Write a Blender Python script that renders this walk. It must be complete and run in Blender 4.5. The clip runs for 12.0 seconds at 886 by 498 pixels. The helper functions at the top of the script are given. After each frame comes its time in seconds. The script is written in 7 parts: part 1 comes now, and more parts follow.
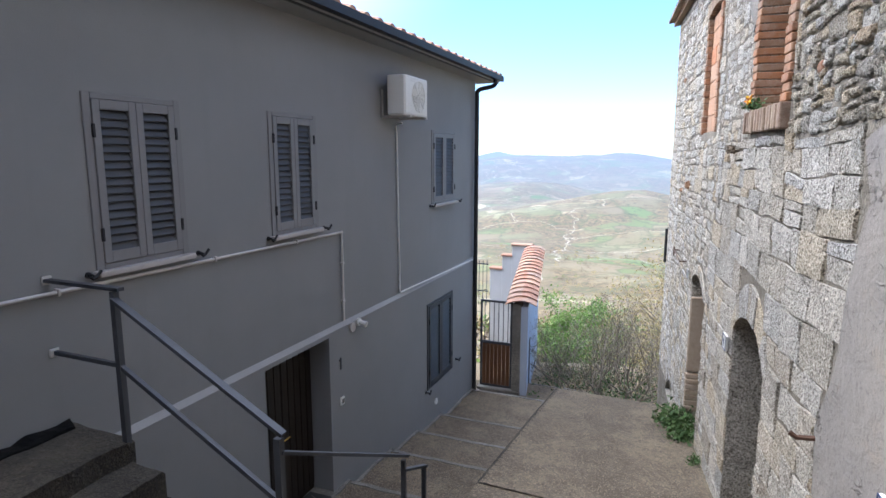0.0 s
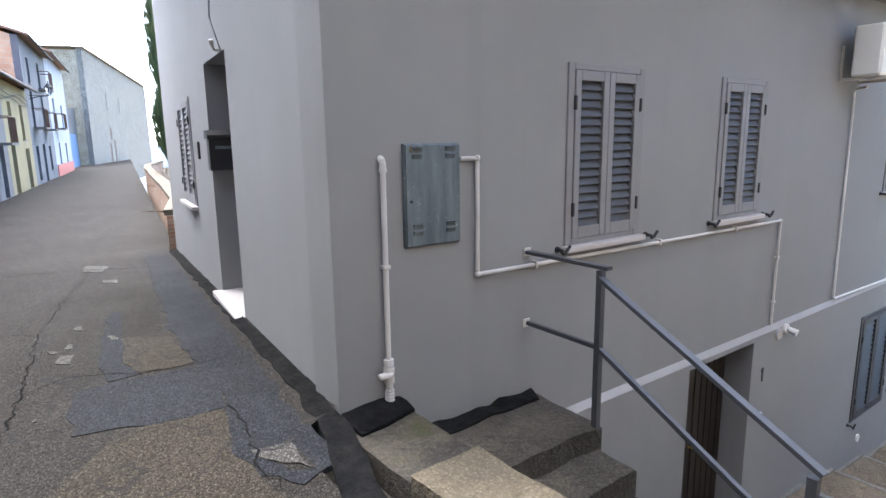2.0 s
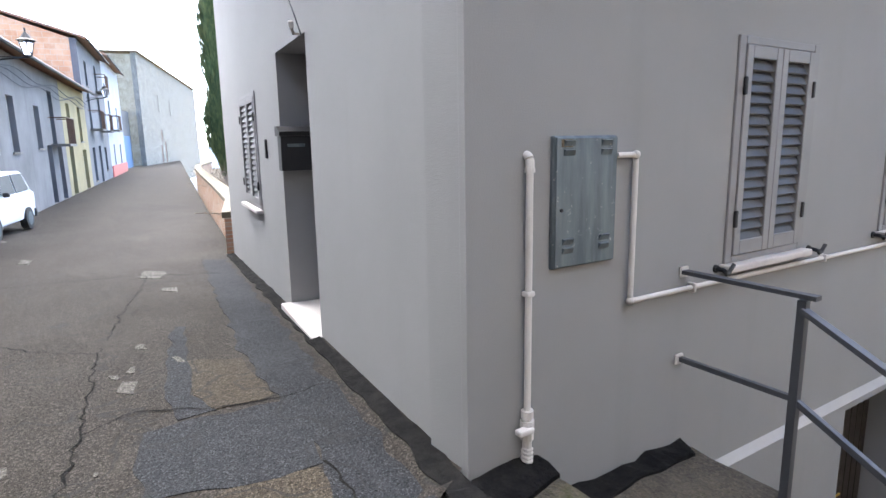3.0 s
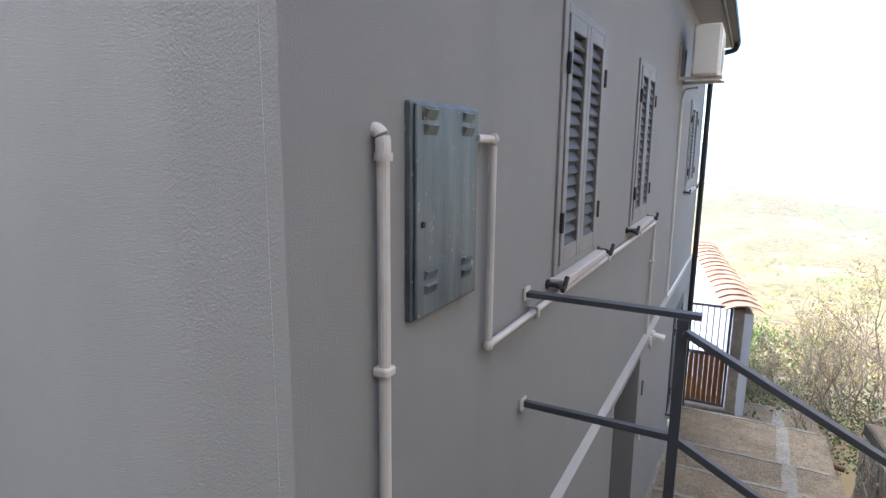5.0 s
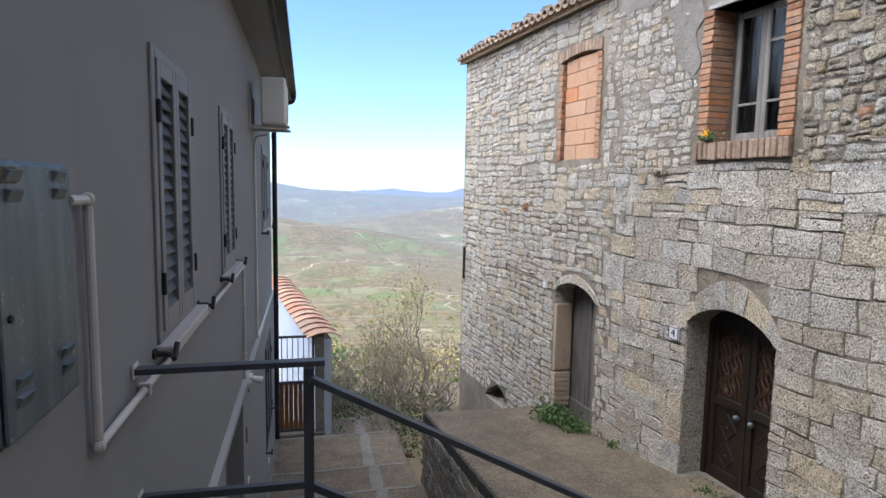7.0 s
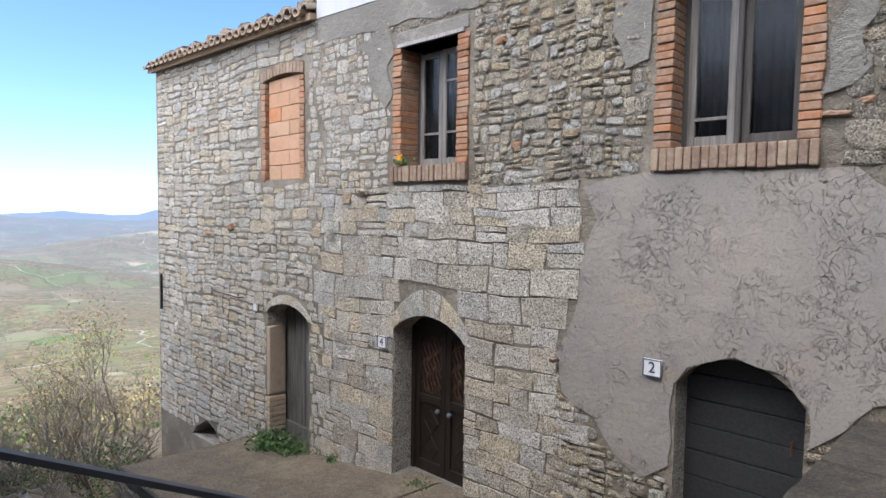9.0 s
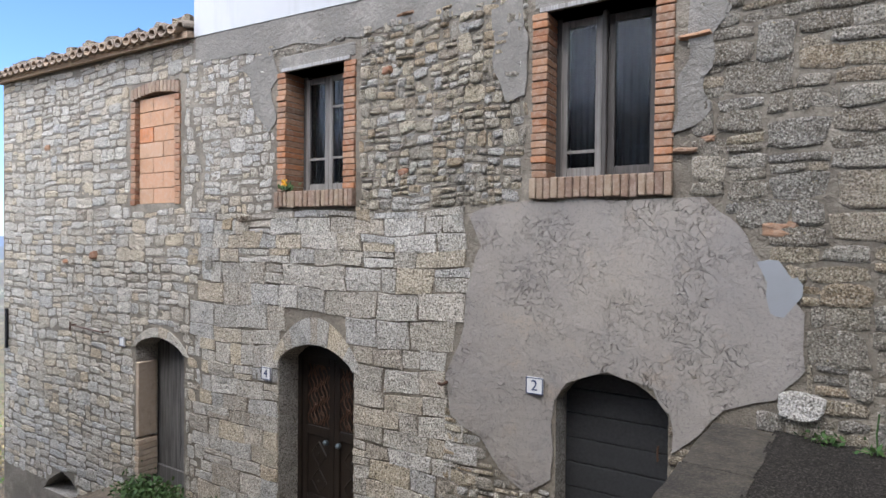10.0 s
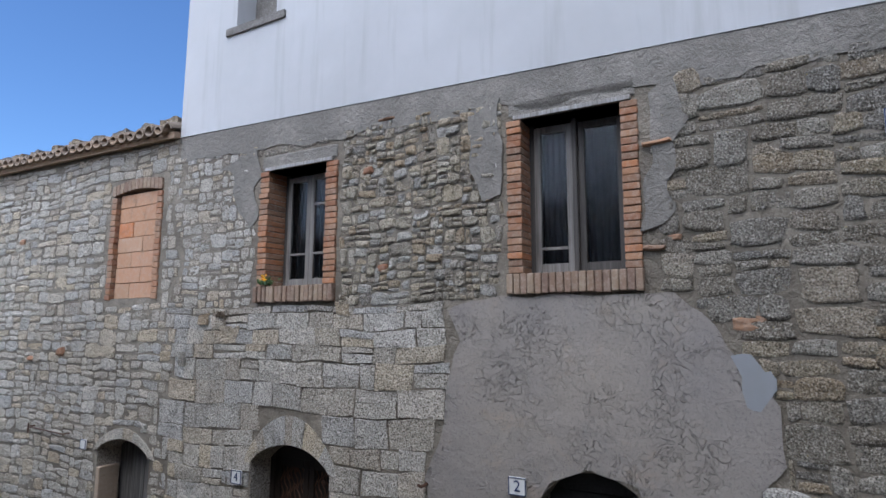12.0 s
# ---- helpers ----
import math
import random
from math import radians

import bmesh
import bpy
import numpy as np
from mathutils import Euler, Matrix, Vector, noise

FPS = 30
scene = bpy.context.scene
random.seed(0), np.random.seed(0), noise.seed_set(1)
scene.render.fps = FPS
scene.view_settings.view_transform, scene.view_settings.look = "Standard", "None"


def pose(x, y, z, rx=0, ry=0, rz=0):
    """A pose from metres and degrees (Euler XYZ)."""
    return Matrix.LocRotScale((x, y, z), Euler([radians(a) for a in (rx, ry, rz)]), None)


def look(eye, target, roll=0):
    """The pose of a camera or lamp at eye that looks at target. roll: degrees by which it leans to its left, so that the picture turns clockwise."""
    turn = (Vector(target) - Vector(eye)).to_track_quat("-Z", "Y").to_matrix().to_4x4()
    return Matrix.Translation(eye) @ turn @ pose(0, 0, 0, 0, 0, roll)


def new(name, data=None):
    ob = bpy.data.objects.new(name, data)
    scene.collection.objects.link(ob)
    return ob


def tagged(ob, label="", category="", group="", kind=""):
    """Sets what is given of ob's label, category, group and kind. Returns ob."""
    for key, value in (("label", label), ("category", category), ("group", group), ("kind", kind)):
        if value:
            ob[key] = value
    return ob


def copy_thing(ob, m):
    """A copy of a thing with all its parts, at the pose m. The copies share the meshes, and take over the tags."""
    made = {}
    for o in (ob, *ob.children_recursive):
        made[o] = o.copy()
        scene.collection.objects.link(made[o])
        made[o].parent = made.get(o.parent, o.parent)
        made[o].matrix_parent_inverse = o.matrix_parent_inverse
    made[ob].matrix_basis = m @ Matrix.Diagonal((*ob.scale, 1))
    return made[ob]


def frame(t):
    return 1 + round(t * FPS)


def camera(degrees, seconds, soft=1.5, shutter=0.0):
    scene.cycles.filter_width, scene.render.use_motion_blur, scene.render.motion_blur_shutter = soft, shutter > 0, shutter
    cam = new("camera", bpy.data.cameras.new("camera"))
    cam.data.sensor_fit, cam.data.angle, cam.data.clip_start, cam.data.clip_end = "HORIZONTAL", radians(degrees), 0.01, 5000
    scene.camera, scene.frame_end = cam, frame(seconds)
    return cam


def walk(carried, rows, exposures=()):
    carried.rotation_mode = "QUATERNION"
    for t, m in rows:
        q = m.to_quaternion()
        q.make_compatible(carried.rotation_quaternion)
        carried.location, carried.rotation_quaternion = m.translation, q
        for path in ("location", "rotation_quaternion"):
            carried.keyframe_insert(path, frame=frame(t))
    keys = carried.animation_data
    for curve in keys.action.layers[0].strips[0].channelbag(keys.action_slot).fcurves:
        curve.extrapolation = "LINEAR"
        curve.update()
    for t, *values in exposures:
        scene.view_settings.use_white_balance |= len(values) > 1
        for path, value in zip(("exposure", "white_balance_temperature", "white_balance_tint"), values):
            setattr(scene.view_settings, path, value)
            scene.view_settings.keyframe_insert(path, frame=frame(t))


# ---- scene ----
cam = camera(74.8, 12.0)
PATH = [
    (0, (0.013, -0.218, 1.474), (-0.723, 1.614, 1.154), 0.1),
    (0.5, (-0.081, -0.225, 1.456), (-1.028, 1.502, 1.112), 0.1),
    (1, (-0.374, -0.339, 1.445), (-1.575, 1.22, 1.088), -0.2),
    (1.5, (-0.697, -0.472, 1.435), (-2.129, 0.875, 1.068), -0.6),
    (2, (-1.082, -0.445, 1.397), (-2.671, 0.712, 1.028), -0.8),
    (2.5, (-1.526, -0.51, 1.379), (-3.208, 0.511, 1.021), -1.0),
    (4.5, (-3.009, -0.08, 1.29), (-4.26, 1.432, 0.905), -0.1),
    (5, (-3.127, 0.011, 1.271), (-4.04, 1.754, 0.909), 0.6),
    (5.5, (-3.218, 0.079, 1.286), (-3.773, 1.973, 0.963), 1.0),
    (6, (-3.32, 0.083, 1.323), (-3.523, 2.053, 1.044), 1.1),
    (6.5, (-3.324, 0.052, 1.339), (-3.183, 2.032, 1.095), 1.1),
    (7, (-3.307, 0.02, 1.341), (-2.847, 1.955, 1.127), 1.1),
    (7.5, (-3.287, 0.001, 1.34), (-2.544, 1.849, 1.16), 1.1),
    (9.5, (-3.356, -0.024, 1.315), (-1.89, 1.334, 1.225), 0.8),
    (10, (-3.369, -0.036, 1.326), (-1.778, 1.176, 1.293), 0.6),
    (10.5, (-3.39, -0.057, 1.354), (-1.706, 1.021, 1.4), 0.4),
    (11, (-3.401, -0.078, 1.363), (-1.685, 0.938, 1.512), 0.4),
    (11.5, (-3.423, -0.078, 1.371), (-1.734, 0.969, 1.599), 0.4),
    (12, (-3.439, -0.061, 1.368), (-1.818, 1.077, 1.644), 0.2),
]
EXPOSURES = [(0, 0.60, 6350, 10), (1.0, 0.86, 6200, 10), (1.5, 1.22, 6500, 10), (2.5, 1.88, 7000, 10), (4.5, 1.74, 7050, 10), (5.5, 1.05, 6900, 10), (6.5, 0.40, 6650, 10),
             (7.5, 0.28, 6650, 10), (9.5, 0.20, 6600, 10), (10.5, 0.12, 6500, 10), (11.2, -0.14, 6350, 10), (12, -0.46, 6100, 10)]
walk(cam, [(t, look(eye, target, roll)) for t, eye, target, roll in PATH], EXPOSURES)

# ---- world and sun ----
world = bpy.data.worlds.new("world")
scene.world = world
world.use_nodes = True
wn = world.node_tree
sky = wn.nodes.new("ShaderNodeTexSky")
sky.sky_type, sky.sun_disc = "NISHITA", False
VEIL = 26.0
SUN_ELEV, SUN_FROM = radians(54), Vector((-0.99, -0.10, 0)).normalized()
sky.sun_elevation = SUN_ELEV
sky.sun_rotation = math.atan2(SUN_FROM.x, SUN_FROM.y)
sky.air_density, sky.dust_density, sky.ozone_density = 1.0, 0.3, 2.0
sun_way = SUN_FROM * math.cos(SUN_ELEV) + Vector((0, 0, math.sin(SUN_ELEV)))
# thin bright veil of high cloud, broad and centred on the sun
coord = wn.nodes.new("ShaderNodeTexCoord")
dot = wn.nodes.new("ShaderNodeVectorMath")
dot.operation = "DOT_PRODUCT"
dot.inputs[1].default_value = sun_way
wn.links.new(coord.outputs["Generated"], dot.inputs[0])
veil = wn.nodes.new("ShaderNodeMapRange")
veil.interpolation_type = "SMOOTHSTEP"
veil.inputs[1].default_value, veil.inputs[2].default_value = 0.32, 1.0
veil.inputs[3].default_value, veil.inputs[4].default_value = 0.0, VEIL
wn.links.new(dot.outputs["Value"], veil.inputs[0])
tint = wn.nodes.new("ShaderNodeMix")
tint.data_type, tint.blend_type = "RGBA", "ADD"
tint.inputs[0].default_value = 1.0
white = wn.nodes.new("ShaderNodeVectorMath")
white.operation = "SCALE"
white.inputs[0].default_value = (0.98, 0.97, 0.97)
wn.links.new(veil.outputs[0], white.inputs["Scale"])
clear = wn.nodes.new("ShaderNodeVectorMath")
clear.operation = "MULTIPLY"
clear.inputs[1].default_value = (1.05, 1.35, 1.75)
wn.links.new(sky.outputs[0], clear.inputs[0])
wn.links.new(clear.outputs[0], tint.inputs[6])
wn.links.new(white.outputs[0], tint.inputs[7])
wn.links.new(tint.outputs[2], wn.nodes["Background"].inputs[0])
wn.nodes["Background"].inputs[1].default_value = 0.15
sun_data = bpy.data.lights.new("sun", "SUN")
sun_data.energy, sun_data.angle, sun_data.color = 1.1, radians(20), (1.0, 0.97, 0.93)
sun = new("sun", sun_data)
sun.matrix_world = look(sun_way * 60, (0, 0, 0))

# ---- materials ----


def material(name, build, rough=0.8, metal=0.0):
    m = bpy.data.materials.new(name)
    m.use_nodes = True
    t = m.node_tree
    b = t.nodes["Principled BSDF"]
    b.inputs["Roughness"].default_value = rough
    b.inputs["Metallic"].default_value = metal
    build(Nodes(t, b))
    return m


class Nodes:
    """Short hand for wiring one material."""

    def __init__(self, tree, bsdf):
        self.t, self.b = tree, bsdf
        self.pos = tree.nodes.new("ShaderNodeNewGeometry").outputs["Position"]

    def add(self, kind, **props):
        n = self.t.nodes.new(kind)
        for k, v in props.items():
            setattr(n, k, v)
        return n

    def link(self, a, b):
        self.t.links.new(a, b)

    def scaled(self, sx, sy, sz):
        n = self.add("ShaderNodeMapping")
        n.inputs["Scale"].default_value = (sx, sy, sz)
        self.link(self.pos, n.inputs["Vector"])
        return n.outputs[0]

    def noise(self, scale, detail=4, rough=0.55, vec=None, distortion=0.0):
        n = self.add("ShaderNodeTexNoise")
        n.inputs["Scale"].default_value, n.inputs["Detail"].default_value = scale, detail
        n.inputs["Roughness"].default_value = rough
        n.inputs["Distortion"].default_value = distortion
        self.link(vec or self.pos, n.inputs["Vector"])
        return n.outputs["Fac"]

    def voronoi(self, scale, feature="F1", vec=None):
        n = self.add("ShaderNodeTexVoronoi", feature=feature)
        n.inputs["Scale"].default_value = scale
        self.link(vec or self.pos, n.inputs["Vector"])
        return n

    def ramp(self, fac, *stops):
        n = self.add("ShaderNodeValToRGB")
        e = n.color_ramp.elements
        while len(e) < len(stops):
            e.new(0.5)
        for el, (p, c) in zip(e, stops):
            el.position = p
            el.color = (*c, 1) if len(c) == 3 else c
        self.link(fac, n.inputs[0])
        return n.outputs[0]

    def grey(self, fac, lo, hi):
        n = self.add("ShaderNodeMapRange")
        n.inputs[1].default_value, n.inputs[2].default_value = lo, hi
        self.link(fac, n.inputs[0])
        return n.outputs[0]

    def mix(self, fac, a, b, how="MIX"):
        n = self.add("ShaderNodeMix", data_type="RGBA", blend_type=how)
        ins = [i for i in n.inputs if i.enabled]
        for sock, v in zip(ins, (fac, a, b)):
            if isinstance(v, (int, float)):
                sock.default_value = v
            elif isinstance(v, tuple):
                sock.default_value = (*v, 1)
            else:
                self.link(v, sock)
        return [o for o in n.outputs if o.enabled][0]

    def color(self, c):
        if isinstance(c, tuple):
            self.b.inputs["Base Color"].default_value = (*c, 1)
        else:
            self.link(c, self.b.inputs["Base Color"])

    def bump(self, height, strength=0.3, dist=0.01):
        n = self.add("ShaderNodeBump")
        n.inputs["Strength"].default_value, n.inputs["Distance"].default_value = strength, dist
        self.link(height, n.inputs["Height"])
        old = self.b.inputs["Normal"].links
        if old:
            self.link(old[0].from_socket, n.inputs["Normal"])
        self.link(n.outputs[0], self.b.inputs["Normal"])

    def rough(self, fac, lo, hi):
        n = self.add("ShaderNodeMapRange")
        n.inputs[3].default_value, n.inputs[4].default_value = lo, hi
        self.link(fac, n.inputs[0])
        self.link(n.outputs[0], self.b.inputs["Roughness"])

    def rand(self, islands=False):
        if islands:
            return self.add("ShaderNodeNewGeometry").outputs["Random Per Island"]
        return self.add("ShaderNodeObjectInfo").outputs["Random"]


def stucco(base, dark, grain=0.5, stain=None, wavy=0.12):
    def build(n):
        big = n.noise(0.7, 5, 0.6)
        c = n.mix(n.grey(big, 0.3, 0.7), dark, base)
        streak = n.noise(1.0, 5, 0.6, n.scaled(5, 5, 0.35))
        c = n.mix(n.grey(streak, 0.55, 0.9), c, stain or dark)
        n.color(c)
        n.bump(n.noise(160, 3, 0.6), grain, 0.004)
        n.bump(n.noise(3, 4) if wavy < 0.5 else n.noise(6, 8, 0.62, None, 0.5), wavy, 0.02 if wavy < 0.5 else 0.05)
    return build


def stone(cols, islands, bump=1.0, scale=1.0):
    """Weathered limestone: a tint per stone, mottling, stains, pitting."""
    def build(n):
        r = n.rand(islands)
        k = len(cols) - 1
        c = n.ramp(r, *[(i / k, c) for i, c in enumerate(cols)])
        tone = n.noise(0.55, 4, 0.6)
        c = n.mix(n.grey(tone, 0.36, 0.26), c, n.mix(0.45, c, (0.52, 0.41, 0.25)))
        c = n.mix(n.grey(tone, 0.54, 0.70), c, n.mix(0.3, c, (0.33, 0.325, 0.315)))
        mott = n.noise(7 * scale, 6, 0.7)
        c = n.mix(n.grey(mott, 0.34, 0.70), n.mix(0.38, c, (0.17, 0.15, 0.12)), n.mix(0.22, c, (0.75, 0.72, 0.66)))
        grain = n.noise(70 * scale, 5, 0.7)
        c = n.mix(n.grey(grain, 0.38, 0.50), n.mix(0.85, c, (0.06, 0.05, 0.038)), c)
        c = n.mix(n.grey(grain, 0.53, 0.62), c, n.mix(0.45, c, (0.86, 0.80, 0.69)))
        stain = n.noise(1.5, 7, 0.7)
        c = n.mix(n.grey(stain, 0.58, 0.74), c, n.mix(0.6, c, (0.15, 0.14, 0.125)))
        c = n.mix(n.grey(n.noise(24, 4, 0.7), 0.66, 0.74), c, (0.40, 0.31, 0.15))
        n.color(c)
        n.bump(n.noise(22 * scale, 4, 0.6, None, 0.4), bump, 0.045)
        n.bump(n.noise(65 * scale, 4, 0.65), bump, 0.024)
    return build


def concrete(base, dark, moss=None, gritty=0.32):
    def build(n):
        big = n.noise(1.3, 6, 0.65)
        c = n.mix(n.grey(big, 0.40, 0.60), dark, base)
        c = n.mix(n.grey(n.noise(7, 6, 0.72), 0.46, 0.62), c, n.mix(0.75, c, dark))
        grit = n.voronoi(95)
        shade = n.add("ShaderNodeSeparateColor")
        n.link(grit.outputs["Color"], shade.inputs[0])
        c = n.mix(n.grey(shade.outputs[0], 0.55, 1.0), c, n.mix(gritty, c, tuple(min(0.7, 2.0 * k) for k in base)))
        c = n.mix(n.grey(shade.outputs[1], 0.6, 1.0), c, n.mix(gritty, c, tuple(0.4 * k for k in dark)))
        c = n.mix(n.grey(n.noise(45, 5, 0.75), 0.42, 0.56), n.mix(0.45, c, dark), c)
        if moss:
            c = n.mix(n.grey(n.noise(2.6, 6, 0.75), 0.58, 0.75), c, moss)
        n.color(c)
        n.bump(grit.outputs["Distance"], 0.6, 0.008)
        n.bump(n.noise(16, 3, 0.55, None, 0.8), 0.8, 0.03)
    return build


def asphalt(base, dark, wet=0.0):
    def build(n):
        c = n.mix(n.grey(n.noise(0.5, 6, 0.65), 0.35, 0.65), dark, base)
        v = n.voronoi(150)
        shade = n.add("ShaderNodeSeparateColor")
        n.link(v.outputs["Color"], shade.inputs[0])
        c = n.mix(n.grey(shade.outputs[0], 0.6, 1.0), c, tuple(min(0.5, 2.1 * k + 0.012) for k in base))
        c = n.mix(n.grey(shade.outputs[1], 0.45, 1.0), c, tuple(0.35 * k for k in dark))
        c = n.mix(n.grey(n.noise(2.3, 6, 0.7, n.scaled(0.3, 1.2, 1)), 0.58, 0.72), c, n.mix(0.5, c, tuple(1.8 * k for k in base)))
        crack = n.voronoi(0.55, "DISTANCE_TO_EDGE", None)
        warp = n.add("ShaderNodeVectorMath", operation="ADD")
        nv = n.add("ShaderNodeTexNoise")
        nv.inputs["Scale"].default_value = 2.2
        n.link(n.pos, nv.inputs["Vector"])
        n.link(n.pos, warp.inputs[0])
        n.link(nv.outputs["Color"], warp.inputs[1])
        n.link(warp.outputs[0], crack.inputs["Vector"])
        c = n.mix(n.grey(crack.outputs["Distance"], 0.0, 0.012), n.mix(0.75, c, (0.02, 0.02, 0.02)), c)
        n.color(c)
        n.rough(n.noise(1.1, 4), 0.80 - wet, 1.0 - wet)
        n.b.inputs["Specular IOR Level"].default_value = 0.12
        n.bump(v.outputs["Distance"], 0.7, 0.008)
        n.bump(n.noise(4, 4), 0.25, 0.03)
    return build


def bitumen(n):
    n.color(n.mix(n.grey(n.noise(9, 6, 0.7), 0.4, 0.65), (0.007, 0.007, 0.0075), (0.018, 0.017, 0.016)))
    n.b.inputs["Specular IOR Level"].default_value = 0.08
    n.bump(n.noise(45, 5, 0.7), 0.9, 0.02)
    n.bump(n.noise(9, 4, 0.6), 0.6, 0.03)


def trowelled(n):
    """Smooth brownish render with thin raised trowel ridges."""
    c = n.mix(n.grey(n.noise(0.9, 5, 0.6), 0.35, 0.65), (0.235, 0.21, 0.19), (0.30, 0.262, 0.222))
    c = n.mix(n.grey(n.noise(2.6, 6, 0.7), 0.56, 0.72), c, n.mix(0.5, c, (0.36, 0.27, 0.19)))
    c = n.mix(n.grey(n.noise(1.9, 6, 0.7, n.scaled(1, 1, 0.6)), 0.58, 0.74), c, n.mix(0.5, c, (0.17, 0.17, 0.17)))
    c = n.mix(n.grey(n.noise(50, 4, 0.7), 0.36, 0.46), n.mix(0.4, c, (0.10, 0.09, 0.08)), c)
    n.color(c)
    k = n.grey(n.noise(2.2, 3, 0.6), 0.47, 0.56)
    for scale, vec in ((5.0, n.scaled(1, 1, 1.6)), (7.5, n.scaled(1, 1.4, 1))):
        line = n.ramp(n.noise(scale, 2, 0.45, vec, 1.6), (0.478, (0, 0, 0)), (0.5, (1, 1, 1)), (0.508, (0, 0, 0)))
        n.bump(n.mix(k, (0.0, 0.0, 0.0), line), 0.8, 0.022)
    n.bump(n.noise(6, 7, 0.62, None, 0.4), 0.45, 0.05)
    n.bump(n.noise(120, 3, 0.6), 0.6, 0.004)


def paint(base, dirt=(0.2, 0.19, 0.17), amount=0.4, grain=0.08):
    def build(n):
        d = n.noise(7, 6, 0.7)
        n.color(n.mix(n.grey(d, 0.52, 0.85), base, n.mix(amount, base, dirt)))
        n.bump(n.noise(90, 3), grain, 0.003)
        n.rough(d, 0.48, 0.75)
    return build


def timber(base, dark, along="z", bump=0.5):
    def build(n):
        sc = {"z": (38, 38, 1.6), "x": (1.6, 38, 38), "y": (38, 1.6, 38)}[along]
        g = n.noise(1.0, 6, 0.65, n.scaled(*sc))
        c = n.mix(n.grey(g, 0.3, 0.72), dark, base)
        c = n.mix(n.grey(n.noise(3, 5, 0.6), 0.5, 0.8), c, n.mix(0.5, c, dark))
        n.color(n.mix(n.mix(0.4, n.rand(), n.rand()), c, n.mix(0.25, c, base)))
        n.bump(g, bump, 0.006)
    return build


def fired(cols, islands=False):
    """Brick and roof tile."""
    def build(n):
        k = len(cols) - 1
        c = n.ramp(n.rand(islands), *[(i / k, c) for i, c in enumerate(cols)])
        c = n.mix(n.grey(n.noise(20, 6, 0.7), 0.45, 0.8), c, n.mix(0.55, c, (0.5, 0.42, 0.34)))
        c = n.mix(n.grey(n.noise(7, 6, 0.7), 0.55, 0.75), c, n.mix(0.5, c, (0.1, 0.085, 0.07)))
        n.color(c)
        n.bump(n.noise(60, 5, 0.7), 0.6, 0.008)
    return build


def leafy(a, b):
    def build(n):
        n.color(n.mix(n.rand(True), a, b))
        n.b.inputs["Subsurface Weight"].default_value = 0.0
    return build


LIME = [(0.70, 0.635, 0.53), (0.48, 0.425, 0.345), (0.70, 0.56, 0.36), (0.42, 0.395, 0.355), (0.67, 0.61, 0.51), (0.58, 0.43, 0.25), (0.76, 0.71, 0.63), (0.44, 0.36, 0.265), (0.64, 0.58, 0.48), (0.53, 0.51, 0.48), (0.69, 0.61, 0.485)]
RUBBLE = [(0.62, 0.49, 0.30), (0.42, 0.35, 0.26), (0.72, 0.61, 0.43), (0.52, 0.35, 0.17), (0.32, 0.285, 0.24), (0.64, 0.52, 0.34), (0.74, 0.69, 0.60), (0.48, 0.45, 0.41)]
GREYR = [(0.21, 0.18, 0.14), (0.33, 0.28, 0.21), (0.14, 0.128, 0.11), (0.36, 0.24, 0.11), (0.44, 0.39, 0.31), (0.19, 0.145, 0.09), (0.28, 0.235, 0.17), (0.42, 0.31, 0.165)]
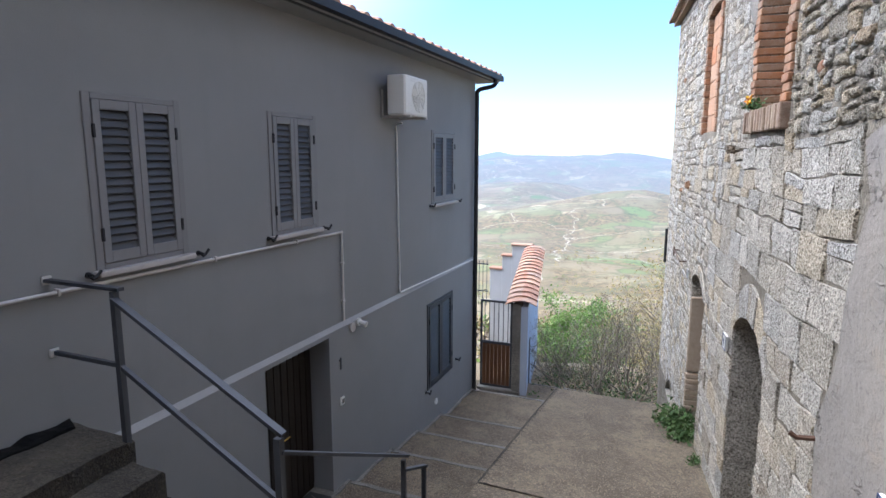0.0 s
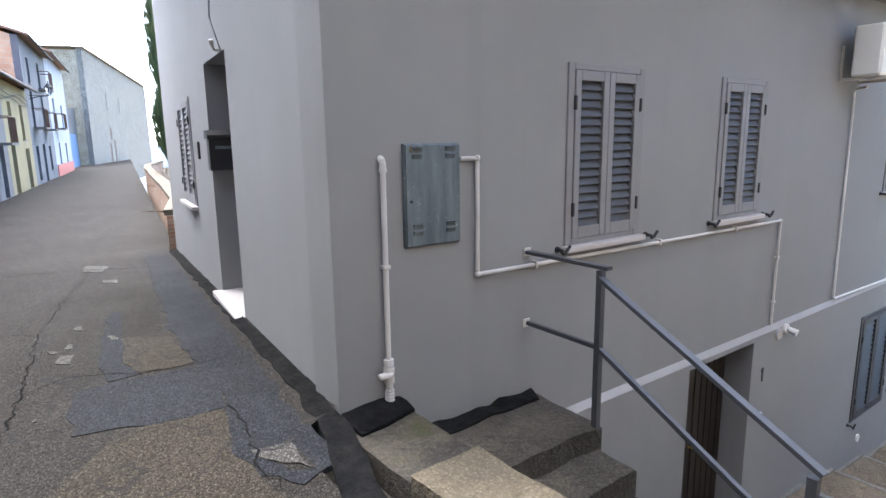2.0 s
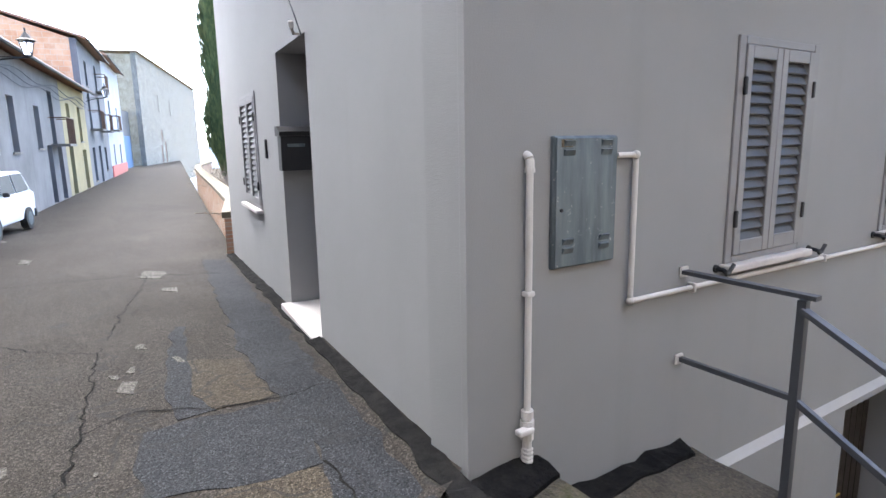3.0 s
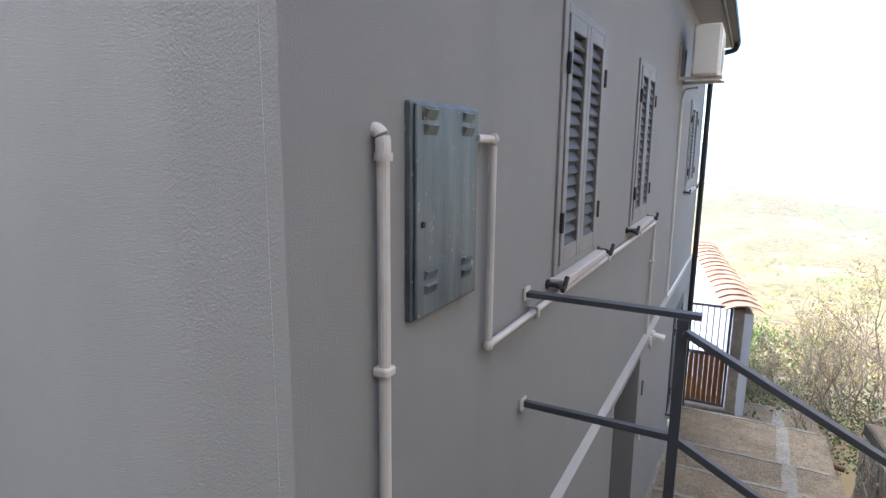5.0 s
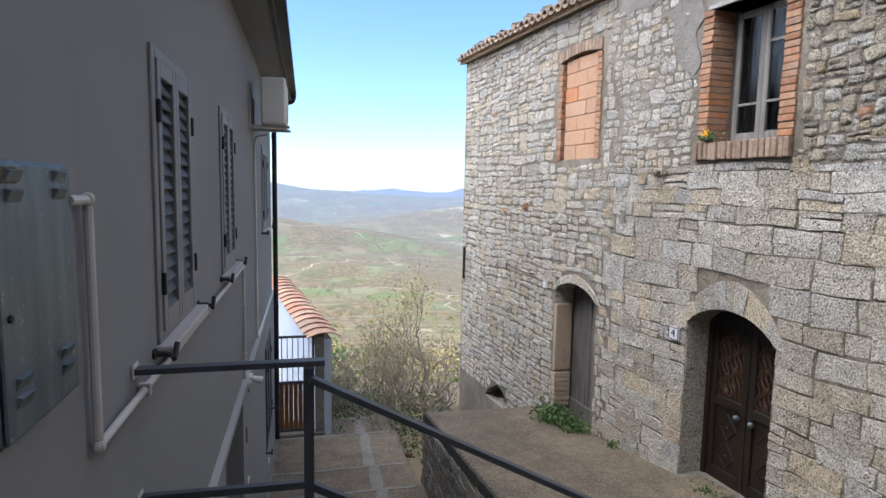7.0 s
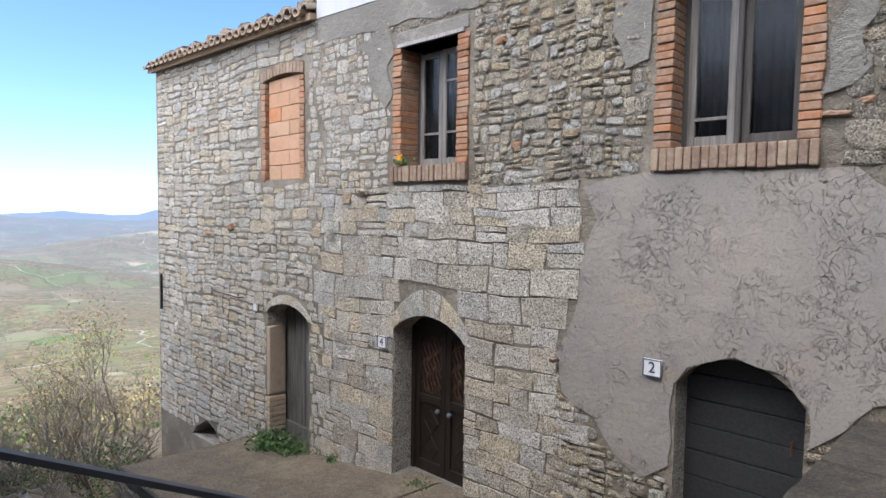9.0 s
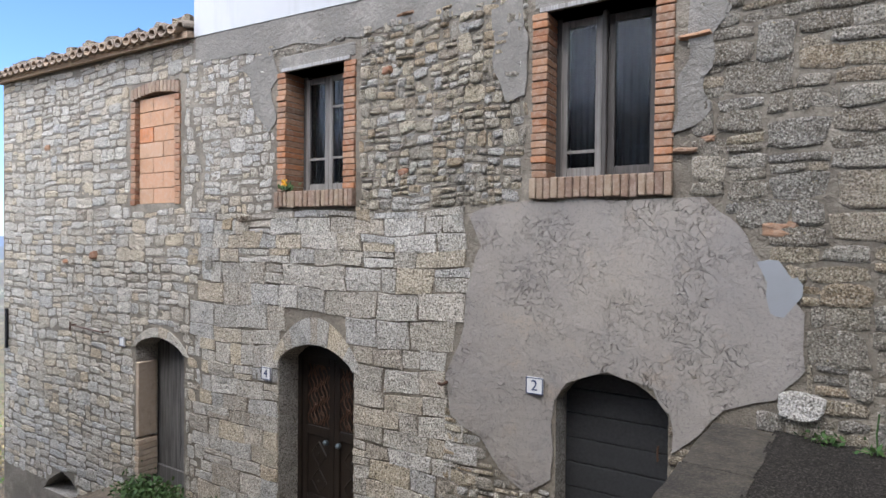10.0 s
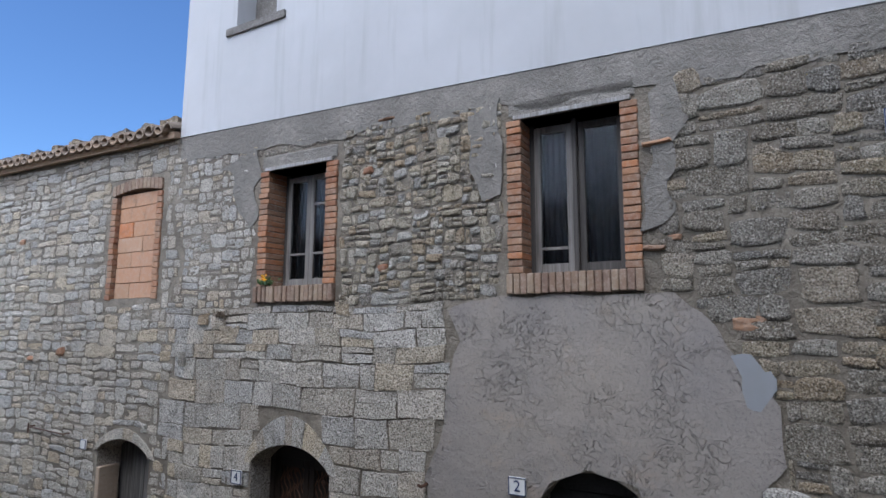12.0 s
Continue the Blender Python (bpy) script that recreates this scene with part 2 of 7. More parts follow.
MAT = {
    "grey": material("grey_stucco", stucco((0.245, 0.240, 0.238), (0.218, 0.215, 0.213), 0.6), 0.9),
    "white_wall": material("white_render", stucco((0.50, 0.50, 0.50), (0.42, 0.42, 0.415), 0.4, (0.33, 0.32, 0.30)), 0.9),
    "mortar": material("lime_mortar", concrete((0.28, 0.243, 0.19), (0.14, 0.118, 0.09), None, 0.15), 0.95),
    "cement": material("cement_render", concrete((0.28, 0.255, 0.22), (0.17, 0.155, 0.132), None, 0.12), 0.92),
    "patch": material("brown_render_patch", trowelled, 0.93),
    "reveal": material("reveal_stone", stone([(0.42, 0.38, 0.315), (0.47, 0.425, 0.355)], False, 1.0, 0.8), 0.94),
    "stone_p": material("limestone_block", stone(LIME, False), 0.92),
    "stone_i": material("limestone_blocks", stone(LIME, True), 0.92),
    "rubble_p": material("rubble_stone", stone(RUBBLE, False, 1.2, 1.3), 0.94),
    "rubble_i": material("rubble_stones", stone(RUBBLE, True, 1.2, 1.3), 0.94),
    "greyr_p": material("grey_rubble_stone", stone(GREYR, False, 1.2, 1.1), 0.94),
    "greyr_i": material("grey_rubble_stones", stone(GREYR, True, 1.2, 1.1), 0.94),
    "concrete": material("old_concrete", concrete((0.190, 0.148, 0.098), (0.082, 0.063, 0.042), None, 0.6), 0.9),
    "concrete_moss": material("mossy_concrete", concrete((0.080, 0.067, 0.048), (0.024, 0.020, 0.015), (0.045, 0.047, 0.013)), 0.92),
    "kerb": material("yellowed_kerb_stone", concrete((0.17, 0.135, 0.085), (0.08, 0.065, 0.042), (0.075, 0.075, 0.022)), 0.9),
    "pale": material("pale_cement", concrete((0.22, 0.205, 0.185), (0.13, 0.12, 0.105)), 0.9),
    "asphalt": material("worn_asphalt", asphalt((0.036, 0.031, 0.026), (0.022, 0.019, 0.016)), 0.85),
    "asphalt_dark": material("asphalt_repair", asphalt((0.023, 0.0245, 0.0275), (0.015, 0.016, 0.0185), 0.05), 0.8),
    "asphalt_light": material("asphalt_brown_patch", asphalt((0.050, 0.041, 0.030), (0.034, 0.028, 0.021)), 0.9),
    "scuff": material("scuffed_asphalt", asphalt((0.085, 0.080, 0.072), (0.06, 0.055, 0.05)), 0.9),
    "tar": material("bitumen", bitumen, 1.0),
    "iron": material("dark_grey_iron", paint((0.075, 0.080, 0.090), (0.12, 0.09, 0.07), 0.25), 0.4, 0.5),
    "black": material("black_metal", paint((0.02, 0.02, 0.022), (0.06, 0.05, 0.04), 0.3), 0.4, 0.3),
    "shutter": material("grey_shutter_paint", paint((0.195, 0.188, 0.188), (0.13, 0.12, 0.118), 0.3), 0.5),
    "shutter_dark": material("dark_shutter_paint", paint((0.030, 0.032, 0.038), (0.02, 0.02, 0.02), 0.3), 0.5),
    # wall grey made paler: light caught by the ledge is put into the colour
    "ledge": material("lit_ledge_render", stucco((0.36, 0.355, 0.35), (0.29, 0.285, 0.28), 0.4), 0.9),
    "smear": material("pale_paint_smear", stucco((0.30, 0.315, 0.335), (0.22, 0.22, 0.22), 0.6, (0.25, 0.23, 0.2)), 0.9),
    # shutter grey darkened: the shade between louvres is put into the colour
    "slat": material("shaded_slat_paint", paint((0.058, 0.059, 0.063), (0.04, 0.04, 0.04), 0.3), 0.5),
    "jamb": material("worn_jamb_block", fired([(0.42, 0.33, 0.25), (0.38, 0.29, 0.21), (0.45, 0.34, 0.24)]), 0.92),
    "sill": material("pale_marble", paint((0.44, 0.405, 0.38), (0.27, 0.245, 0.22), 0.5), 0.5),
    "pipe": material("cream_painted_pipe", paint((0.52, 0.49, 0.46), (0.3, 0.27, 0.23), 0.5), 0.5),
    "ac": material("ivory_plastic", paint((0.68, 0.66, 0.6), (0.45, 0.42, 0.36), 0.3), 0.4),
    "plastic": material("white_plastic", paint((0.66, 0.65, 0.62), (0.4, 0.38, 0.34), 0.3), 0.35),
    "door": material("dark_brown_timber", timber((0.022, 0.013, 0.008), (0.007, 0.005, 0.0035)), 0.5),
    "gate_wood": material("varnished_brown_board", timber((0.20, 0.085, 0.032), (0.10, 0.04, 0.016)), 0.45),
    "old_wood": material("weathered_timber", timber((0.095, 0.085, 0.075), (0.022, 0.019, 0.017), "z", 0.9), 0.85),
    "pale_wood": material("peeling_white_timber", timber((0.44, 0.42, 0.39), (0.12, 0.10, 0.085), "z", 0.9), 0.8),
    "grey_wood": material("greyed_timber", timber((0.27, 0.25, 0.225), (0.06, 0.052, 0.045), "z", 0.9), 0.85),
    "silver_wood": material("silvered_planks", timber((0.17, 0.16, 0.15), (0.035, 0.031, 0.028), "z", 0.9), 0.85),
    "black_wood": material("blackened_board", timber((0.030, 0.030, 0.031), (0.008, 0.008, 0.008), "x", 0.6), 0.8),
    "brick": material("old_brick", fired([(0.32, 0.145, 0.07), (0.23, 0.10, 0.05), (0.37, 0.20, 0.11), (0.20, 0.115, 0.07), (0.31, 0.175, 0.10), (0.40, 0.155, 0.06)]), 0.92),
    "brick_dull": material("dull_sill_brick", fired([(0.25, 0.165, 0.11), (0.20, 0.125, 0.085), (0.31, 0.225, 0.15), (0.18, 0.11, 0.078)]), 0.92),
    "block": material("orange_hollow_block", fired([(0.45, 0.235, 0.125), (0.40, 0.245, 0.15), (0.48, 0.18, 0.07), (0.45, 0.27, 0.165), (0.42, 0.225, 0.115)]), 0.9),
    "tile": material("clay_roof_tile", fired([(0.42, 0.19, 0.11), (0.34, 0.17, 0.11), (0.48, 0.27, 0.17), (0.30, 0.20, 0.15)]), 0.9),
    "tile_old": material("lichened_roof_tile", fired([(0.26, 0.19, 0.13), (0.20, 0.155, 0.12), (0.32, 0.22, 0.14), (0.17, 0.14, 0.11)]), 0.95),
    "tile_i": material("clay_roof_tiles", fired([(0.42, 0.19, 0.11), (0.34, 0.17, 0.11), (0.48, 0.27, 0.17), (0.30, 0.20, 0.15)], True), 0.9),
    "rust": material("rusty_iron", paint((0.10, 0.05, 0.03), (0.03, 0.02, 0.015), 0.6, 0.4), 0.85, 0.3),
    "bark": material("grey_bark", timber((0.27, 0.235, 0.19), (0.13, 0.11, 0.09), "z", 0.8), 0.95),
    "twig": material("reddish_twig", timber((0.26, 0.205, 0.15), (0.15, 0.115, 0.085), "z", 0.3), 0.95),
    "leaf": material("spring_leaf", leafy((0.08, 0.17, 0.025), (0.16, 0.26, 0.05)), 0.7),
    "leaf_dark": material("weed_leaf", leafy((0.035, 0.085, 0.02), (0.07, 0.13, 0.03)), 0.7),
    "bud": material("yellow_buds", leafy((0.33, 0.29, 0.12), (0.42, 0.30, 0.14)), 0.8),
    "cypress": material("cypress_needles", leafy((0.035, 0.065, 0.02), (0.10, 0.13, 0.045)), 0.9),
    "flower": material("orange_petals", leafy((0.75, 0.28, 0.01), (0.8, 0.45, 0.02)), 0.7),
    "soil": material("dark_soil", concrete((0.13, 0.10, 0.065), (0.06, 0.048, 0.03), (0.08, 0.10, 0.03)), 0.95),
    "rubber": material("tyre_rubber", paint((0.018, 0.018, 0.018), (0.06, 0.055, 0.05), 0.4), 0.85),
    "carpaint": material("white_car_paint", paint((0.74, 0.76, 0.78), (0.5, 0.48, 0.44), 0.15, 0.0), 0.3),
    "blue_wall": material("pale_blue_render", stucco((0.50, 0.56, 0.66), (0.42, 0.48, 0.58), 0.3), 0.9),
    "row_grey": material("grey_weathered_render", stucco((0.19, 0.19, 0.195), (0.12, 0.12, 0.122), 0.5, (0.075, 0.07, 0.068)), 0.95),
    "row_yellow": material("yellow_render", stucco((0.33, 0.275, 0.145), (0.24, 0.20, 0.105), 0.3, (0.14, 0.12, 0.08)), 0.9),
    "row_blue": material("bluish_render", stucco((0.16, 0.17, 0.188), (0.10, 0.107, 0.118), 0.4, (0.065, 0.066, 0.07)), 0.9),
    "row_white": material("white_house_render", stucco((0.40, 0.42, 0.46), (0.31, 0.33, 0.37), 0.3, (0.22, 0.22, 0.23)), 0.9),
    # palazzo stones: grey one darkened for shade, warm one brightened for sun
    "row_stone": material("shaded_far_stone_wall", stone([(0.13, 0.132, 0.135), (0.16, 0.16, 0.16)], False, 1.0, 0.25), 0.95),
    "row_warm": material("warm_sunlit_far_stone", stone([(0.46, 0.37, 0.25), (0.40, 0.32, 0.22)], False, 1.0, 0.25), 0.95),
    "garage": material("blue_garage_paint", paint((0.10, 0.20, 0.36), (0.08, 0.1, 0.14), 0.3), 0.5),
    "red_plinth": material("red_plinth_paint", paint((0.42, 0.06, 0.05), (0.3, 0.1, 0.08), 0.4), 0.7),
    "print": material("blue_print", paint((0.03, 0.05, 0.12), (0.05, 0.05, 0.08), 0.2), 0.4),
    # near-black colour painting the unlit room behind the old windows
    "dusk": material("dark_room_sheet", stucco((0.022, 0.023, 0.026), (0.012, 0.012, 0.013), 0.2), 1.0),
    "curtain": material("grey_curtain", stucco((0.33, 0.32, 0.31), (0.22, 0.21, 0.20), 0.2), 0.9),
    # near-black paint standing in for the darkness of unlit rooms
    "dark_room": material("painted_dark_interior", paint((0.03, 0.028, 0.026), (0.02, 0.02, 0.02), 0.3), 0.9),
}


def glass_build(n):
    n.b.inputs["Transmission Weight"].default_value = 1.0
    n.b.inputs["IOR"].default_value = 1.25
    n.color((0.5, 0.55, 0.6))
    n.rough(n.noise(5, 4), 0.02, 0.22)


MAT["glass"] = material("dusty_glass", glass_build, 0.1)


def steel_build(n):
    d = n.noise(1.0, 6, 0.65, n.scaled(14, 14, 2.0))
    c = n.mix(n.grey(d, 0.35, 0.7), (0.085, 0.11, 0.125), (0.16, 0.19, 0.205))
    c = n.mix(n.grey(n.noise(30, 5, 0.7), 0.62, 0.75), c, (0.42, 0.44, 0.44))
    n.color(c)
    n.rough(n.noise(6, 5), 0.38, 0.62)


MAT["steel"] = material("galvanised_sheet", steel_build, 0.45, 0.55)



def gable_build(n):
    b = n.add("ShaderNodeTexBrick")
    b.inputs["Scale"].default_value = 1.0
    b.inputs["Brick Width"].default_value, b.inputs["Row Height"].default_value, b.inputs["Mortar Size"].default_value = 0.5, 0.27, 0.014
    b.inputs["Color1"].default_value, b.inputs["Color2"].default_value = (0.60, 0.36, 0.22, 1), (0.50, 0.27, 0.15, 1)
    b.inputs["Mortar"].default_value = (0.50, 0.42, 0.33, 1)
    sw = n.add("ShaderNodeSeparateXYZ")
    n.link(n.pos, sw.inputs[0])
    cb = n.add("ShaderNodeCombineXYZ")
    n.link(sw.outputs[1], cb.inputs[0])
    n.link(sw.outputs[2], cb.inputs[1])
    n.link(cb.outputs[0], b.inputs["Vector"])
    n.color(n.mix(n.grey(n.noise(1.2, 6, 0.7), 0.45, 0.75), b.outputs[0], (0.62, 0.48, 0.34)))
    n.bump(b.outputs["Fac"], -0.4, 0.02)


MAT["gable_brick"] = material("hollow_brick_gable", gable_build, 0.95)

# ---- mesh helpers ----


def vbox(bm, x0, x1, y0, y1, z0, z1, c=0.0):
    """A box; with c > 0 its upright and level edges are chamfered by c."""
    if c <= 0:
        v = [bm.verts.new((x, y, z)) for z in (z0, z1) for y in (y0, y1) for x in (x0, x1)]
        for f in ((0, 2, 3, 1), (4, 5, 7, 6), (0, 1, 5, 4), (2, 6, 7, 3), (0, 4, 6, 2), (1, 3, 7, 5)):
            bm.faces.new([v[i] for i in f])
        return
    c = min(c, (x1 - x0) * 0.45, (y1 - y0) * 0.45, (z1 - z0) * 0.45)

    def ring(i, z):
        return [bm.verts.new(p + (z,)) for p in (
            (x0 + i + c, y0 + i), (x1 - i - c, y0 + i), (x1 - i, y0 + i + c), (x1 - i, y1 - i - c),
            (x1 - i - c, y1 - i), (x0 + i + c, y1 - i), (x0 + i, y1 - i - c), (x0 + i, y0 + i + c))]
    k = c * 0.55
    rings = [ring(k, z0), ring(0, z0 + c), ring(0, z1 - c), ring(k, z1)]
    bm.faces.new(rings[0][::-1])
    bm.faces.new(rings[3])
    for a, b in zip(rings, rings[1:]):
        for i in range(8):
            j = (i + 1) % 8
            bm.faces.new((a[i], a[j], b[j], b[i]))


def tube(bm, pts, r, n=8, r_end=None, caps=True):
    """A round bar along points; tapers to r_end."""
    pts = [Vector(p) for p in pts]
    rings = []
    for i, p in enumerate(pts):
        d = (pts[min(i + 1, len(pts) - 1)] - pts[max(i - 1, 0)]).normalized()
        up = Vector((0, 0, 1)) if abs(d.z) < 0.9 else Vector((1, 0, 0))
        a = d.cross(up).normalized()
        b = a.cross(d)
        rr = r if r_end is None else r + (r_end - r) * i / max(1, len(pts) - 1)
        rings.append([bm.verts.new(p + (a * math.cos(k * math.tau / n) + b * math.sin(k * math.tau / n)) * rr) for k in range(n)])
    for a, b in zip(rings, rings[1:]):
        for i in range(n):
            j = (i + 1) % n
            bm.faces.new((a[i], a[j], b[j], b[i]))
    if caps:
        bm.faces.new(rings[0][::-1])
        bm.faces.new(rings[-1])


def bent(pts, radius=0.03, steps=4):
    """The points of a path with its corners rounded."""
    pts = [Vector(p) for p in pts]
    out = [pts[0]]
    for a, b, c in zip(pts, pts[1:], pts[2:]):
        p, q = b + (a - b).normalized() * radius, b + (c - b).normalized() * radius
        for k in range(steps + 1):
            u = k / steps
            out.append(p * (1 - u) ** 2 + b * 2 * u * (1 - u) + q * u * u)
    return out + [pts[-1]]


def prism(bm, outline, y0, y1):
    """An outline in x and z, made solid from y0 to y1."""
    a = [bm.verts.new((x, y0, z)) for x, z in outline]
    b = [bm.verts.new((x, y1, z)) for x, z in outline]
    bm.faces.new(a)
    bm.faces.new(b[::-1])
    for i in range(len(a)):
        j = (i + 1) % len(a)
        bm.faces.new((a[i], b[i], b[j], a[j]))


def slab(bm, outline, z0, z1):
    """An outline in x and y, made solid from z0 to z1 (numbers or functions of x, y)."""
    f0 = z0 if callable(z0) else lambda x, y: z0
    f1 = z1 if callable(z1) else lambda x, y: z1
    a = [bm.verts.new((x, y, f0(x, y))) for x, y in outline]
    b = [bm.verts.new((x, y, f1(x, y))) for x, y in outline]
    bm.faces.new(a[::-1])
    bm.faces.new(b)
    for i in range(len(a)):
        j = (i + 1) % len(a)
        bm.faces.new((a[i], a[j], b[j], b[i]))


def mesh_of(name, bm, mat, smooth=False):
    bmesh.ops.recalc_face_normals(bm, faces=bm.faces)
    me = bpy.data.meshes.new(name)
    bm.to_mesh(me)
    bm.free()
    for m in mat if isinstance(mat, list) else [mat]:
        me.materials.append(MAT[m])
    if smooth:
        me.shade_smooth()
    return me


def part(name, bm, mat, parent, label="", smooth=False, kind=""):
    ob = new(name, mesh_of(name, bm, mat, smooth))
    ob.parent = parent
    return tagged(ob, label, kind=kind)


def solo(name, bm, mat, label, category, m=None, group="", kind="", smooth=False):
    ob = new(name, mesh_of(name, bm, mat, smooth))
    if m:
        ob.matrix_world = m
    return tagged(ob, label, category, group, kind)


def thing(name, m, label, category, group="", kind=""):
    ob = new(name)
    ob.empty_display_size = 0.1
    ob.matrix_world = m
    return tagged(ob, label, category, group, kind)


def B():
    return bmesh.new()


def arch(x0, x1, z0, spring, top, n=10):
    """The outline of an opening with a flat arch on it."""
    pts = [(x0, z0), (x1, z0), (x1, spring)]
    for k in range(1, n):
        u = k / n
        pts.append((x1 + (x0 - x1) * u, spring + (top - spring) * math.sin(math.pi * u) ** 0.7))
    return pts + [(x0, spring)]


def rect(x0, x1, z0, z1):
    return [(x0, z0), (x1, z0), (x1, z1), (x0, z1)]


def pierced(bm, outer, holes, y0, y1):
    """A wall plate in x and z between y0 (back) and y1 (front), with holes through it."""
    edges, loops = [], []
    for loop in (outer, *holes):
        v = [bm.verts.new((x, y1, z)) for x, z in loop]
        loops.append(v)
        edges += [bm.edges.new((v[i], v[(i + 1) % len(v)])) for i in range(len(v))]
    bmesh.ops.triangle_fill(bm, use_beauty=True, use_dissolve=False, edges=edges)
    front = list(bm.faces)
    back = {}
    for v in list(bm.verts):
        back[v] = bm.verts.new((v.co.x, y0, v.co.z))
    for f in front:
        bm.faces.new([back[v] for v in reversed(f.verts)])
    for v in loops:
        for i in range(len(v)):
            a, b = v[i], v[(i + 1) % len(v)]
            bm.faces.new((a, b, back[b], back[a]))


def grid_mesh(name, xs, ys, zf, mat, label, category, kind="structure", smooth=True):
    verts = [(x, y, zf(x, y)) for x in xs for y in ys]
    n = len(ys)
    faces = [(i * n + j, (i + 1) * n + j, (i + 1) * n + j + 1, i * n + j + 1) for i in range(len(xs) - 1) for j in range(n - 1)]
    me = bpy.data.meshes.new(name)
    me.from_pydata(verts, [], faces)
    me.materials.append(MAT[mat])
    if smooth:
        me.shade_smooth()
    return tagged(new(name, me), label, category, kind=kind)


def step(a, b, x):
    u = min(1.0, max(0.0, (x - a) / (b - a)))
    return u * u * (3 - 2 * u)


SIDE = pose(-3.95, 0, 0, 0, 0, -90)       # the alley face of the grey house: local x is -y, local y points out
STREET = pose(-3.95, 0.885, 0, 0, 0, 174.3)  # the street face: local x runs to the street corner's left
STONE = pose(1.06, 0, 0, 0, 0, 95.67)     # the stone front: local x runs down the alley, local y points out

# ---- ground: road, terrace, lower path, land ----


def road_z(x):
    return -0.14 + 0.04 * (x + 4) if x > -13 else -0.5 - 0.12 * step(-13, -22, x)


def row_y(x):
    return -2.12 - 0.147 * (x + 20.5)


def house_y(x):
    return 0.885 - 0.0998 * (x + 3.95)


def north_y(x):
    if x > -3.9:
        return 0.52
    if x > -12.2:
        return house_y(x) - 0.001
    return 1.75 + (x + 12.2) * -0.135


def build_road():
    xs = [9 - 0.25 * i for i in range(0, 84)] + [-12.2 - 0.6 * i for i in range(0, 60)] + [-49 - 3 * i for i in range(0, 26)]
    verts, faces = [], []
    n = 24
    for x in xs:
        a, b = row_y(x) - 0.3, north_y(x)
        for j in range(n + 1):
            y = a + (b - a) * j / n
            verts.append((x, y, road_z(x) + 0.0015 * noise.noise((x * 0.7, y * 0.7, 0)) + 0.03 * step(b - 0.25, b, y) * (x > -12.2)))
    for i in range(len(xs) - 1):
        for j in range(n):
            k = i * (n + 1) + j
            faces.append((k, k + 1, k + n + 2, k + n + 1))
    me = bpy.data.meshes.new("road")
    me.from_pydata(verts, [], faces)
    me.materials.append(MAT["asphalt"])
    me.shade_smooth()
    tagged(new("road", me), "worn grey asphalt village street with repairs and cracks", "road", kind="structure")


def ragged(pts, amount=0.03, seed=0):
    """An outline with more corners, pushed about a little."""
    out = []
    for i, (x, y) in enumerate(pts):
        x2, y2 = pts[(i + 1) % len(pts)]
        k = max(2, int(math.hypot(x2 - x, y2 - y) / 0.05))
        for j in range(k):
            u = j / k
            px, py = x + (x2 - x) * u, y + (y2 - y) * u
            out.append((px + amount * noise.noise((px * 4 + seed, py * 4, 0)), py + amount * noise.noise((px * 4, py * 4 + seed, 5))))
    return out


def road_patch(name, pts, mat, label, lift=0.018, amount=0.04, seed=0):
    bm = B()
    top = lambda x, y: road_z(x) + 0.0015 * noise.noise((x * 0.7, y * 0.7, 0)) + lift + 0.03 * step(north_y(x) - 0.25, north_y(x), y)
    slab(bm, ragged(pts, amount, seed), lambda x, y: top(x, y) - 0.03, top)
    bmesh.ops.triangulate(bm, faces=bm.faces)
    solo(name, bm, mat, label, "road patch", kind="structure")


build_road()
road_patch("road_patch", [(-3.3, 0.45), (-3.56, 0.30), (-3.86, 0.30), (-4.47, 0.40), (-5.4, 0.46), (-6.6, 0.50), (-9.3, 0.82), (-11.9, 1.16), (-11.6, 1.45), (-8.3, 1.14), (-6.2, 0.90), (-4.4, 0.72), (-3.4, 0.62)],
           "asphalt_dark", "long dark asphalt trench repair along the house", 0.004, 0.07, 27)
road_patch("road_patch", [(-5.39, -0.31), (-5.41, -0.08), (-5.36, 0.30), (-5.32, 0.53), (-4.49, 0.42), (-4.46, 0.20), (-4.52, -0.04), (-4.66, -0.39)], "asphalt_dark", "square dark bluish asphalt repair on the street", 0.005, 0.05, 1)
road_patch("road_patch", [(-4.53, -0.03), (-4.46, 0.38), (-4.16, 0.36), (-3.86, 0.30), (-3.3, 0.32), (-2.3, 0.25), (-1.2, -0.6), (-2.2, -1.3), (-3.6, -0.75), (-4.39, -0.25)], "asphalt_light", "brownish worn asphalt repair on the street", 0.0035, 0.06, 7)
road_patch("road_patch", [(-6.58, 0.12), (-6.35, 0.47), (-5.5, 0.44), (-5.46, 0.14), (-5.82, 0.02)], "asphalt_light", "brownish worn asphalt repair on the street", 0.0035, 0.06, 17)
road_patch("road_patch", [(-7.72, 0.14), (-7.64, 0.24), (-6.46, 0.10), (-5.82, 0.02), (-5.45, 0.1), (-5.45, -0.10), (-6.06, -0.10), (-6.6, -0.02)], "asphalt_dark", "narrow dark strip of asphalt repair", 0.0045, 0.05, 37)
road_patch("tar_strip", [(x, house_y(x) - 0.012) for x in (-12, -10, -8, -6, -4)] + [(-3.75, 0.84), (-3.2, 0.70), (-2.6, 0.56), (-2.2, 0.53), (-3.0, 0.46), (-3.6, 0.66), (-3.95, 0.74)]
           + [(x, house_y(x) - 0.13) for x in (-4.6, -6, -8, -10, -12)], "tar", "black bitumen strip along the house foot", 0.009, 0.03, 3)
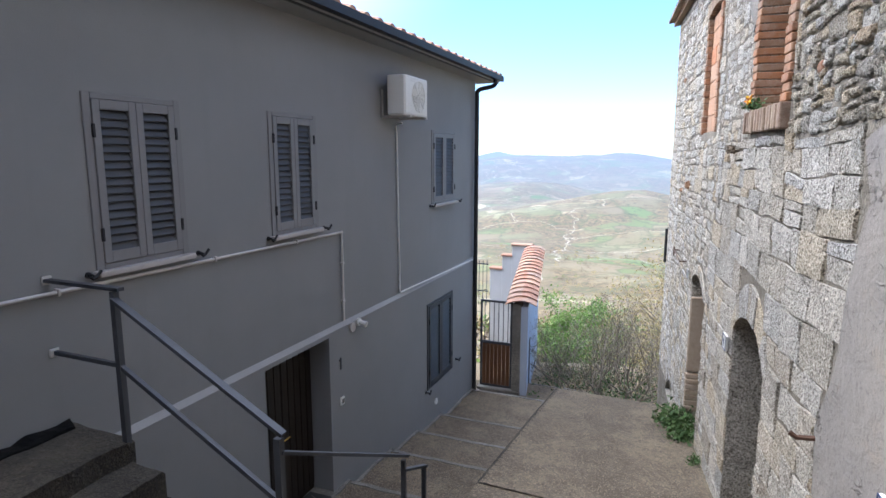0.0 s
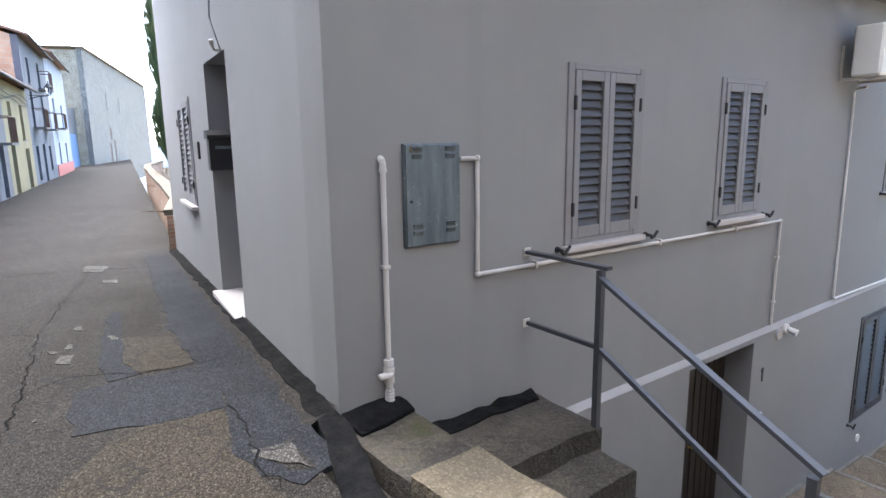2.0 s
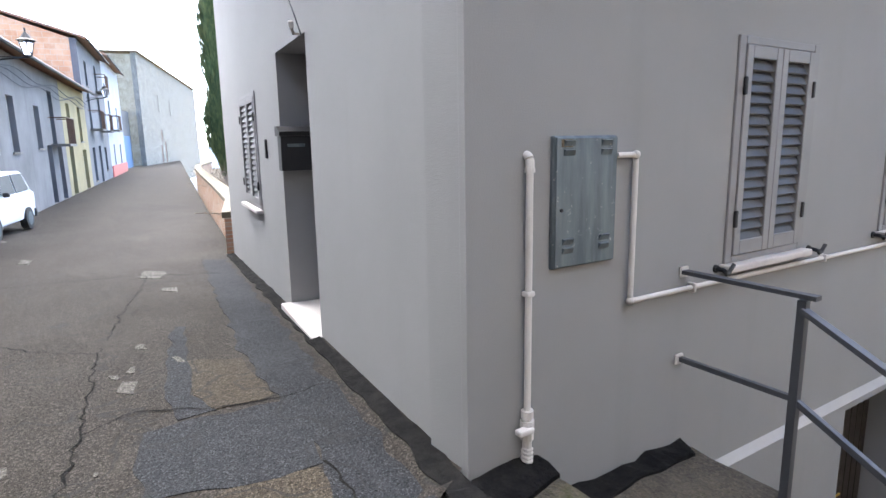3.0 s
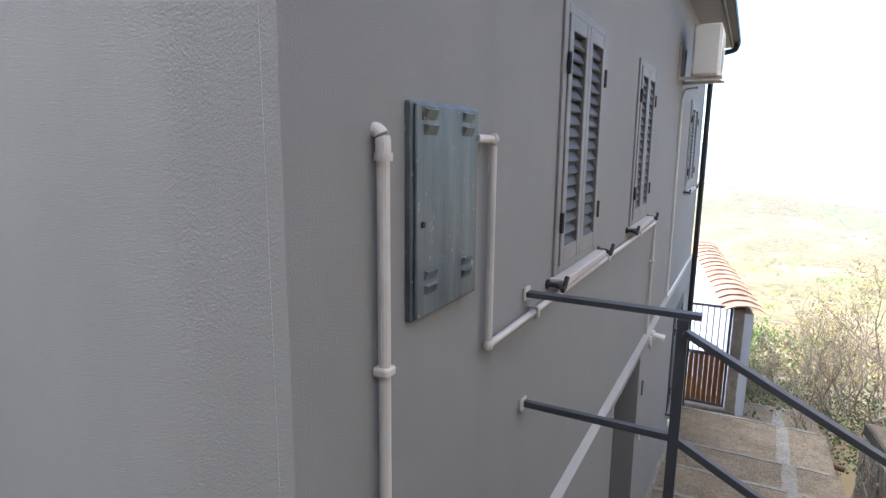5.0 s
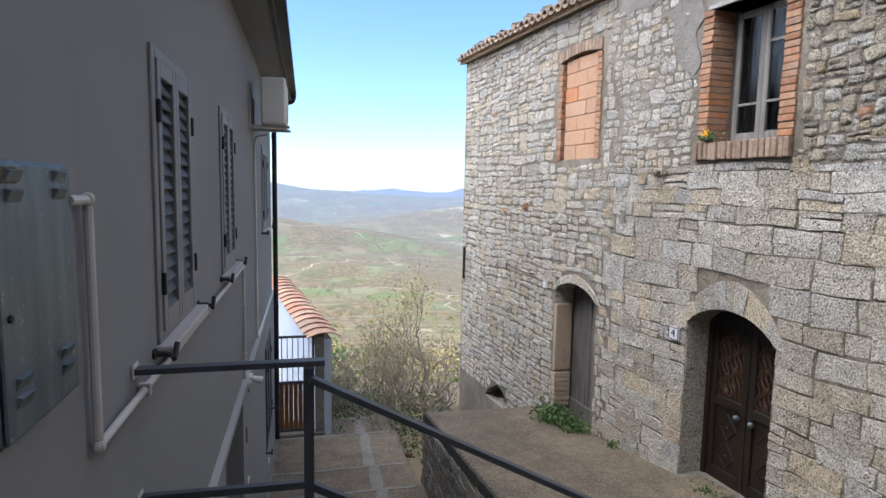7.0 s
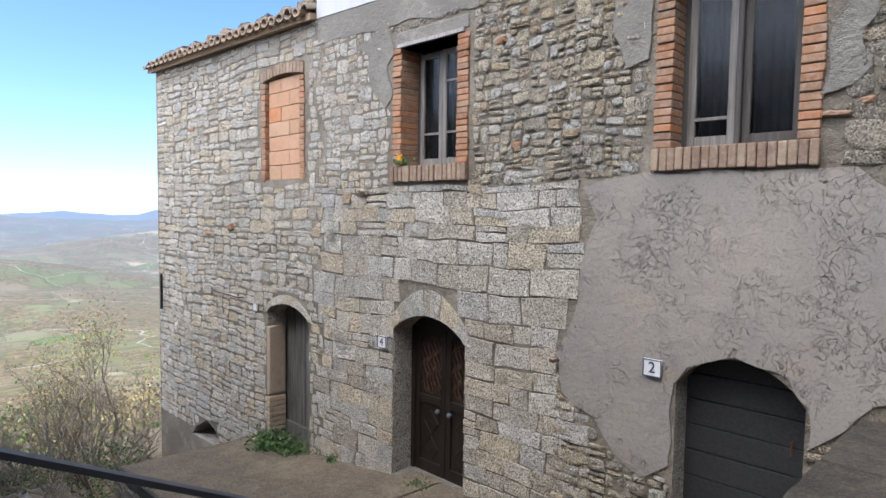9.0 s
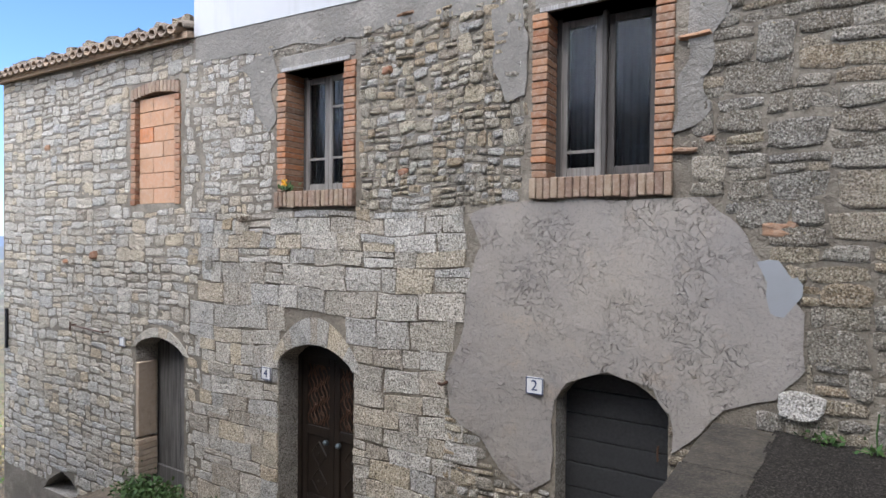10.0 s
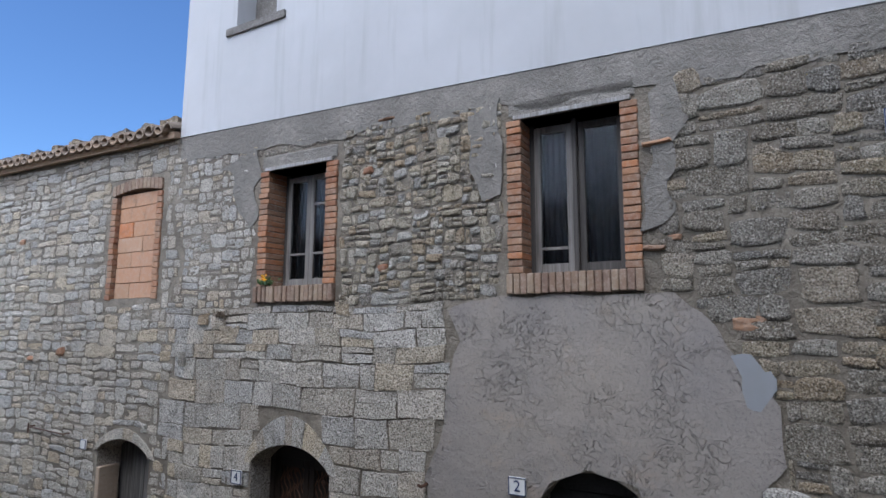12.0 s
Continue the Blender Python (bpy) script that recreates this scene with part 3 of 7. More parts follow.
for i, (x, y, w) in enumerate(((-7.21, -0.16, 0.07), (-6.6, -0.27, 0.06), (-6.5, -0.40, 0.05), (-6.21, -0.30, 0.08), (-6.61, 0.07, 0.07), (-5.31, -0.92, 0.06), (-3.62, 0.44, 0.11), (-17.0, -1.88, 0.16), (-13.7, -1.3, 0.2), (-5.07, -0.53, 0.03), (-10.9, 0.35, 0.26), (-9.6, 0.4, 0.12))):
    road_patch("pale_scuff", [(x - w * 1.6, y - w * 0.4), (x + w * 0.6, y - w * 0.6), (x + w * 1.5, y + w * 0.25), (x - w, y + w * 0.6)], "scuff", "worn paler scuff on the asphalt", 0.006, 0.10, i * 9)


def road_crack(pts, w, seed):
    """A tarred crack: a thin wandering dark line."""
    rng = random.Random(seed)
    line = []
    for (x0, y0), (x1, y1) in zip(pts, pts[1:]):
        k = max(2, int(math.hypot(x1 - x0, y1 - y0) / 0.07))
        line += [(x0 + (x1 - x0) * j / k + rng.uniform(-0.02, 0.02), y0 + (y1 - y0) * j / k + rng.uniform(-0.025, 0.025)) for j in range(k)]
    line.append(pts[-1])
    bm = B()
    rows = []
    for (x, y), (x1, y1) in zip(line, line[1:]):
        l = max(1e-6, math.hypot(x1 - x, y1 - y))
        o = w * rng.uniform(0.3, 1.2)
        nx, ny = -(y1 - y) / l * o, (x1 - x) / l * o
        rows.append([bm.verts.new((x + q * nx, y + q * ny, road_z(x) + 0.0075 + 0.03 * step(north_y(x) - 0.25, north_y(x), y))) for q in (1, -1)])
    for a, b in zip(rows, rows[1:]):
        bm.faces.new((a[0], b[0], b[1], a[1]))
    solo("road_crack", bm, "tar", "dark tarred crack wandering along the asphalt", "crack", kind="structure")


road_crack([(-2.2, -1.0), (-3.4, -0.82), (-4.5, -0.74), (-5.55, -0.60), (-7.23, -0.45), (-8.63, -0.20), (-10.2, 0.14), (-11.0, 0.25)], 0.008, 1)
road_crack([(-11.6, -2.6), (-11.34, -1.69), (-11.27, -1.04), (-11.0, 0.21), (-10.58, 0.66), (-10.3, 1.2)], 0.016, 2)
road_crack([(-5.55, -0.6), (-5.75, -0.3), (-5.5, 0.1), (-5.4, 0.5), (-5.5, 0.95)], 0.007, 3)
road_crack([(-7.2, -0.45), (-7.6, -0.9), (-8.4, -1.4), (-8.8, -2.2)], 0.008, 4)
road_crack([(-4.5, 0.4), (-4.1, 0.42), (-3.7, 0.33), (-3.3, 0.35)], 0.007, 5)


def terrace_z(x, y):
    return -1.62 - 0.15 * (y - 4.9) + 0.02 * noise.noise((x * 0.8, y * 0.8, 3)) - 0.015 * x


def build_terrace():
    xs = [-1.53 + 0.11 * i for i in range(22)]
    ys = [4.56 + 0.13 * i for i in range(31)]
    bm = B()
    outline = [(-1.53, 8.47), (-1.53, 4.56), (0.75, 4.56), (0.35, 8.47)]
    grid = [[bm.verts.new((x + (0.02 * noise.noise((y * 3, 0, 1)) if i == 0 else 0), y, terrace_z(x, y))) for y in ys] for i, x in enumerate(xs)]
    for i in range(len(xs) - 1):
        for j in range(len(ys) - 1):
            bm.faces.new((grid[i][j], grid[i + 1][j], grid[i + 1][j + 1], grid[i][j + 1]))
    solo("terrace", bm, "concrete", "sloping worn concrete terrace below the stone house", "terrace", kind="structure", smooth=True)
    bm = B()
    slab(bm, [(-1.97, 1.0), (0.95, 1.0), (0.72, 4.55), (-1.55, 4.55), (-1.55, 2.42), (-1.97, 2.42)], -4.6, lambda x, y: terrace_z(x, y) - 0.012)
    solo("terrace_upper", bm, "concrete", "rough concrete landing between street and terrace", "terrace", kind="structure")
    bm = B()
    slab(bm, [(-1.5, 4.56), (0.8, 4.56), (0.4, 8.45), (-1.5, 8.45)], -5.5, lambda x, y: terrace_z(x, y) - 0.06)
    solo("terrace_core", bm, "soil", "earth fill under the terrace", "fill", kind="structure")
    # a thick, broken edge on the two open sides
    bm = B()
    n = 34
    for i in range(n):
        y0, y1 = 4.56 + 3.91 * i / n, 4.56 + 3.91 * (i + 1) / n
        t = 0.10 + 0.03 * noise.noise((i * 0.9, 2, 0))
        vbox(bm, -1.56 - 0.02 * noise.noise((i, 0, 0)), -1.5, y0, y1, terrace_z(-1.5, y0) - t - 0.05, terrace_z(-1.53, (y0 + y1) / 2) - 0.006)
    solo("terrace_edge", bm, "concrete_moss", "crumbling mossy concrete edge of the terrace", "edge", kind="structure")


build_terrace()


LOWER = [(3.6, 6.1, -2.92), (6.1, 7.35, -3.04), (7.35, 8.35, -3.19), (8.35, 9.45, -3.36), (9.45, 11.2, -3.54), (11.2, 12.6, -3.78)]
for i, (y0, y1, z) in enumerate(LOWER):
    bm = B()
    fall = 0.05 if i else 0.0
    f = lambda x, y: z - fall * (y - y0) / (y1 - y0) + 0.012 * noise.noise((x * 2, y * 2, 1))
    nx, ny = 14, 9
    xs = [-3.93 + 2.36 * k / nx for k in range(nx + 1)]
    ys = [y0 + (y1 - y0) * k / ny for k in range(ny + 1)]
    g = [[bm.verts.new((x, y, f(x, y))) for y in ys] for x in xs]
    for a in range(nx):
        for b in range(ny):
            bm.faces.new((g[a][b], g[a + 1][b], g[a + 1][b + 1], g[a][b + 1]))
    low = [bm.verts.new((x, y1, z - 0.5)) for x in xs]
    for a in range(nx):
        bm.faces.new((g[a][ny], g[a + 1][ny], low[a + 1], low[a]))
    solo("step", bm, "concrete", "long shallow stained concrete step of the lower path", "step", group="steps of the lower path", kind="structure", smooth=False)
    bm = B()
    slab(bm, ragged([(-3.925, y0 + 0.02), (-3.925, y1), (-3.86, y1), (-3.87, y0 + 0.02)], 0.02, i), z - 0.08, lambda x, y: f(x, y) + 0.02)
    slab(bm, ragged([(-3.86, y1 - 0.07), (-3.86, y1 + 0.005), (-1.7, y1 + 0.005), (-1.7, y1 - 0.06)], 0.02, i + 5), z - 0.12, lambda x, y: f(x, y) + 0.008)
    if i:
        slab(bm, ragged([(-2.35, y0), (-2.3, y1), (-2.12, y1), (-2.16, y0)], 0.025, i + 9), z - 0.1, lambda x, y: f(x, y) + 0.009)
    solo("step_edge", bm, "pale", "pale cement nosing and wall fillet of a path step", "nosing", group="nosings of the lower path", kind="structure")

bm = B()
vbox(bm, -4.3, -1.4, 2.43, 12.6, -5.6, -3.95)
solo("path_core", bm, "soil", "earth below the lower path", "fill", kind="structure")

# the retaining wall on the terrace's open side: rough stones
bm = B()
vbox(bm, -1.545, -1.4, 4.56, 8.44, -5.4, -1.8)
retaining = solo("wall_retaining", bm, "mortar", "rough rubble retaining wall under the terrace", "wall", kind="structure")
for v in retaining.data.vertices:
    if v.co.z > -3:
        v.co.z = terrace_z(-1.5, v.co.y) - 0.08

# retaining wall under the street kerb, with the flight of steps beside it
bm = B()
vbox(bm, -3.9, 0.98, 0.53, 0.9, -4.8, -0.34)
solo("wall_street", bm, "concrete_moss", "rough mortared retaining wall under the street edge", "wall", kind="structure")


def kerb_stone(x0, x1, y0, y1, z, mat, seed):
    bm = B()
    slab(bm, ragged([(x0, y0), (x1, y0), (x1, y1), (x0, y1)], 0.014, seed), z - 0.22, lambda x, y: z + road_z(x) - road_z((x0 + x1) / 2) + 0.012 * noise.noise((x * 5, y * 5, seed)))
    bmesh.ops.triangulate(bm, faces=bm.faces)
    solo("kerb_stone", bm, mat, "yellowed worn kerb block at the street edge", "kerb", group="kerb blocks", kind="structure")


kerb_stone(-3.86, -3.15, 0.86, 1.30, -0.19, "concrete_moss", 1)
kerb_stone(-3.14, -2.35, 0.86, 1.26, -0.10, "kerb", 2)
for i in range(4):
    kerb_stone(-2.33 + 0.82 * i, -1.53 + 0.82 * i, 0.50, 0.88, road_z(-1.9 + 0.82 * i) + 0.03, "concrete_moss", 3 + i)


def build_flight():
    """The short flight from the street down along the rail, then the narrow one."""
    blocks = [(-3.93, -3.28, 1.32, 2.40, -0.42, 0.17, "concrete_moss"), (-3.32, -2.98, 1.78, 2.36, -0.57, 0.19, "concrete_moss"), (-3.30, -2.95, 1.30, 1.76, -0.66, 0.15, "concrete_moss"),
              (-3.02, -2.66, 1.85, 2.38, -0.76, 0.17, "concrete_moss"), (-3.0, -2.62, 1.30, 1.83, -0.80, 0.2, "concrete"), (-2.70, -2.30, 1.45, 2.38, -0.93, 0.18, "concrete_moss"), (-2.34, -1.96, 1.45, 2.38, -1.09, 0.2, "concrete")]
    for i, (x0, x1, y0, y1, z, t, mat) in enumerate(blocks):
        bm = B()
        out = ragged([(x0, y0), (x1, y0), (x1, y1), (x0, y1)], 0.022, i * 3)
        slab(bm, out, z - t, lambda x, y: z + 0.014 * noise.noise((x * 6, y * 6, i)))
        bmesh.ops.bevel(bm, geom=[e for e in bm.edges if abs(e.verts[0].co.z - z) < 0.03 and abs(e.verts[1].co.z - z) < 0.03], offset=0.012, segments=2, affect="EDGES")
        bmesh.ops.triangulate(bm, faces=[f for f in bm.faces if len(f.verts) > 4])
        solo("stone_step", bm, mat, "broken mossy stone step below the street", "step", group="steps from the street", kind="structure")
    for i in range(8):
        bm = B()
        y0 = 2.42 + 0.39 * i
        z = -1.32 - 0.205 * i
        slab(bm, ragged([(-2.0, y0), (-1.57, y0), (-1.57, y0 + 0.42), (-2.0, y0 + 0.42)], 0.01, i), -4.0, z)
        bmesh.ops.triangulate(bm, faces=bm.faces)
        solo("stone_step", bm, "concrete", "concrete step down to the lower path", "step", group="steps to the lower path", kind="structure")
    bm = B()
    slab(bm, [(-3.92, 1.25), (-1.98, 1.25), (-1.98, 2.34), (-3.92, 2.34)], -4.5, lambda x, y: -0.62 - 0.36 * (x + 3.92))
    solo("flight_core", bm, "soil", "dark mossy masonry under the steps", "fill", kind="structure")
    bm = B()
    slab(bm, ragged([(-3.94, 0.9), (-3.94, 1.3), (-3.80, 1.3), (-3.72, 0.9)], 0.03, 4), -0.4, lambda x, y: -0.135 - 0.25 * (x + 3.94) + 0.02 * noise.noise((x * 12, y * 12, 0)))
    slab(bm, ragged([(-3.945, 1.34), (-3.945, 2.42), (-3.80, 2.36), (-3.78, 1.34)], 0.035, 9), -0.5, lambda x, y: -0.405 + 0.02 * noise.noise((x * 9, y * 9, 0)))
    bmesh.ops.triangulate(bm, faces=bm.faces)
    solo("tar_fillet", bm, "tar", "black bitumen fillet where steps meet the house", "bitumen", kind="structure")


build_flight()


# ---- the grey house ----
def side_holes(low):
    """Openings of the alley face as y0, y1, z0, z1."""
    return [(4.5, 5.73, -2.9, -0.79), (8.82, 10.02, -2.68, -1.13)] if low else [(2.76, 3.60, 0.63, 1.90), (4.79, 5.61, 0.63, 1.90), (9.12, 10.22, 0.63, 1.88)]


def build_house():
    house = thing("grey_house", pose(-8, 6, 0), "two-storey grey rendered house with closed shutters", "house", kind="structure")
    inv = house.matrix_world.inverted()

    def wall(name, bm, m, mat="grey", label=""):
        ob = part(name, bm, mat, house, label)
        ob.matrix_parent_inverse = inv
        ob.matrix_basis = m
        return ob
    bm = B()
    pierced(bm, rect(-11.42, -0.89, -0.68, 3.02), [rect(-b, -a, c, d) for a, b, c, d in side_holes(False)], -0.32, 0.0)
    wall("wall_upper", bm, SIDE)
    bm = B()
    outer = [(-11.42, -4.6), (-0.89, -4.6), (-0.89, -0.74), (-11.42, -0.74)]
    holes = [rect(-b, -a, c, d) for a, b, c, d in side_holes(True)]
    pierced(bm, outer, holes, -0.32, 0.038)
    wall("wall_lower", bm, SIDE)
    bm = B()
    prof = [(0.0, -0.68), (0.038, -0.735), (0.038, -0.74), (-0.3, -0.74), (-0.3, -0.68)]
    a = [bm.verts.new((-11.42, y, z)) for y, z in prof]
    b = [bm.verts.new((-2.2, y, z)) for y, z in prof]
    bm.faces.new(a), bm.faces.new(b)
    for i in range(5):
        bm.faces.new((a[i], a[(i + 1) % 5], b[(i + 1) % 5], b[i]))
    wall("wall_ledge", bm, SIDE, "ledge", "ledge where the wall thickens, its lit top painted paler")
    bm = B()
    pierced(bm, rect(0.045, 8.15, -4.6, 6.2), [rect(2.49, 3.63, -0.22, 2.2), rect(4.95, 6.15, 0.62, 1.95)], -0.32, 0.0)
    wall("wall_street_front", bm, STREET)
    # back and far walls that close the house
    bm = B()
    vbox(bm, -12.0, -4.0, 11.1, 11.42, -4.6, 3.02)
    wall("wall_back", bm, pose(0, 0, 0))
    bm = B()
    vbox(bm, -12.1, -11.8, 1.75, 11.42, -4.6, 5.5)
    wall("wall_far", bm, pose(0, 0, 0))
    bm = B()
    vbox(bm, -11.8, -4.3, 1.95, 11.1, -0.5, -0.3)
    wall("floor_inside", bm, pose(0, 0, 0), "dark_room")
    # the street front rises higher than the eave: upper wall by the corner
    bm = B()
    vbox(bm, -4.27, -3.951, 0.9, 2.6, 3.02, 3.05)
    wall("wall_head", bm, pose(0, 0, 0))
    # eave soffit, fascia and gutter along the alley
    bm = B()
    slab(bm, [(-4.3, 0.75), (-3.58, 0.75), (-3.58, 11.85), (-4.3, 11.85)], 2.965, 3.01)
    wall("eave_soffit", bm, pose(0, 0, 0), "grey", "grey boarded eave soffit")
    bm = B()
    vbox(bm, -3.62, -3.585, 0.74, 11.86, 2.95, 3.085)
    vbox(bm, -3.585, -3.48, 0.74, 11.86, 2.99, 3.005)
    vbox(bm, -3.49, -3.475, 0.74, 11.86, 2.99, 3.09)
    wall("gutter", bm, pose(0, 0, 0), "black", "black metal eaves gutter")
    bm = B()
    slab(bm, [(-12.2, 0.7), (-3.56, 0.7), (-3.56, 11.9), (-12.2, 11.9)], lambda x, y: 3.02 + 0.24 * (-3.56 - x), lambda x, y: 3.06 + 0.24 * (-3.56 - x))
    wall("roof", bm, pose(0, 0, 0), "tile", "clay tile roof")
    for i in range(34):
        bm = B()
        y = 0.85 + 0.33 * i
        n = 6
        for r, up in ((0.09, 1),):
            ring0, ring1 = [], []
            for k in range(n + 1):
                a = math.pi * k / n
                ring0.append(bm.verts.new((-3.50, y + r * math.cos(a), 3.07 + 0.075 * math.sin(a))))
                ring1.append(bm.verts.new((-4.10, y + r * 0.85 * math.cos(a), 3.07 + 0.145 + 0.07 * math.sin(a))))
            for k in range(n):
                bm.faces.new((ring0[k], ring0[k + 1], ring1[k + 1], ring1[k]))
            bm.faces.new(ring0)
        wall("roof_tile", bm, pose(0, 0, 0), "tile")


build_house()


# ---- the stone house ----
def tilt_top(s):
    """The line on which the white upper storey sits."""
    return 3.51 + 0.033 * s


HOLES = {
    "sd3": (1.19, 2.04, -1.12, 0.06, 0.31), "sd2": (4.14, 5.19, -1.68, 0.0, 0.22), "sd1": (6.86, 7.90, -2.05, -0.14, 0.03),
    "sw1": (4.28, 5.10, 1.82, 3.09, 3.09), "sw2": (1.31, 2.15, 1.80, 3.15, 3.15), "bw": (6.98, 7.97, 1.75, 3.28, 3.30),
}
hole_lines = [arch(*HOLES[k], n=12) if k.startswith("sd") else rect(*HOLES[k][:4]) for k in HOLES]
cave = [(9.35, -2.6), (9.42, -2.42), (9.62, -2.30), (9.85, -2.24), (10.05, -2.34), (10.25, -2.45), (10.42, -2.62)]
stone_house = thing("stone_house", pose(4, 3, 0), "old limestone village house with a white rendered upper storey", "house", kind="structure")
stone_inv = stone_house.matrix_world.inverted()


def sh(name, bm, mat, m=STONE, label="", smooth=False, kind=""):
    ob = part(name, bm, mat, stone_house, label, smooth, kind)
    ob.matrix_parent_inverse = stone_inv
    ob.matrix_basis = m
    return ob


bm = B()
pierced(bm, [(-7, -5.5), (11.77, -5.5), (11.77, 3.84), (6.66, 3.74), (6.66, tilt_top(6.66)), (-7, tilt_top(-7))], hole_lines + [cave], -0.55, 0.0)
wall_stone = sh("wall_front", bm, ["mortar", "reveal"], label="lime mortar bed of the stone front")
for poly in wall_stone.data.polygons:
    if abs(poly.normal.y) < 0.5:
        poly.material_index = 1
bm = B()
pierced(bm, [(-7, tilt_top(-7)), (6.66, tilt_top(6.66)), (6.66, 8.6), (-7, 8.6)], [rect(5.1, 5.75, 4.95, 6.3)], -0.5, 0.02)
sh("wall_upper", bm, "white_wall", label="white rendered upper storey wall with stains")
bm = B()
vbox(bm, 4.95, 5.9, 0.0, 0.05, 4.86, 4.95)
vbox(bm, 5.1, 5.75, -0.3, -0.26, 4.95, 6.3)
sh("window_sill", bm, "pale", label="dark upper window with a cement sill")
for nm, (x0, x1, y0, y1, z1) in {"wall_end": (11.4, 11.77, -7, -0.56, 3.9), "wall_side": (6.3, 6.66, -7, -0.51, 8.6), "wall_south": (-7.3, -7, -7, 0, 8.6), "wall_rear": (-7, 11.77, -7.3, -7, 5)}.items():
    bm = B()
    vbox(bm, x0, x1, y0, y1, -5.5 if z1 < 8 or nm == "wall_south" else 3.2, z1)
    sh(nm, bm, "mortar" if nm == "wall_end" else "white_wall")
bm = B()
vbox(bm, -7.3, 6.9, -7.3, 0.3, 8.6, 8.75)
sh("roof_upper", bm, "tile")
bm = B()
vbox(bm, -7, 11.7, -7, -0.56, -0.3, -0.1)
vbox(bm, -7, 11.7, -7, -0.56, 3.3, 3.42)
sh("floor_inside", bm, "dark_room")
bm = B()
a = [bm.verts.new(p) for p in ((6.68, 0.1, 3.79), (11.9, 0.1, 3.90), (11.9, -7, 5.5), (6.68, -7, 5.4))]
b = [bm.verts.new((v.co.x, v.co.y, v.co.z - 0.08)) for v in a]
bm.faces.new(a), bm.faces.new(b)
for i in range(4):
    bm.faces.new((a[i], a[(i + 1) % 4], b[(i + 1) % 4], b[i]))
sh("roof_lower", bm, "tile_old")


# ---- the village row along the street ----
ROW_TURN = math.degrees(math.atan2(-0.147, 1))


def row_house(name, x0, x1, top, mat, label, depth=8.0, roof="tile", openings=(), base=-3.0):
    """A terrace house: facade on the row line from x0 back to x1."""
    z = road_z((x0 + x1) / 2)
    h = thing(name, pose(x1, row_y(x1), z, 0, 0, ROW_TURN), label, "house", "houses of the village street", "structure")
    w = math.hypot(x1 - x0, row_y(x1) - row_y(x0))
    openings = [(w - b, w - a, *rest) for a, b, *rest in openings]
    bm = B()
    pierced(bm, rect(0, w, base, top - z), [rect(*o[:4]) for o in openings], -0.3, 0.0)
    part("wall", bm, mat, h)
    for nm, (a, b, c, d) in {"gable_wall": (0, 0.3, -depth, -0.3), "gable_wall.": (w - 0.3, w, -depth, -0.3), "rear_wall": (0.3, w - 0.3, -depth, -depth + 0.3)}.items():
        bm = B()
        if nm == "rear_wall":
            vbox(bm, a, b, c, d, base, top - z)
        else:
            v = [bm.verts.new((x, y, zz)) for x in (a, b) for y, zz in ((c, base), (d, base), (d, top - z), ((c + d) / 2, top - z + depth * 0.16), (c, top - z))]
            for f in ((0, 1, 2, 3, 4), (9, 8, 7, 6, 5), (0, 5, 6, 1), (1, 6, 7, 2), (2, 7, 8, 3), (3, 8, 9, 4), (4, 9, 5, 0)):
                bm.faces.new([v[i] for i in f])
        part("gable_wall" if "gable" in nm else nm, bm, "gable_brick" if roof == "brickgable" else mat, h)
    bm = B()
    rz = top - z
    for y0, z0, y1, z1 in ((0.45, rz - 0.02, -depth / 2, rz + depth * 0.17), (-depth / 2, rz + depth * 0.17, -depth - 0.4, rz - 0.02)):
        v = [bm.verts.new((x, y, zz + t)) for t in (0, 0.1) for x, y, zz in ((-0.1, y0, z0), (w + 0.1, y0, z0), (w + 0.1, y1, z1), (-0.1, y1, z1))]
        for f in ((0, 1, 2, 3), (7, 6, 5, 4), (0, 4, 5, 1), (1, 5, 6, 2), (2, 6, 7, 3), (3, 7, 4, 0)):
            bm.faces.new([v[i] for i in f])
    part("roof", bm, "tile", h)
    bm = B()
    tube(bm, [(-0.1, 0.5, rz - 0.04), (w + 0.1, 0.5, rz - 0.04)], 0.06, 6)
    part("gutter", bm, "black", h)
    for i, o in enumerate(openings):
        x0_, x1_, z0_, z1_, what = o
        bm = B()
        vbox(bm, x0_, x1_, -0.2, -0.15, z0_, z1_)
        k = (x0_ + x1_) / 2
        if what != "door":
            vbox(bm, k - 0.02, k + 0.02, -0.15, -0.12, z0_, z1_)
        part("door" if what == "door" else "window", bm, {"door": "door", "shut": "pale_wood", "green": "old_wood"}.get(what, "old_wood"), h)
        if what != "door":
            bm = B()
            vbox(bm, x0_ - 0.06, x1_ + 0.06, -0.1, 0.05, z0_ - 0.06, z0_)
            part("sill", bm, "pale", h)
        if what == "balc":
            bm = B()
            vbox(bm, x0_ - 0.4, x1_ + 0.4, 0, 0.6, z0_ - 0.1, z0_)
            bal = part("balcony", bm, "pale", h)
            bm = B()
            tube(bm, [(x0_ - 0.38, 0, z0_ + 0.95), (x0_ - 0.38, 0.57, z0_ + 0.95), (x1_ + 0.38, 0.57, z0_ + 0.95), (x1_ + 0.38, 0, z0_ + 0.95)], 0.02, 5)
            q = int((x1_ - x0_ + 0.76) / 0.14)
            for j in range(q + 1):
                x = x0_ - 0.38 + (x1_ - x0_ + 0.76) * j / q
                tube(bm, [(x, 0.57, z0_), (x, 0.57, z0_ + 0.95)], 0.01, 4)
            part("railing", bm, "rust", bal)
    return h


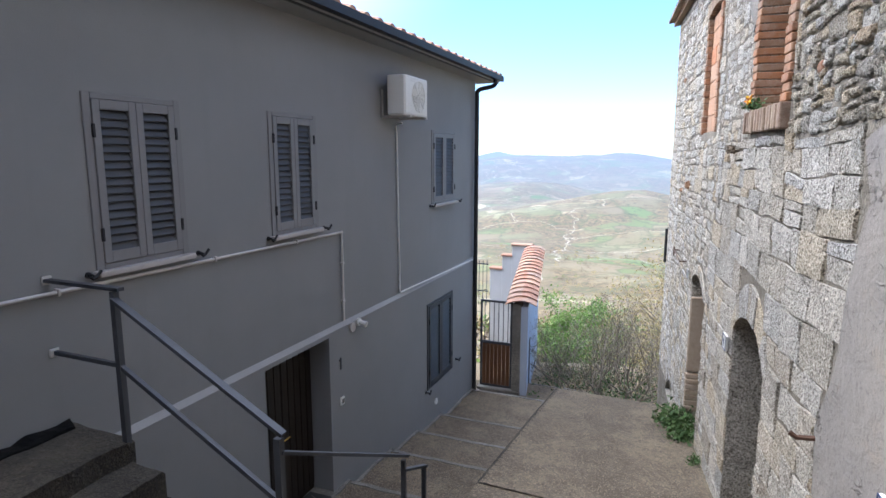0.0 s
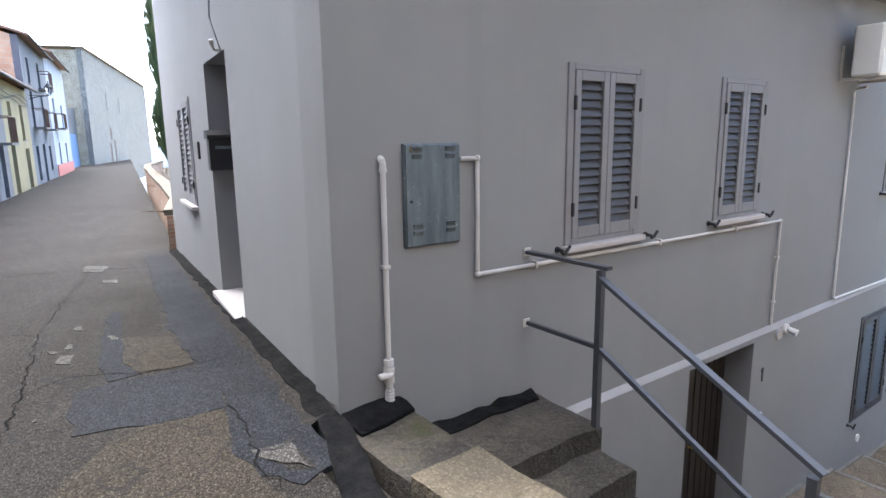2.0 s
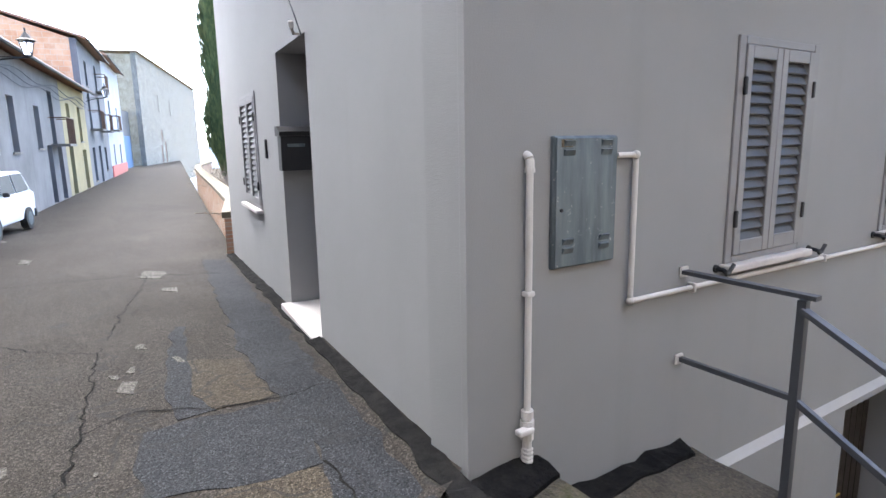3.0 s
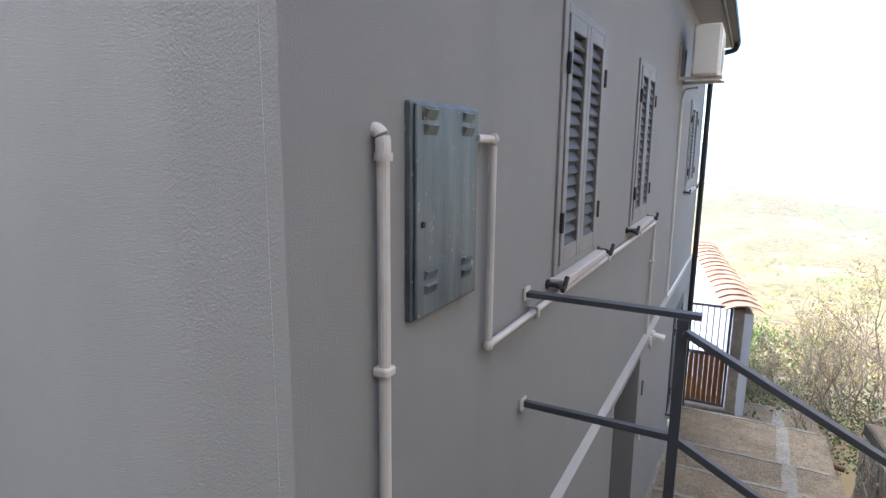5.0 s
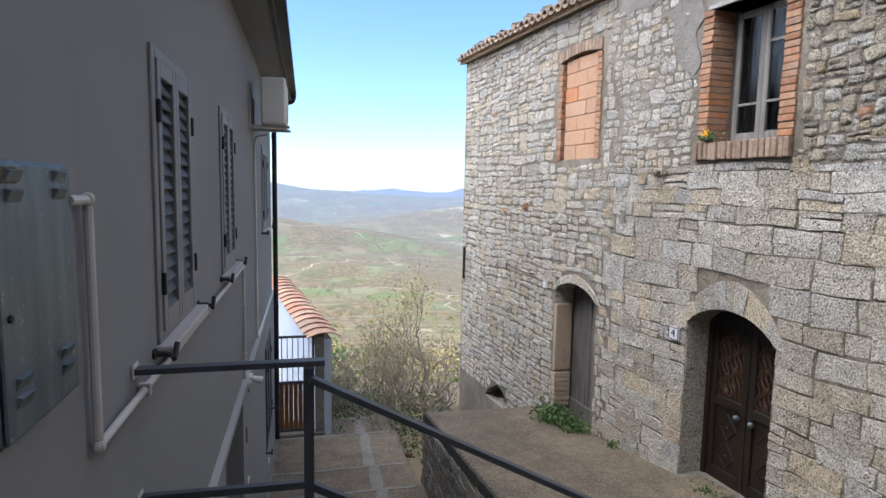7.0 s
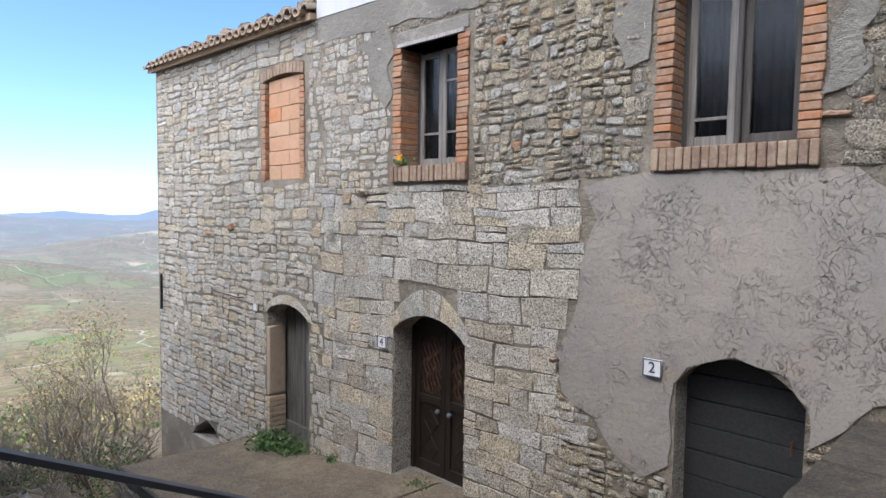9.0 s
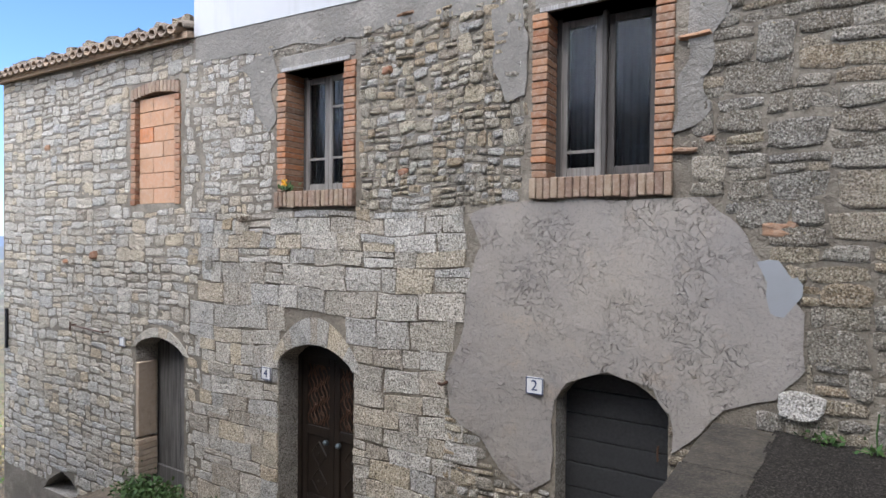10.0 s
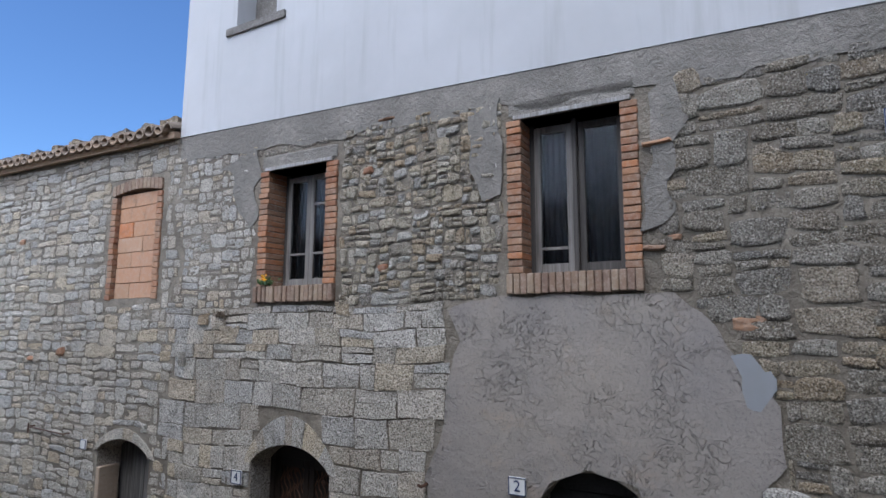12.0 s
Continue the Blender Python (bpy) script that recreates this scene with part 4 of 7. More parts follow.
# out of view: added to continue the row and shade the street
row_house("row_house", 8, -12, 8.4, "row_grey", "unseen grey rendered house across the street, raised to shade it", openings=((3, 4, 1.0, 2.4, "shut"), (9, 10, 0.0, 2.1, "door")))
row_house("row_house", -12.02, -30.8, 4.1, "row_grey", "weathered grey house with shuttered windows and a street lamp", openings=(
    (8.3, 9.1, 2.0, 3.4, "win"), (10.6, 11.4, 1.9, 3.5, "shut"), (13.9, 14.7, 2.0, 3.4, "shut"), (15.3, 16.1, 0.0, 2.1, "door"), (16.5, 17.3, 2.15, 4.1, "balc"), (17.2, 18.1, 0.0, 2.1, "door")))
row_house("row_house", -30.82, -37.5, 4.1, "row_yellow", "pale yellow two-storey house with a clay eave", openings=(
    (1.2, 2.0, 2.3, 3.9, "shut"), (4.2, 5.0, 2.3, 3.9, "shut"), (0.8, 1.8, 0.0, 2.1, "door"), (4.4, 5.6, 0.0, 1.9, "shut")))
row_house("row_house", -37.52, -47.1, 6.8, "row_blue", "tall bluish-grey house with iron balconies and a brick gable", 8, "brickgable", openings=(
    (1.6, 2.5, 3.0, 4.9, "balc"), (1.8, 2.6, 5.3, 6.6, "win"), (5.8, 6.7, 3.0, 4.9, "balc"), (5.8, 6.7, 5.3, 6.8, "balc"), (1.2, 2.2, 0.2, 2.0, "win"), (3.9, 4.9, 0.0, 2.1, "door"), (6.6, 7.6, 0.6, 2.0, "win")))
row_house("row_house", -47.12, -58.6, 7.3, "row_white", "white house with a red painted plinth", openings=(
    (2.0, 3.0, 3.2, 5.2, "balc"), (7.0, 8.0, 3.2, 5.0, "win"), (2.5, 3.4, 0.8, 2.2, "win"), (7.0, 8.0, 0.8, 2.2, "win")))
bm = B()
vbox(bm, 0, 11.5, 0, 0.06, -0.1, 0.75)
solo("plinth", bm, "red_plinth", "red painted plinth of the white house", "plinth", pose(-58.6, row_y(-58.6), road_z(-47), 0, 0, ROW_TURN), kind="structure")


def big_building():
    h = thing("stone_palazzo", pose(-71.4 - 43.1, 6.3 + 12.8, -0.62, 0, 0, math.degrees(math.atan2(-10.3, 34.6))), "large old grey stone building closing the street", "house", kind="structure")
    bm = B()
    pierced(bm, [(0, -3), (45, -3), (45, 11.6), (0, 11.4)], [rect(45 - b, 45 - a, c, d) for a, b, c, d in ((9, 10.1, 6.0, 8.0), (17, 18.1, 6.0, 8.0), (10, 10.9, 2.6, 4.0), (9.2, 10.2, 0.0, 2.2), (11.8, 12.8, 0.0, 2.6))], -0.5, 0)
    part("wall", bm, "row_stone", h)
    for x0, x1, z0, z1 in ((9, 10.1, 6, 8), (17, 18.1, 6, 8)):
        bm = B()
        vbox(bm, 45 - x1, 45 - x0, -0.12, -0.03, z0, z1)
        part("window", bm, "pale", h)
    for x0, x1, z0, z1 in ((10, 10.9, 2.6, 4), (9.2, 10.2, 0, 2.2), (11.8, 12.8, 0, 2.6)):
        bm = B()
        vbox(bm, 45 - x1, 45 - x0, -0.12, -0.03, z0, z1)
        part("window", bm, "rust", h)
    bm = B()
    # end wall carries sunlight in its warm colour, the long wall shade
    vbox(bm, 44.5, 45, -12, -0.5, -3, 11.4)
    part("end_wall", bm, "row_warm", h)
    bm = B()
    vbox(bm, 0, 45.3, -13, 0.25, 11.6, 11.72)
    part("roof", bm, "tile_old", h)
    bm = B()
    vbox(bm, 45.3, 54, -1.5, -1.2, -1, 5.6)
    part("annex_wall", bm, "row_grey", h)
    bm = B()
    vbox(bm, 46.2, 49.6, -1.19, -1.1, -0.1, 3.1)
    part("garage_door", bm, "garage", h, "blue garage door")


big_building()


def land_z(x, y):
    """Steep bank below the village, a broad valley, rolling hills beyond."""
    dx, dy = x, y - 8
    d = math.hypot(dx, dy)
    w = step(-0.35, 0.25, dy / max(d, 1))
    fall = -4.2 - 9 * step(4, 34, d) - 20 * step(25, 120, d) - 52 * step(60, 420, d) - 40 * step(300, 1100, d)
    hill = 60 * math.exp(-(((x + 60) / 260) ** 2 + ((y - 980) / 210) ** 2))
    hill += 70 * math.exp(-(((x - 420) / 330) ** 2 + ((y - 1500) / 260) ** 2))
    hill += 45 * math.exp(-(((x + 420) / 300) ** 2 + ((y - 1500) / 330) ** 2))
    hill += 95 * math.exp(-(((x - 250) / 700) ** 2 + ((y - 2500) / 380) ** 2))
    hill += 85 * math.exp(-(((x + 700) / 600) ** 2 + ((y - 2400) / 420) ** 2))
    rough = 16 * noise.fractal((x / 260, y / 260, 0), 1.0, 2.0, 4) * step(60, 500, d) + 0.5 * noise.noise((x / 5, y / 5, 0)) * step(5, 30, d)
    far = 48 * step(2300, 4300, d) + 120 * (0.12 + noise.fractal((x / 900, y / 900, 7), 0.9, 2.0, 5)) * step(1500, 3800, d)
    return (fall + hill + rough + far) * w + (1 - w) * -4.0


def fields(n):
    warp = n.add("ShaderNodeTexNoise")
    warp.inputs["Scale"].default_value, warp.inputs["Detail"].default_value = 0.006, 5
    n.link(n.pos, warp.inputs["Vector"])
    sc = n.add("ShaderNodeVectorMath", operation="SCALE")
    sc.inputs["Scale"].default_value = 160
    n.link(warp.outputs["Color"], sc.inputs[0])
    ad = n.add("ShaderNodeVectorMath", operation="ADD")
    n.link(n.pos, ad.inputs[0]), n.link(sc.outputs[0], ad.inputs[1])
    cells = n.voronoi(0.017, vec=ad.outputs[0])
    tint = n.add("ShaderNodeSeparateColor")
    n.link(cells.outputs["Color"], tint.inputs[0])
    c = n.ramp(tint.outputs[0], (0.0, (0.19, 0.14, 0.085)), (0.22, (0.24, 0.18, 0.11)), (0.36, (0.10, 0.16, 0.04)), (0.48, (0.20, 0.155, 0.095)), (0.62, (0.13, 0.16, 0.055)), (0.74, (0.28, 0.22, 0.14)), (0.84, (0.08, 0.15, 0.035)), (0.93, (0.50, 0.40, 0.27)), (1.0, (0.17, 0.14, 0.075)))
    c = n.mix(n.grey(n.noise(0.02, 6, 0.7), 0.40, 0.60), c, n.mix(0.45, c, (0.19, 0.165, 0.075)))
    rows = n.noise(1.0, 3, 0.5, n.scaled(0.35, 0.02, 0.02))
    c = n.mix(n.grey(rows, 0.5, 0.7), c, n.mix(0.25, c, (0.12, 0.12, 0.05)))
    wood = n.noise(0.011, 9, 0.68)
    speck = n.noise(0.22, 8, 0.8)
    c = n.mix(n.grey(wood, 0.45, 0.52), c, n.mix(n.grey(speck, 0.38, 0.62), (0.055, 0.040, 0.022), (0.26, 0.19, 0.09)))
    c = n.mix(n.grey(n.noise(0.06, 8, 0.78), 0.57, 0.62), c, (0.075, 0.08, 0.03))
    edge = n.voronoi(0.017, "DISTANCE_TO_EDGE", ad.outputs[0])
    c = n.mix(n.grey(edge.outputs["Distance"], 0.02, 0.05), n.mix(0.6, c, (0.10, 0.10, 0.04)), c)
    lane = n.voronoi(0.0048, "DISTANCE_TO_EDGE", ad.outputs[0])
    c = n.mix(n.mix(0.4, n.grey(lane.outputs["Distance"], 0.0015, 0.0028), (1.0, 1.0, 1.0)), (0.60, 0.55, 0.46), c)
    # aerial haze of the far backdrop, painted as blue emission growing with distance
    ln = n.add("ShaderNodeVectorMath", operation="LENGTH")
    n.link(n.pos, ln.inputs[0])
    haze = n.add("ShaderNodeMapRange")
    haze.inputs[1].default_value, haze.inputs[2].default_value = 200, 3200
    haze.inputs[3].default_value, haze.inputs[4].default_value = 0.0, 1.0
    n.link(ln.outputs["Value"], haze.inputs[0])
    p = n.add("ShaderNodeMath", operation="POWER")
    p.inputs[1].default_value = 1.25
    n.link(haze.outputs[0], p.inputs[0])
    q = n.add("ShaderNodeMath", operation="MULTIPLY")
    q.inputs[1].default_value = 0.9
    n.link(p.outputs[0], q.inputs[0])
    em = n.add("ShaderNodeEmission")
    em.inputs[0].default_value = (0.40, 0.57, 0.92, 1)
    em.inputs[1].default_value = HAZE_GLOW
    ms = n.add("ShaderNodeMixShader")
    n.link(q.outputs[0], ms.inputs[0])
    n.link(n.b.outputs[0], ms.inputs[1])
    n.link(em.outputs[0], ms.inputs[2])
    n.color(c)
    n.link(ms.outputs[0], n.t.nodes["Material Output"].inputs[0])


HAZE_GLOW = 0.95
MAT["land"] = material("haze_painted_valley", fields, 1.0)


def build_land():
    radii = [0.5]
    while radii[-1] < 4700:
        radii.append(radii[-1] * 1.045 + 0.2)
    verts, faces = [], []
    n = 260
    for r in radii:
        for k in range(n):
            a = math.tau * k / n
            x, y = r * math.sin(a), 8 + r * math.cos(a)
            verts.append((x, y, land_z(x, y)))
    for i in range(len(radii) - 1):
        for k in range(n):
            j = (k + 1) % n
            faces.append((i * n + k, (i + 1) * n + k, (i + 1) * n + j, i * n + j))
    me = bpy.data.meshes.new("ground")
    me.from_pydata(verts, [], faces)
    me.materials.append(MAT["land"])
    me.shade_smooth()
    tagged(new("ground", me), "wide valley of spring fields, woods and hills with painted haze", "land", kind="structure")


build_land()

# ---- stones of the stone house ----
PATCH = [(2.32, 1.64), (2.62, 1.61), (2.86, 1.53), (2.73, 1.28), (2.84, 0.95), (2.89, 0.58), (3.06, 0.12), (3.02, -0.22), (2.72, -0.38), (2.5, -0.62), (2.28, -0.75), (2.07, -0.6),
         (2.06, 0.06), (1.96, 0.20), (1.62, 0.335), (1.3, 0.24), (1.17, 0.07), (1.16, -0.2), (0.98, -0.02), (0.82, 0.18), (0.52, 0.28), (0.36, 0.52), (0.36, 0.88), (0.64, 1.24), (0.80, 1.5), (0.98, 1.64)]
BAND = 0.24   # height of the grey cement band under the white storey


def inside(poly, x, y):
    hit = False
    for (x0, y0), (x1, y1) in zip(poly, poly[1:] + poly[:1]):
        if (y0 > y) != (y1 > y) and x < (x1 - x0) * (y - y0) / (y1 - y0) + x0:
            hit = not hit
    return hit


def arch_block(name, wide, high):
    x0, x1, z0, sp, top = HOLES[name]
    return arch(x0 - wide, x1 + wide, z0 - 0.2, sp + high * 0.4, top + high, 12)


BLOCKERS = [PATCH, arch_block("sd3", 0.0, 0.0), arch_block("sd2", 0.015, 0.31), arch_block("sd1", 0.02, 0.14), rect(4.09, 5.27, 1.62, 3.28), rect(1.14, 2.32, 1.62, 3.34), rect(6.88, 8.06, 1.68, 3.32), cave]


def blocked(s, z):
    return z > tilt_top(s) - (BAND + 0.10 * noise.noise((s * 2.1, 0, 0)) if s < 6.66 else tilt_top(s) - 3.72 - 0.022 * (s - 6.7)) or any(inside(p, s, z) for p in BLOCKERS)


def courses(rng, s0, s1, z0, z1, high, wide, edge=None):
    """Fills a stretch of the front with courses of uneven stones; yields four corners each."""
    z = z0
    row = 0
    while z < z1:
        h = rng.uniform(*high)
        if z + h > z1 - 0.05:
            h = z1 - z
        fine = 0.02
        k = int((s1 - s0) / fine)
        free = [not (blocked(s0 + (i + 0.5) * fine, z + 0.02) or blocked(s0 + (i + 0.5) * fine, z + h / 2) or blocked(s0 + (i + 0.5) * fine, z + h - 0.02)) and (edge is None or edge(s0 + (i + 0.5) * fine, z + h / 2)) for i in range(k)]
        i = 0
        while i < k:
            if not free[i]:
                i += 1
                continue
            j = i
            while j < k and free[j]:
                j += 1
            a, b = s0 + i * fine, s0 + j * fine
            while b - a > 0.03:
                w = rng.uniform(*wide)
                if b - a - w < wide[0] * 0.6:
                    w = b - a
                if w > wide[1] * 1.5:
                    w *= 0.5
                if rng.random() < 0.12 and h > 0.13:
                    m = z + h * rng.uniform(0.4, 0.6)
                    yield (a, a + w, z, m), row
                    yield (a, a + w, m, z + h), row
                else:
                    yield (a, a + w, z, z + h), row
                a += w
            i = j
        z += h
        row += 1


def lay_stone(bm, box, rng, proud, gap, rough):
    """One stone: a cushion with a broken outline, its rim sunk in the mortar."""
    a, b, z0, z1 = box
    g = gap * rng.uniform(0.5, 1.2)
    a, b, z0, z1 = a + g, b - g, z0 + g, z1 - g
    w, h = b - a, z1 - z0
    if w < 0.015 or h < 0.015:
        return
    j = min(rough, w * 0.2, h * 0.2)
    cx = [[a + rng.uniform(-j, j), z0 + rng.uniform(-j, j)], [b + rng.uniform(-j, j), z0 + rng.uniform(-j, j)], [b + rng.uniform(-j, j), z1 + rng.uniform(-j, j)], [a + rng.uniform(-j, j), z1 + rng.uniform(-j, j)]]
    nx, nz = max(2, min(6, int(w / 0.06))), max(2, min(4, int(h / 0.06)))
    e = 0.006
    us = [0.0, min(0.2, e / w)] + [i / nx for i in range(1, nx)] + [1 - min(0.2, e / w), 1.0]
    vs = [0.0, min(0.2, e / h)] + [i / nz for i in range(1, nz)] + [1 - min(0.2, e / h), 1.0]
    d0 = proud * rng.uniform(0.5, 1.4)
    tx, tz = rng.uniform(-0.25, 0.25) * proud, rng.uniform(-0.25, 0.25) * proud
    off = rng.uniform(0, 90)
    rows = []
    for iu, u in enumerate(us):
        col = []
        for iv, v in enumerate(vs):
            s = (cx[0][0] * (1 - u) + cx[1][0] * u) * (1 - v) + (cx[3][0] * (1 - u) + cx[2][0] * u) * v
            z = (cx[0][1] * (1 - u) + cx[1][1] * u) * (1 - v) + (cx[3][1] * (1 - u) + cx[2][1] * u) * v
            rim = iu in (0, len(us) - 1) or iv in (0, len(vs) - 1)
            n = noise.noise((s * 14 + off, z * 14, off))
            if rim:
                s += 0.35 * j * noise.noise((s * 30, z * 30, off))
                z += 0.35 * j * noise.noise((z * 30, s * 30, off + 7))
                d = -0.012
            else:
                d = d0 + tx * (u - 0.5) * 2 + tz * (v - 0.5) * 2 + 0.012 * n * (0.5 + rough * 30)
            ws, wz = 0.035 * noise.noise((s * 1.3, z * 1.3, 2)) + 0.012 * noise.noise((s * 5, z * 5, 9)), 0.05 * noise.noise((s * 0.9, z * 0.9, 6)) + 0.014 * noise.noise((s * 4, z * 4, 4))
            col.append(bm.verts.new((s + ws, max(d, -0.012), z + wz)))
        rows.append(col)
    for r, q in zip(rows, rows[1:]):
        for k in range(len(r) - 1):
            bm.faces.new((r[k], r[k + 1], q[k + 1], q[k]))


def ashlar(rng, s0, s1, z0, z1, high, wide, edge=None):
    """Fills a stretch with random rubble: boxes cut again and again, trimmed to what is free."""
    def split(a, b, c, d):
        w, h = b - a, d - c
        hm, wm = rng.uniform(high[0] * 1.4, high[1] * 1.1), rng.uniform(wide[0] * 1.4, wide[1] * 1.1)
        if h > hm and (w <= wm or h / high[1] > w / wide[1] * rng.uniform(0.5, 1.2)):
            m = c + h * rng.uniform(0.36, 0.64)
            yield from split(a, b, c, m)
            yield from split(a, b, m, d)
        elif w > wm:
            m = a + w * rng.uniform(0.36, 0.64)
            yield from split(a, m, c, d)
            yield from split(m, b, c, d)
        else:
            yield a, b, c, d

    def shut(s, z):
        return blocked(s, z) or (edge is not None and not edge(s, z))

    for a, b, c, d in split(s0, s1, z0, z1):
        for k in range(5):
            m, n = (a + b) / 2, (c + d) / 2
            e = 0.012
            left, right = sum(shut(a + e, q) for q in (c + e, n, d - e)), sum(shut(b - e, q) for q in (c + e, n, d - e))
            low, up = sum(shut(q, c + e) for q in (a + e, m, b - e)), sum(shut(q, d - e) for q in (a + e, m, b - e))
            most = max(left, right, low, up)
            if most == 0:
                yield (a, b, c, d), 0
                break
            if left == most:
                a += (b - a) * 0.3
            elif right == most:
                b -= (b - a) * 0.3
            elif low == most:
                c += (d - c) * 0.3
            else:
                d -= (d - c) * 0.3


def lay_round(bm, box, rng, proud, gap, rough):
    """One rubble stone: a rounded, broken cushion that stands out of the mortar."""
    a, b, z0, z1 = box
    g = gap * rng.uniform(0.4, 1.4)
    w, h = b - a - 2 * g, z1 - z0 - 2 * g
    if w < 0.03 or h < 0.025:
        return
    cs, cz = (a + b) / 2, (z0 + z1) / 2
    p = rng.uniform(5.0, 16.0)
    sk = [rng.uniform(-1, 1) * min(rough, w * 0.16, h * 0.16) for i in range(8)]
    d0 = proud * rng.uniform(0.2, 1.7)
    tx, tz = rng.uniform(-0.4, 0.4) * proud, rng.uniform(-0.5, 0.3) * proud
    off = rng.uniform(0, 90)
    n = 14

    def spot(u, v, d):
        s = cs + u * w / 2 + (sk[0] * (1 - u) * (1 - v) + sk[1] * (1 + u) * (1 - v) + sk[2] * (1 + u) * (1 + v) + sk[3] * (1 - u) * (1 + v)) * 0.25
        z = cz + v * h / 2 + (sk[4] * (1 - u) * (1 - v) + sk[5] * (1 + u) * (1 - v) + sk[6] * (1 + u) * (1 + v) + sk[7] * (1 - u) * (1 + v)) * 0.25
        ws, wz = 0.035 * noise.noise((s * 1.3, z * 1.3, 2)) + 0.012 * noise.noise((s * 5, z * 5, 9)), 0.05 * noise.noise((s * 0.9, z * 0.9, 6)) + 0.014 * noise.noise((s * 4, z * 4, 4))
        return bm.verts.new((s + ws, d, z + wz))
    rings = []
    for inset, level in ((0.0, -0.3), (0.005, 0.55), (0.018, 0.95), (0.045, 1.0)):
        ku, kv = max(0.4, 1 - 2 * inset / w), max(0.4, 1 - 2 * inset / h)
        ring = []
        for k in range(n):
            t = math.tau * (k + 0.5) / n
            c, q = math.cos(t), math.sin(t)
            r = (abs(c) ** p + abs(q) ** p) ** (-1 / p)
            wob = 1 + (0.13 * noise.noise((c * 1.5 + off, q * 1.5, off)) + 0.08 * noise.noise((c * 4, q * 4 + off, 3)) - 0.03)
            u, v = c * r * ku * wob, q * r * kv * wob
            d = -0.012 if level < 0 else max(-0.004, (d0 + tx * u + tz * v) * level + (0.006 + 0.25 * proud) * noise.noise((u * w * 9 + off, v * h * 9, off)) * level)
            ring.append(spot(u, v, d))
        rings.append(ring)
    for r0, r1 in zip(rings, rings[1:]):
        for k in range(n):
            j = (k + 1) % n
            bm.faces.new((r0[k], r0[j], r1[j], r1[k]))
    mid = spot(0, 0, max(0.0, d0 + 0.2 * proud * noise.noise((off, 1, 1))))
    for k in range(n):
        bm.faces.new((rings[-1][k], rings[-1][(k + 1) % n], mid))


def west(s, z):
    return s > 6.62 + 0.12 * math.sin(z * 5)


REGIONS = [
    # stretch, stone heights, lengths, proud, gap, rough, material, as single parts, limit, rubble
    ((6.5, 11.74, -2.5, 3.86), (0.10, 0.22), (0.16, 0.50), 0.010, 0.0028, 0.020, "stone_i", False, west, True),
    ((2.72, 6.78, -1.85, 1.60), (0.15, 0.27), (0.18, 0.52), 0.013, 0.0035, 0.014, "stone_p", True, lambda s, z: not west(s, z) and (z < 1.1 or s > 2.9), False),
    ((5.25, 6.78, 1.60, 3.60), (0.08, 0.20), (0.12, 0.36), 0.006, 0.004, 0.03, "stone_i", False, lambda s, z: not west(s, z), True),
    ((4.0, 5.4, 3.28, 3.60), (0.08, 0.12), (0.1, 0.3), 0.008, 0.007, 0.02, "greyr_i", False, None, True),
    ((2.30, 4.12, 1.60, 3.60), (0.05, 0.19), (0.06, 0.25), 0.018, 0.0015, 0.05, "rubble_i", False, None, True),
    ((-0.9, 1.16, 0.06, 3.50), (0.08, 0.28), (0.14, 0.58), 0.014, 0.002, 0.05, "greyr_p", True, None, True),
    ((-2.6, -0.9, 0.06, 3.50), (0.08, 0.28), (0.14, 0.58), 0.014, 0.002, 0.05, "greyr_i", False, None, True),
    ((2.02, 3.1, -1.4, 0.1), (0.06, 0.15), (0.10, 0.34), 0.022, 0.006, 0.03, "rubble_i", False, None, True),
    ((0.2, 1.2, -1.2, 0.06), (0.07, 0.15), (0.10, 0.34), 0.022, 0.006, 0.03, "greyr_i", False, None, True),
    ((1.1, 2.4, 3.32, 3.52), (0.07, 0.1), (0.12, 0.3), 0.014, 0.007, 0.02, "greyr_i", False, None, True),
]


def voussoirs(name, wide, count, mat):
    x0, x1, z0, sp, top = HOLES[name]
    line = arch(x0, x1, z0, sp, top, 24)[2:]
    out = arch(x0 - 0.10, x1 + 0.10, z0, sp - 0.02, top + wide, 24)[2:]
    made = []
    rng = random.Random(5)
    cuts = [int(round(i * (len(line) - 1) / count)) for i in range(count + 1)]
    for a, b in zip(cuts, cuts[1:]):
        bm = B()
        poly = line[a:b + 1] + out[a:b + 1][::-1]
        cx, cz = sum(p[0] for p in poly) / len(poly), sum(p[1] for p in poly) / len(poly)
        poly = [(cx + (x - cx) * 0.965, cz + (z - cz) * 0.965) for x, z in poly]
        d = 0.016 + rng.uniform(-0.004, 0.006)
        prism(bm, poly, -0.10, d)
        made.append(sh("voussoir", bm, mat))
    return made


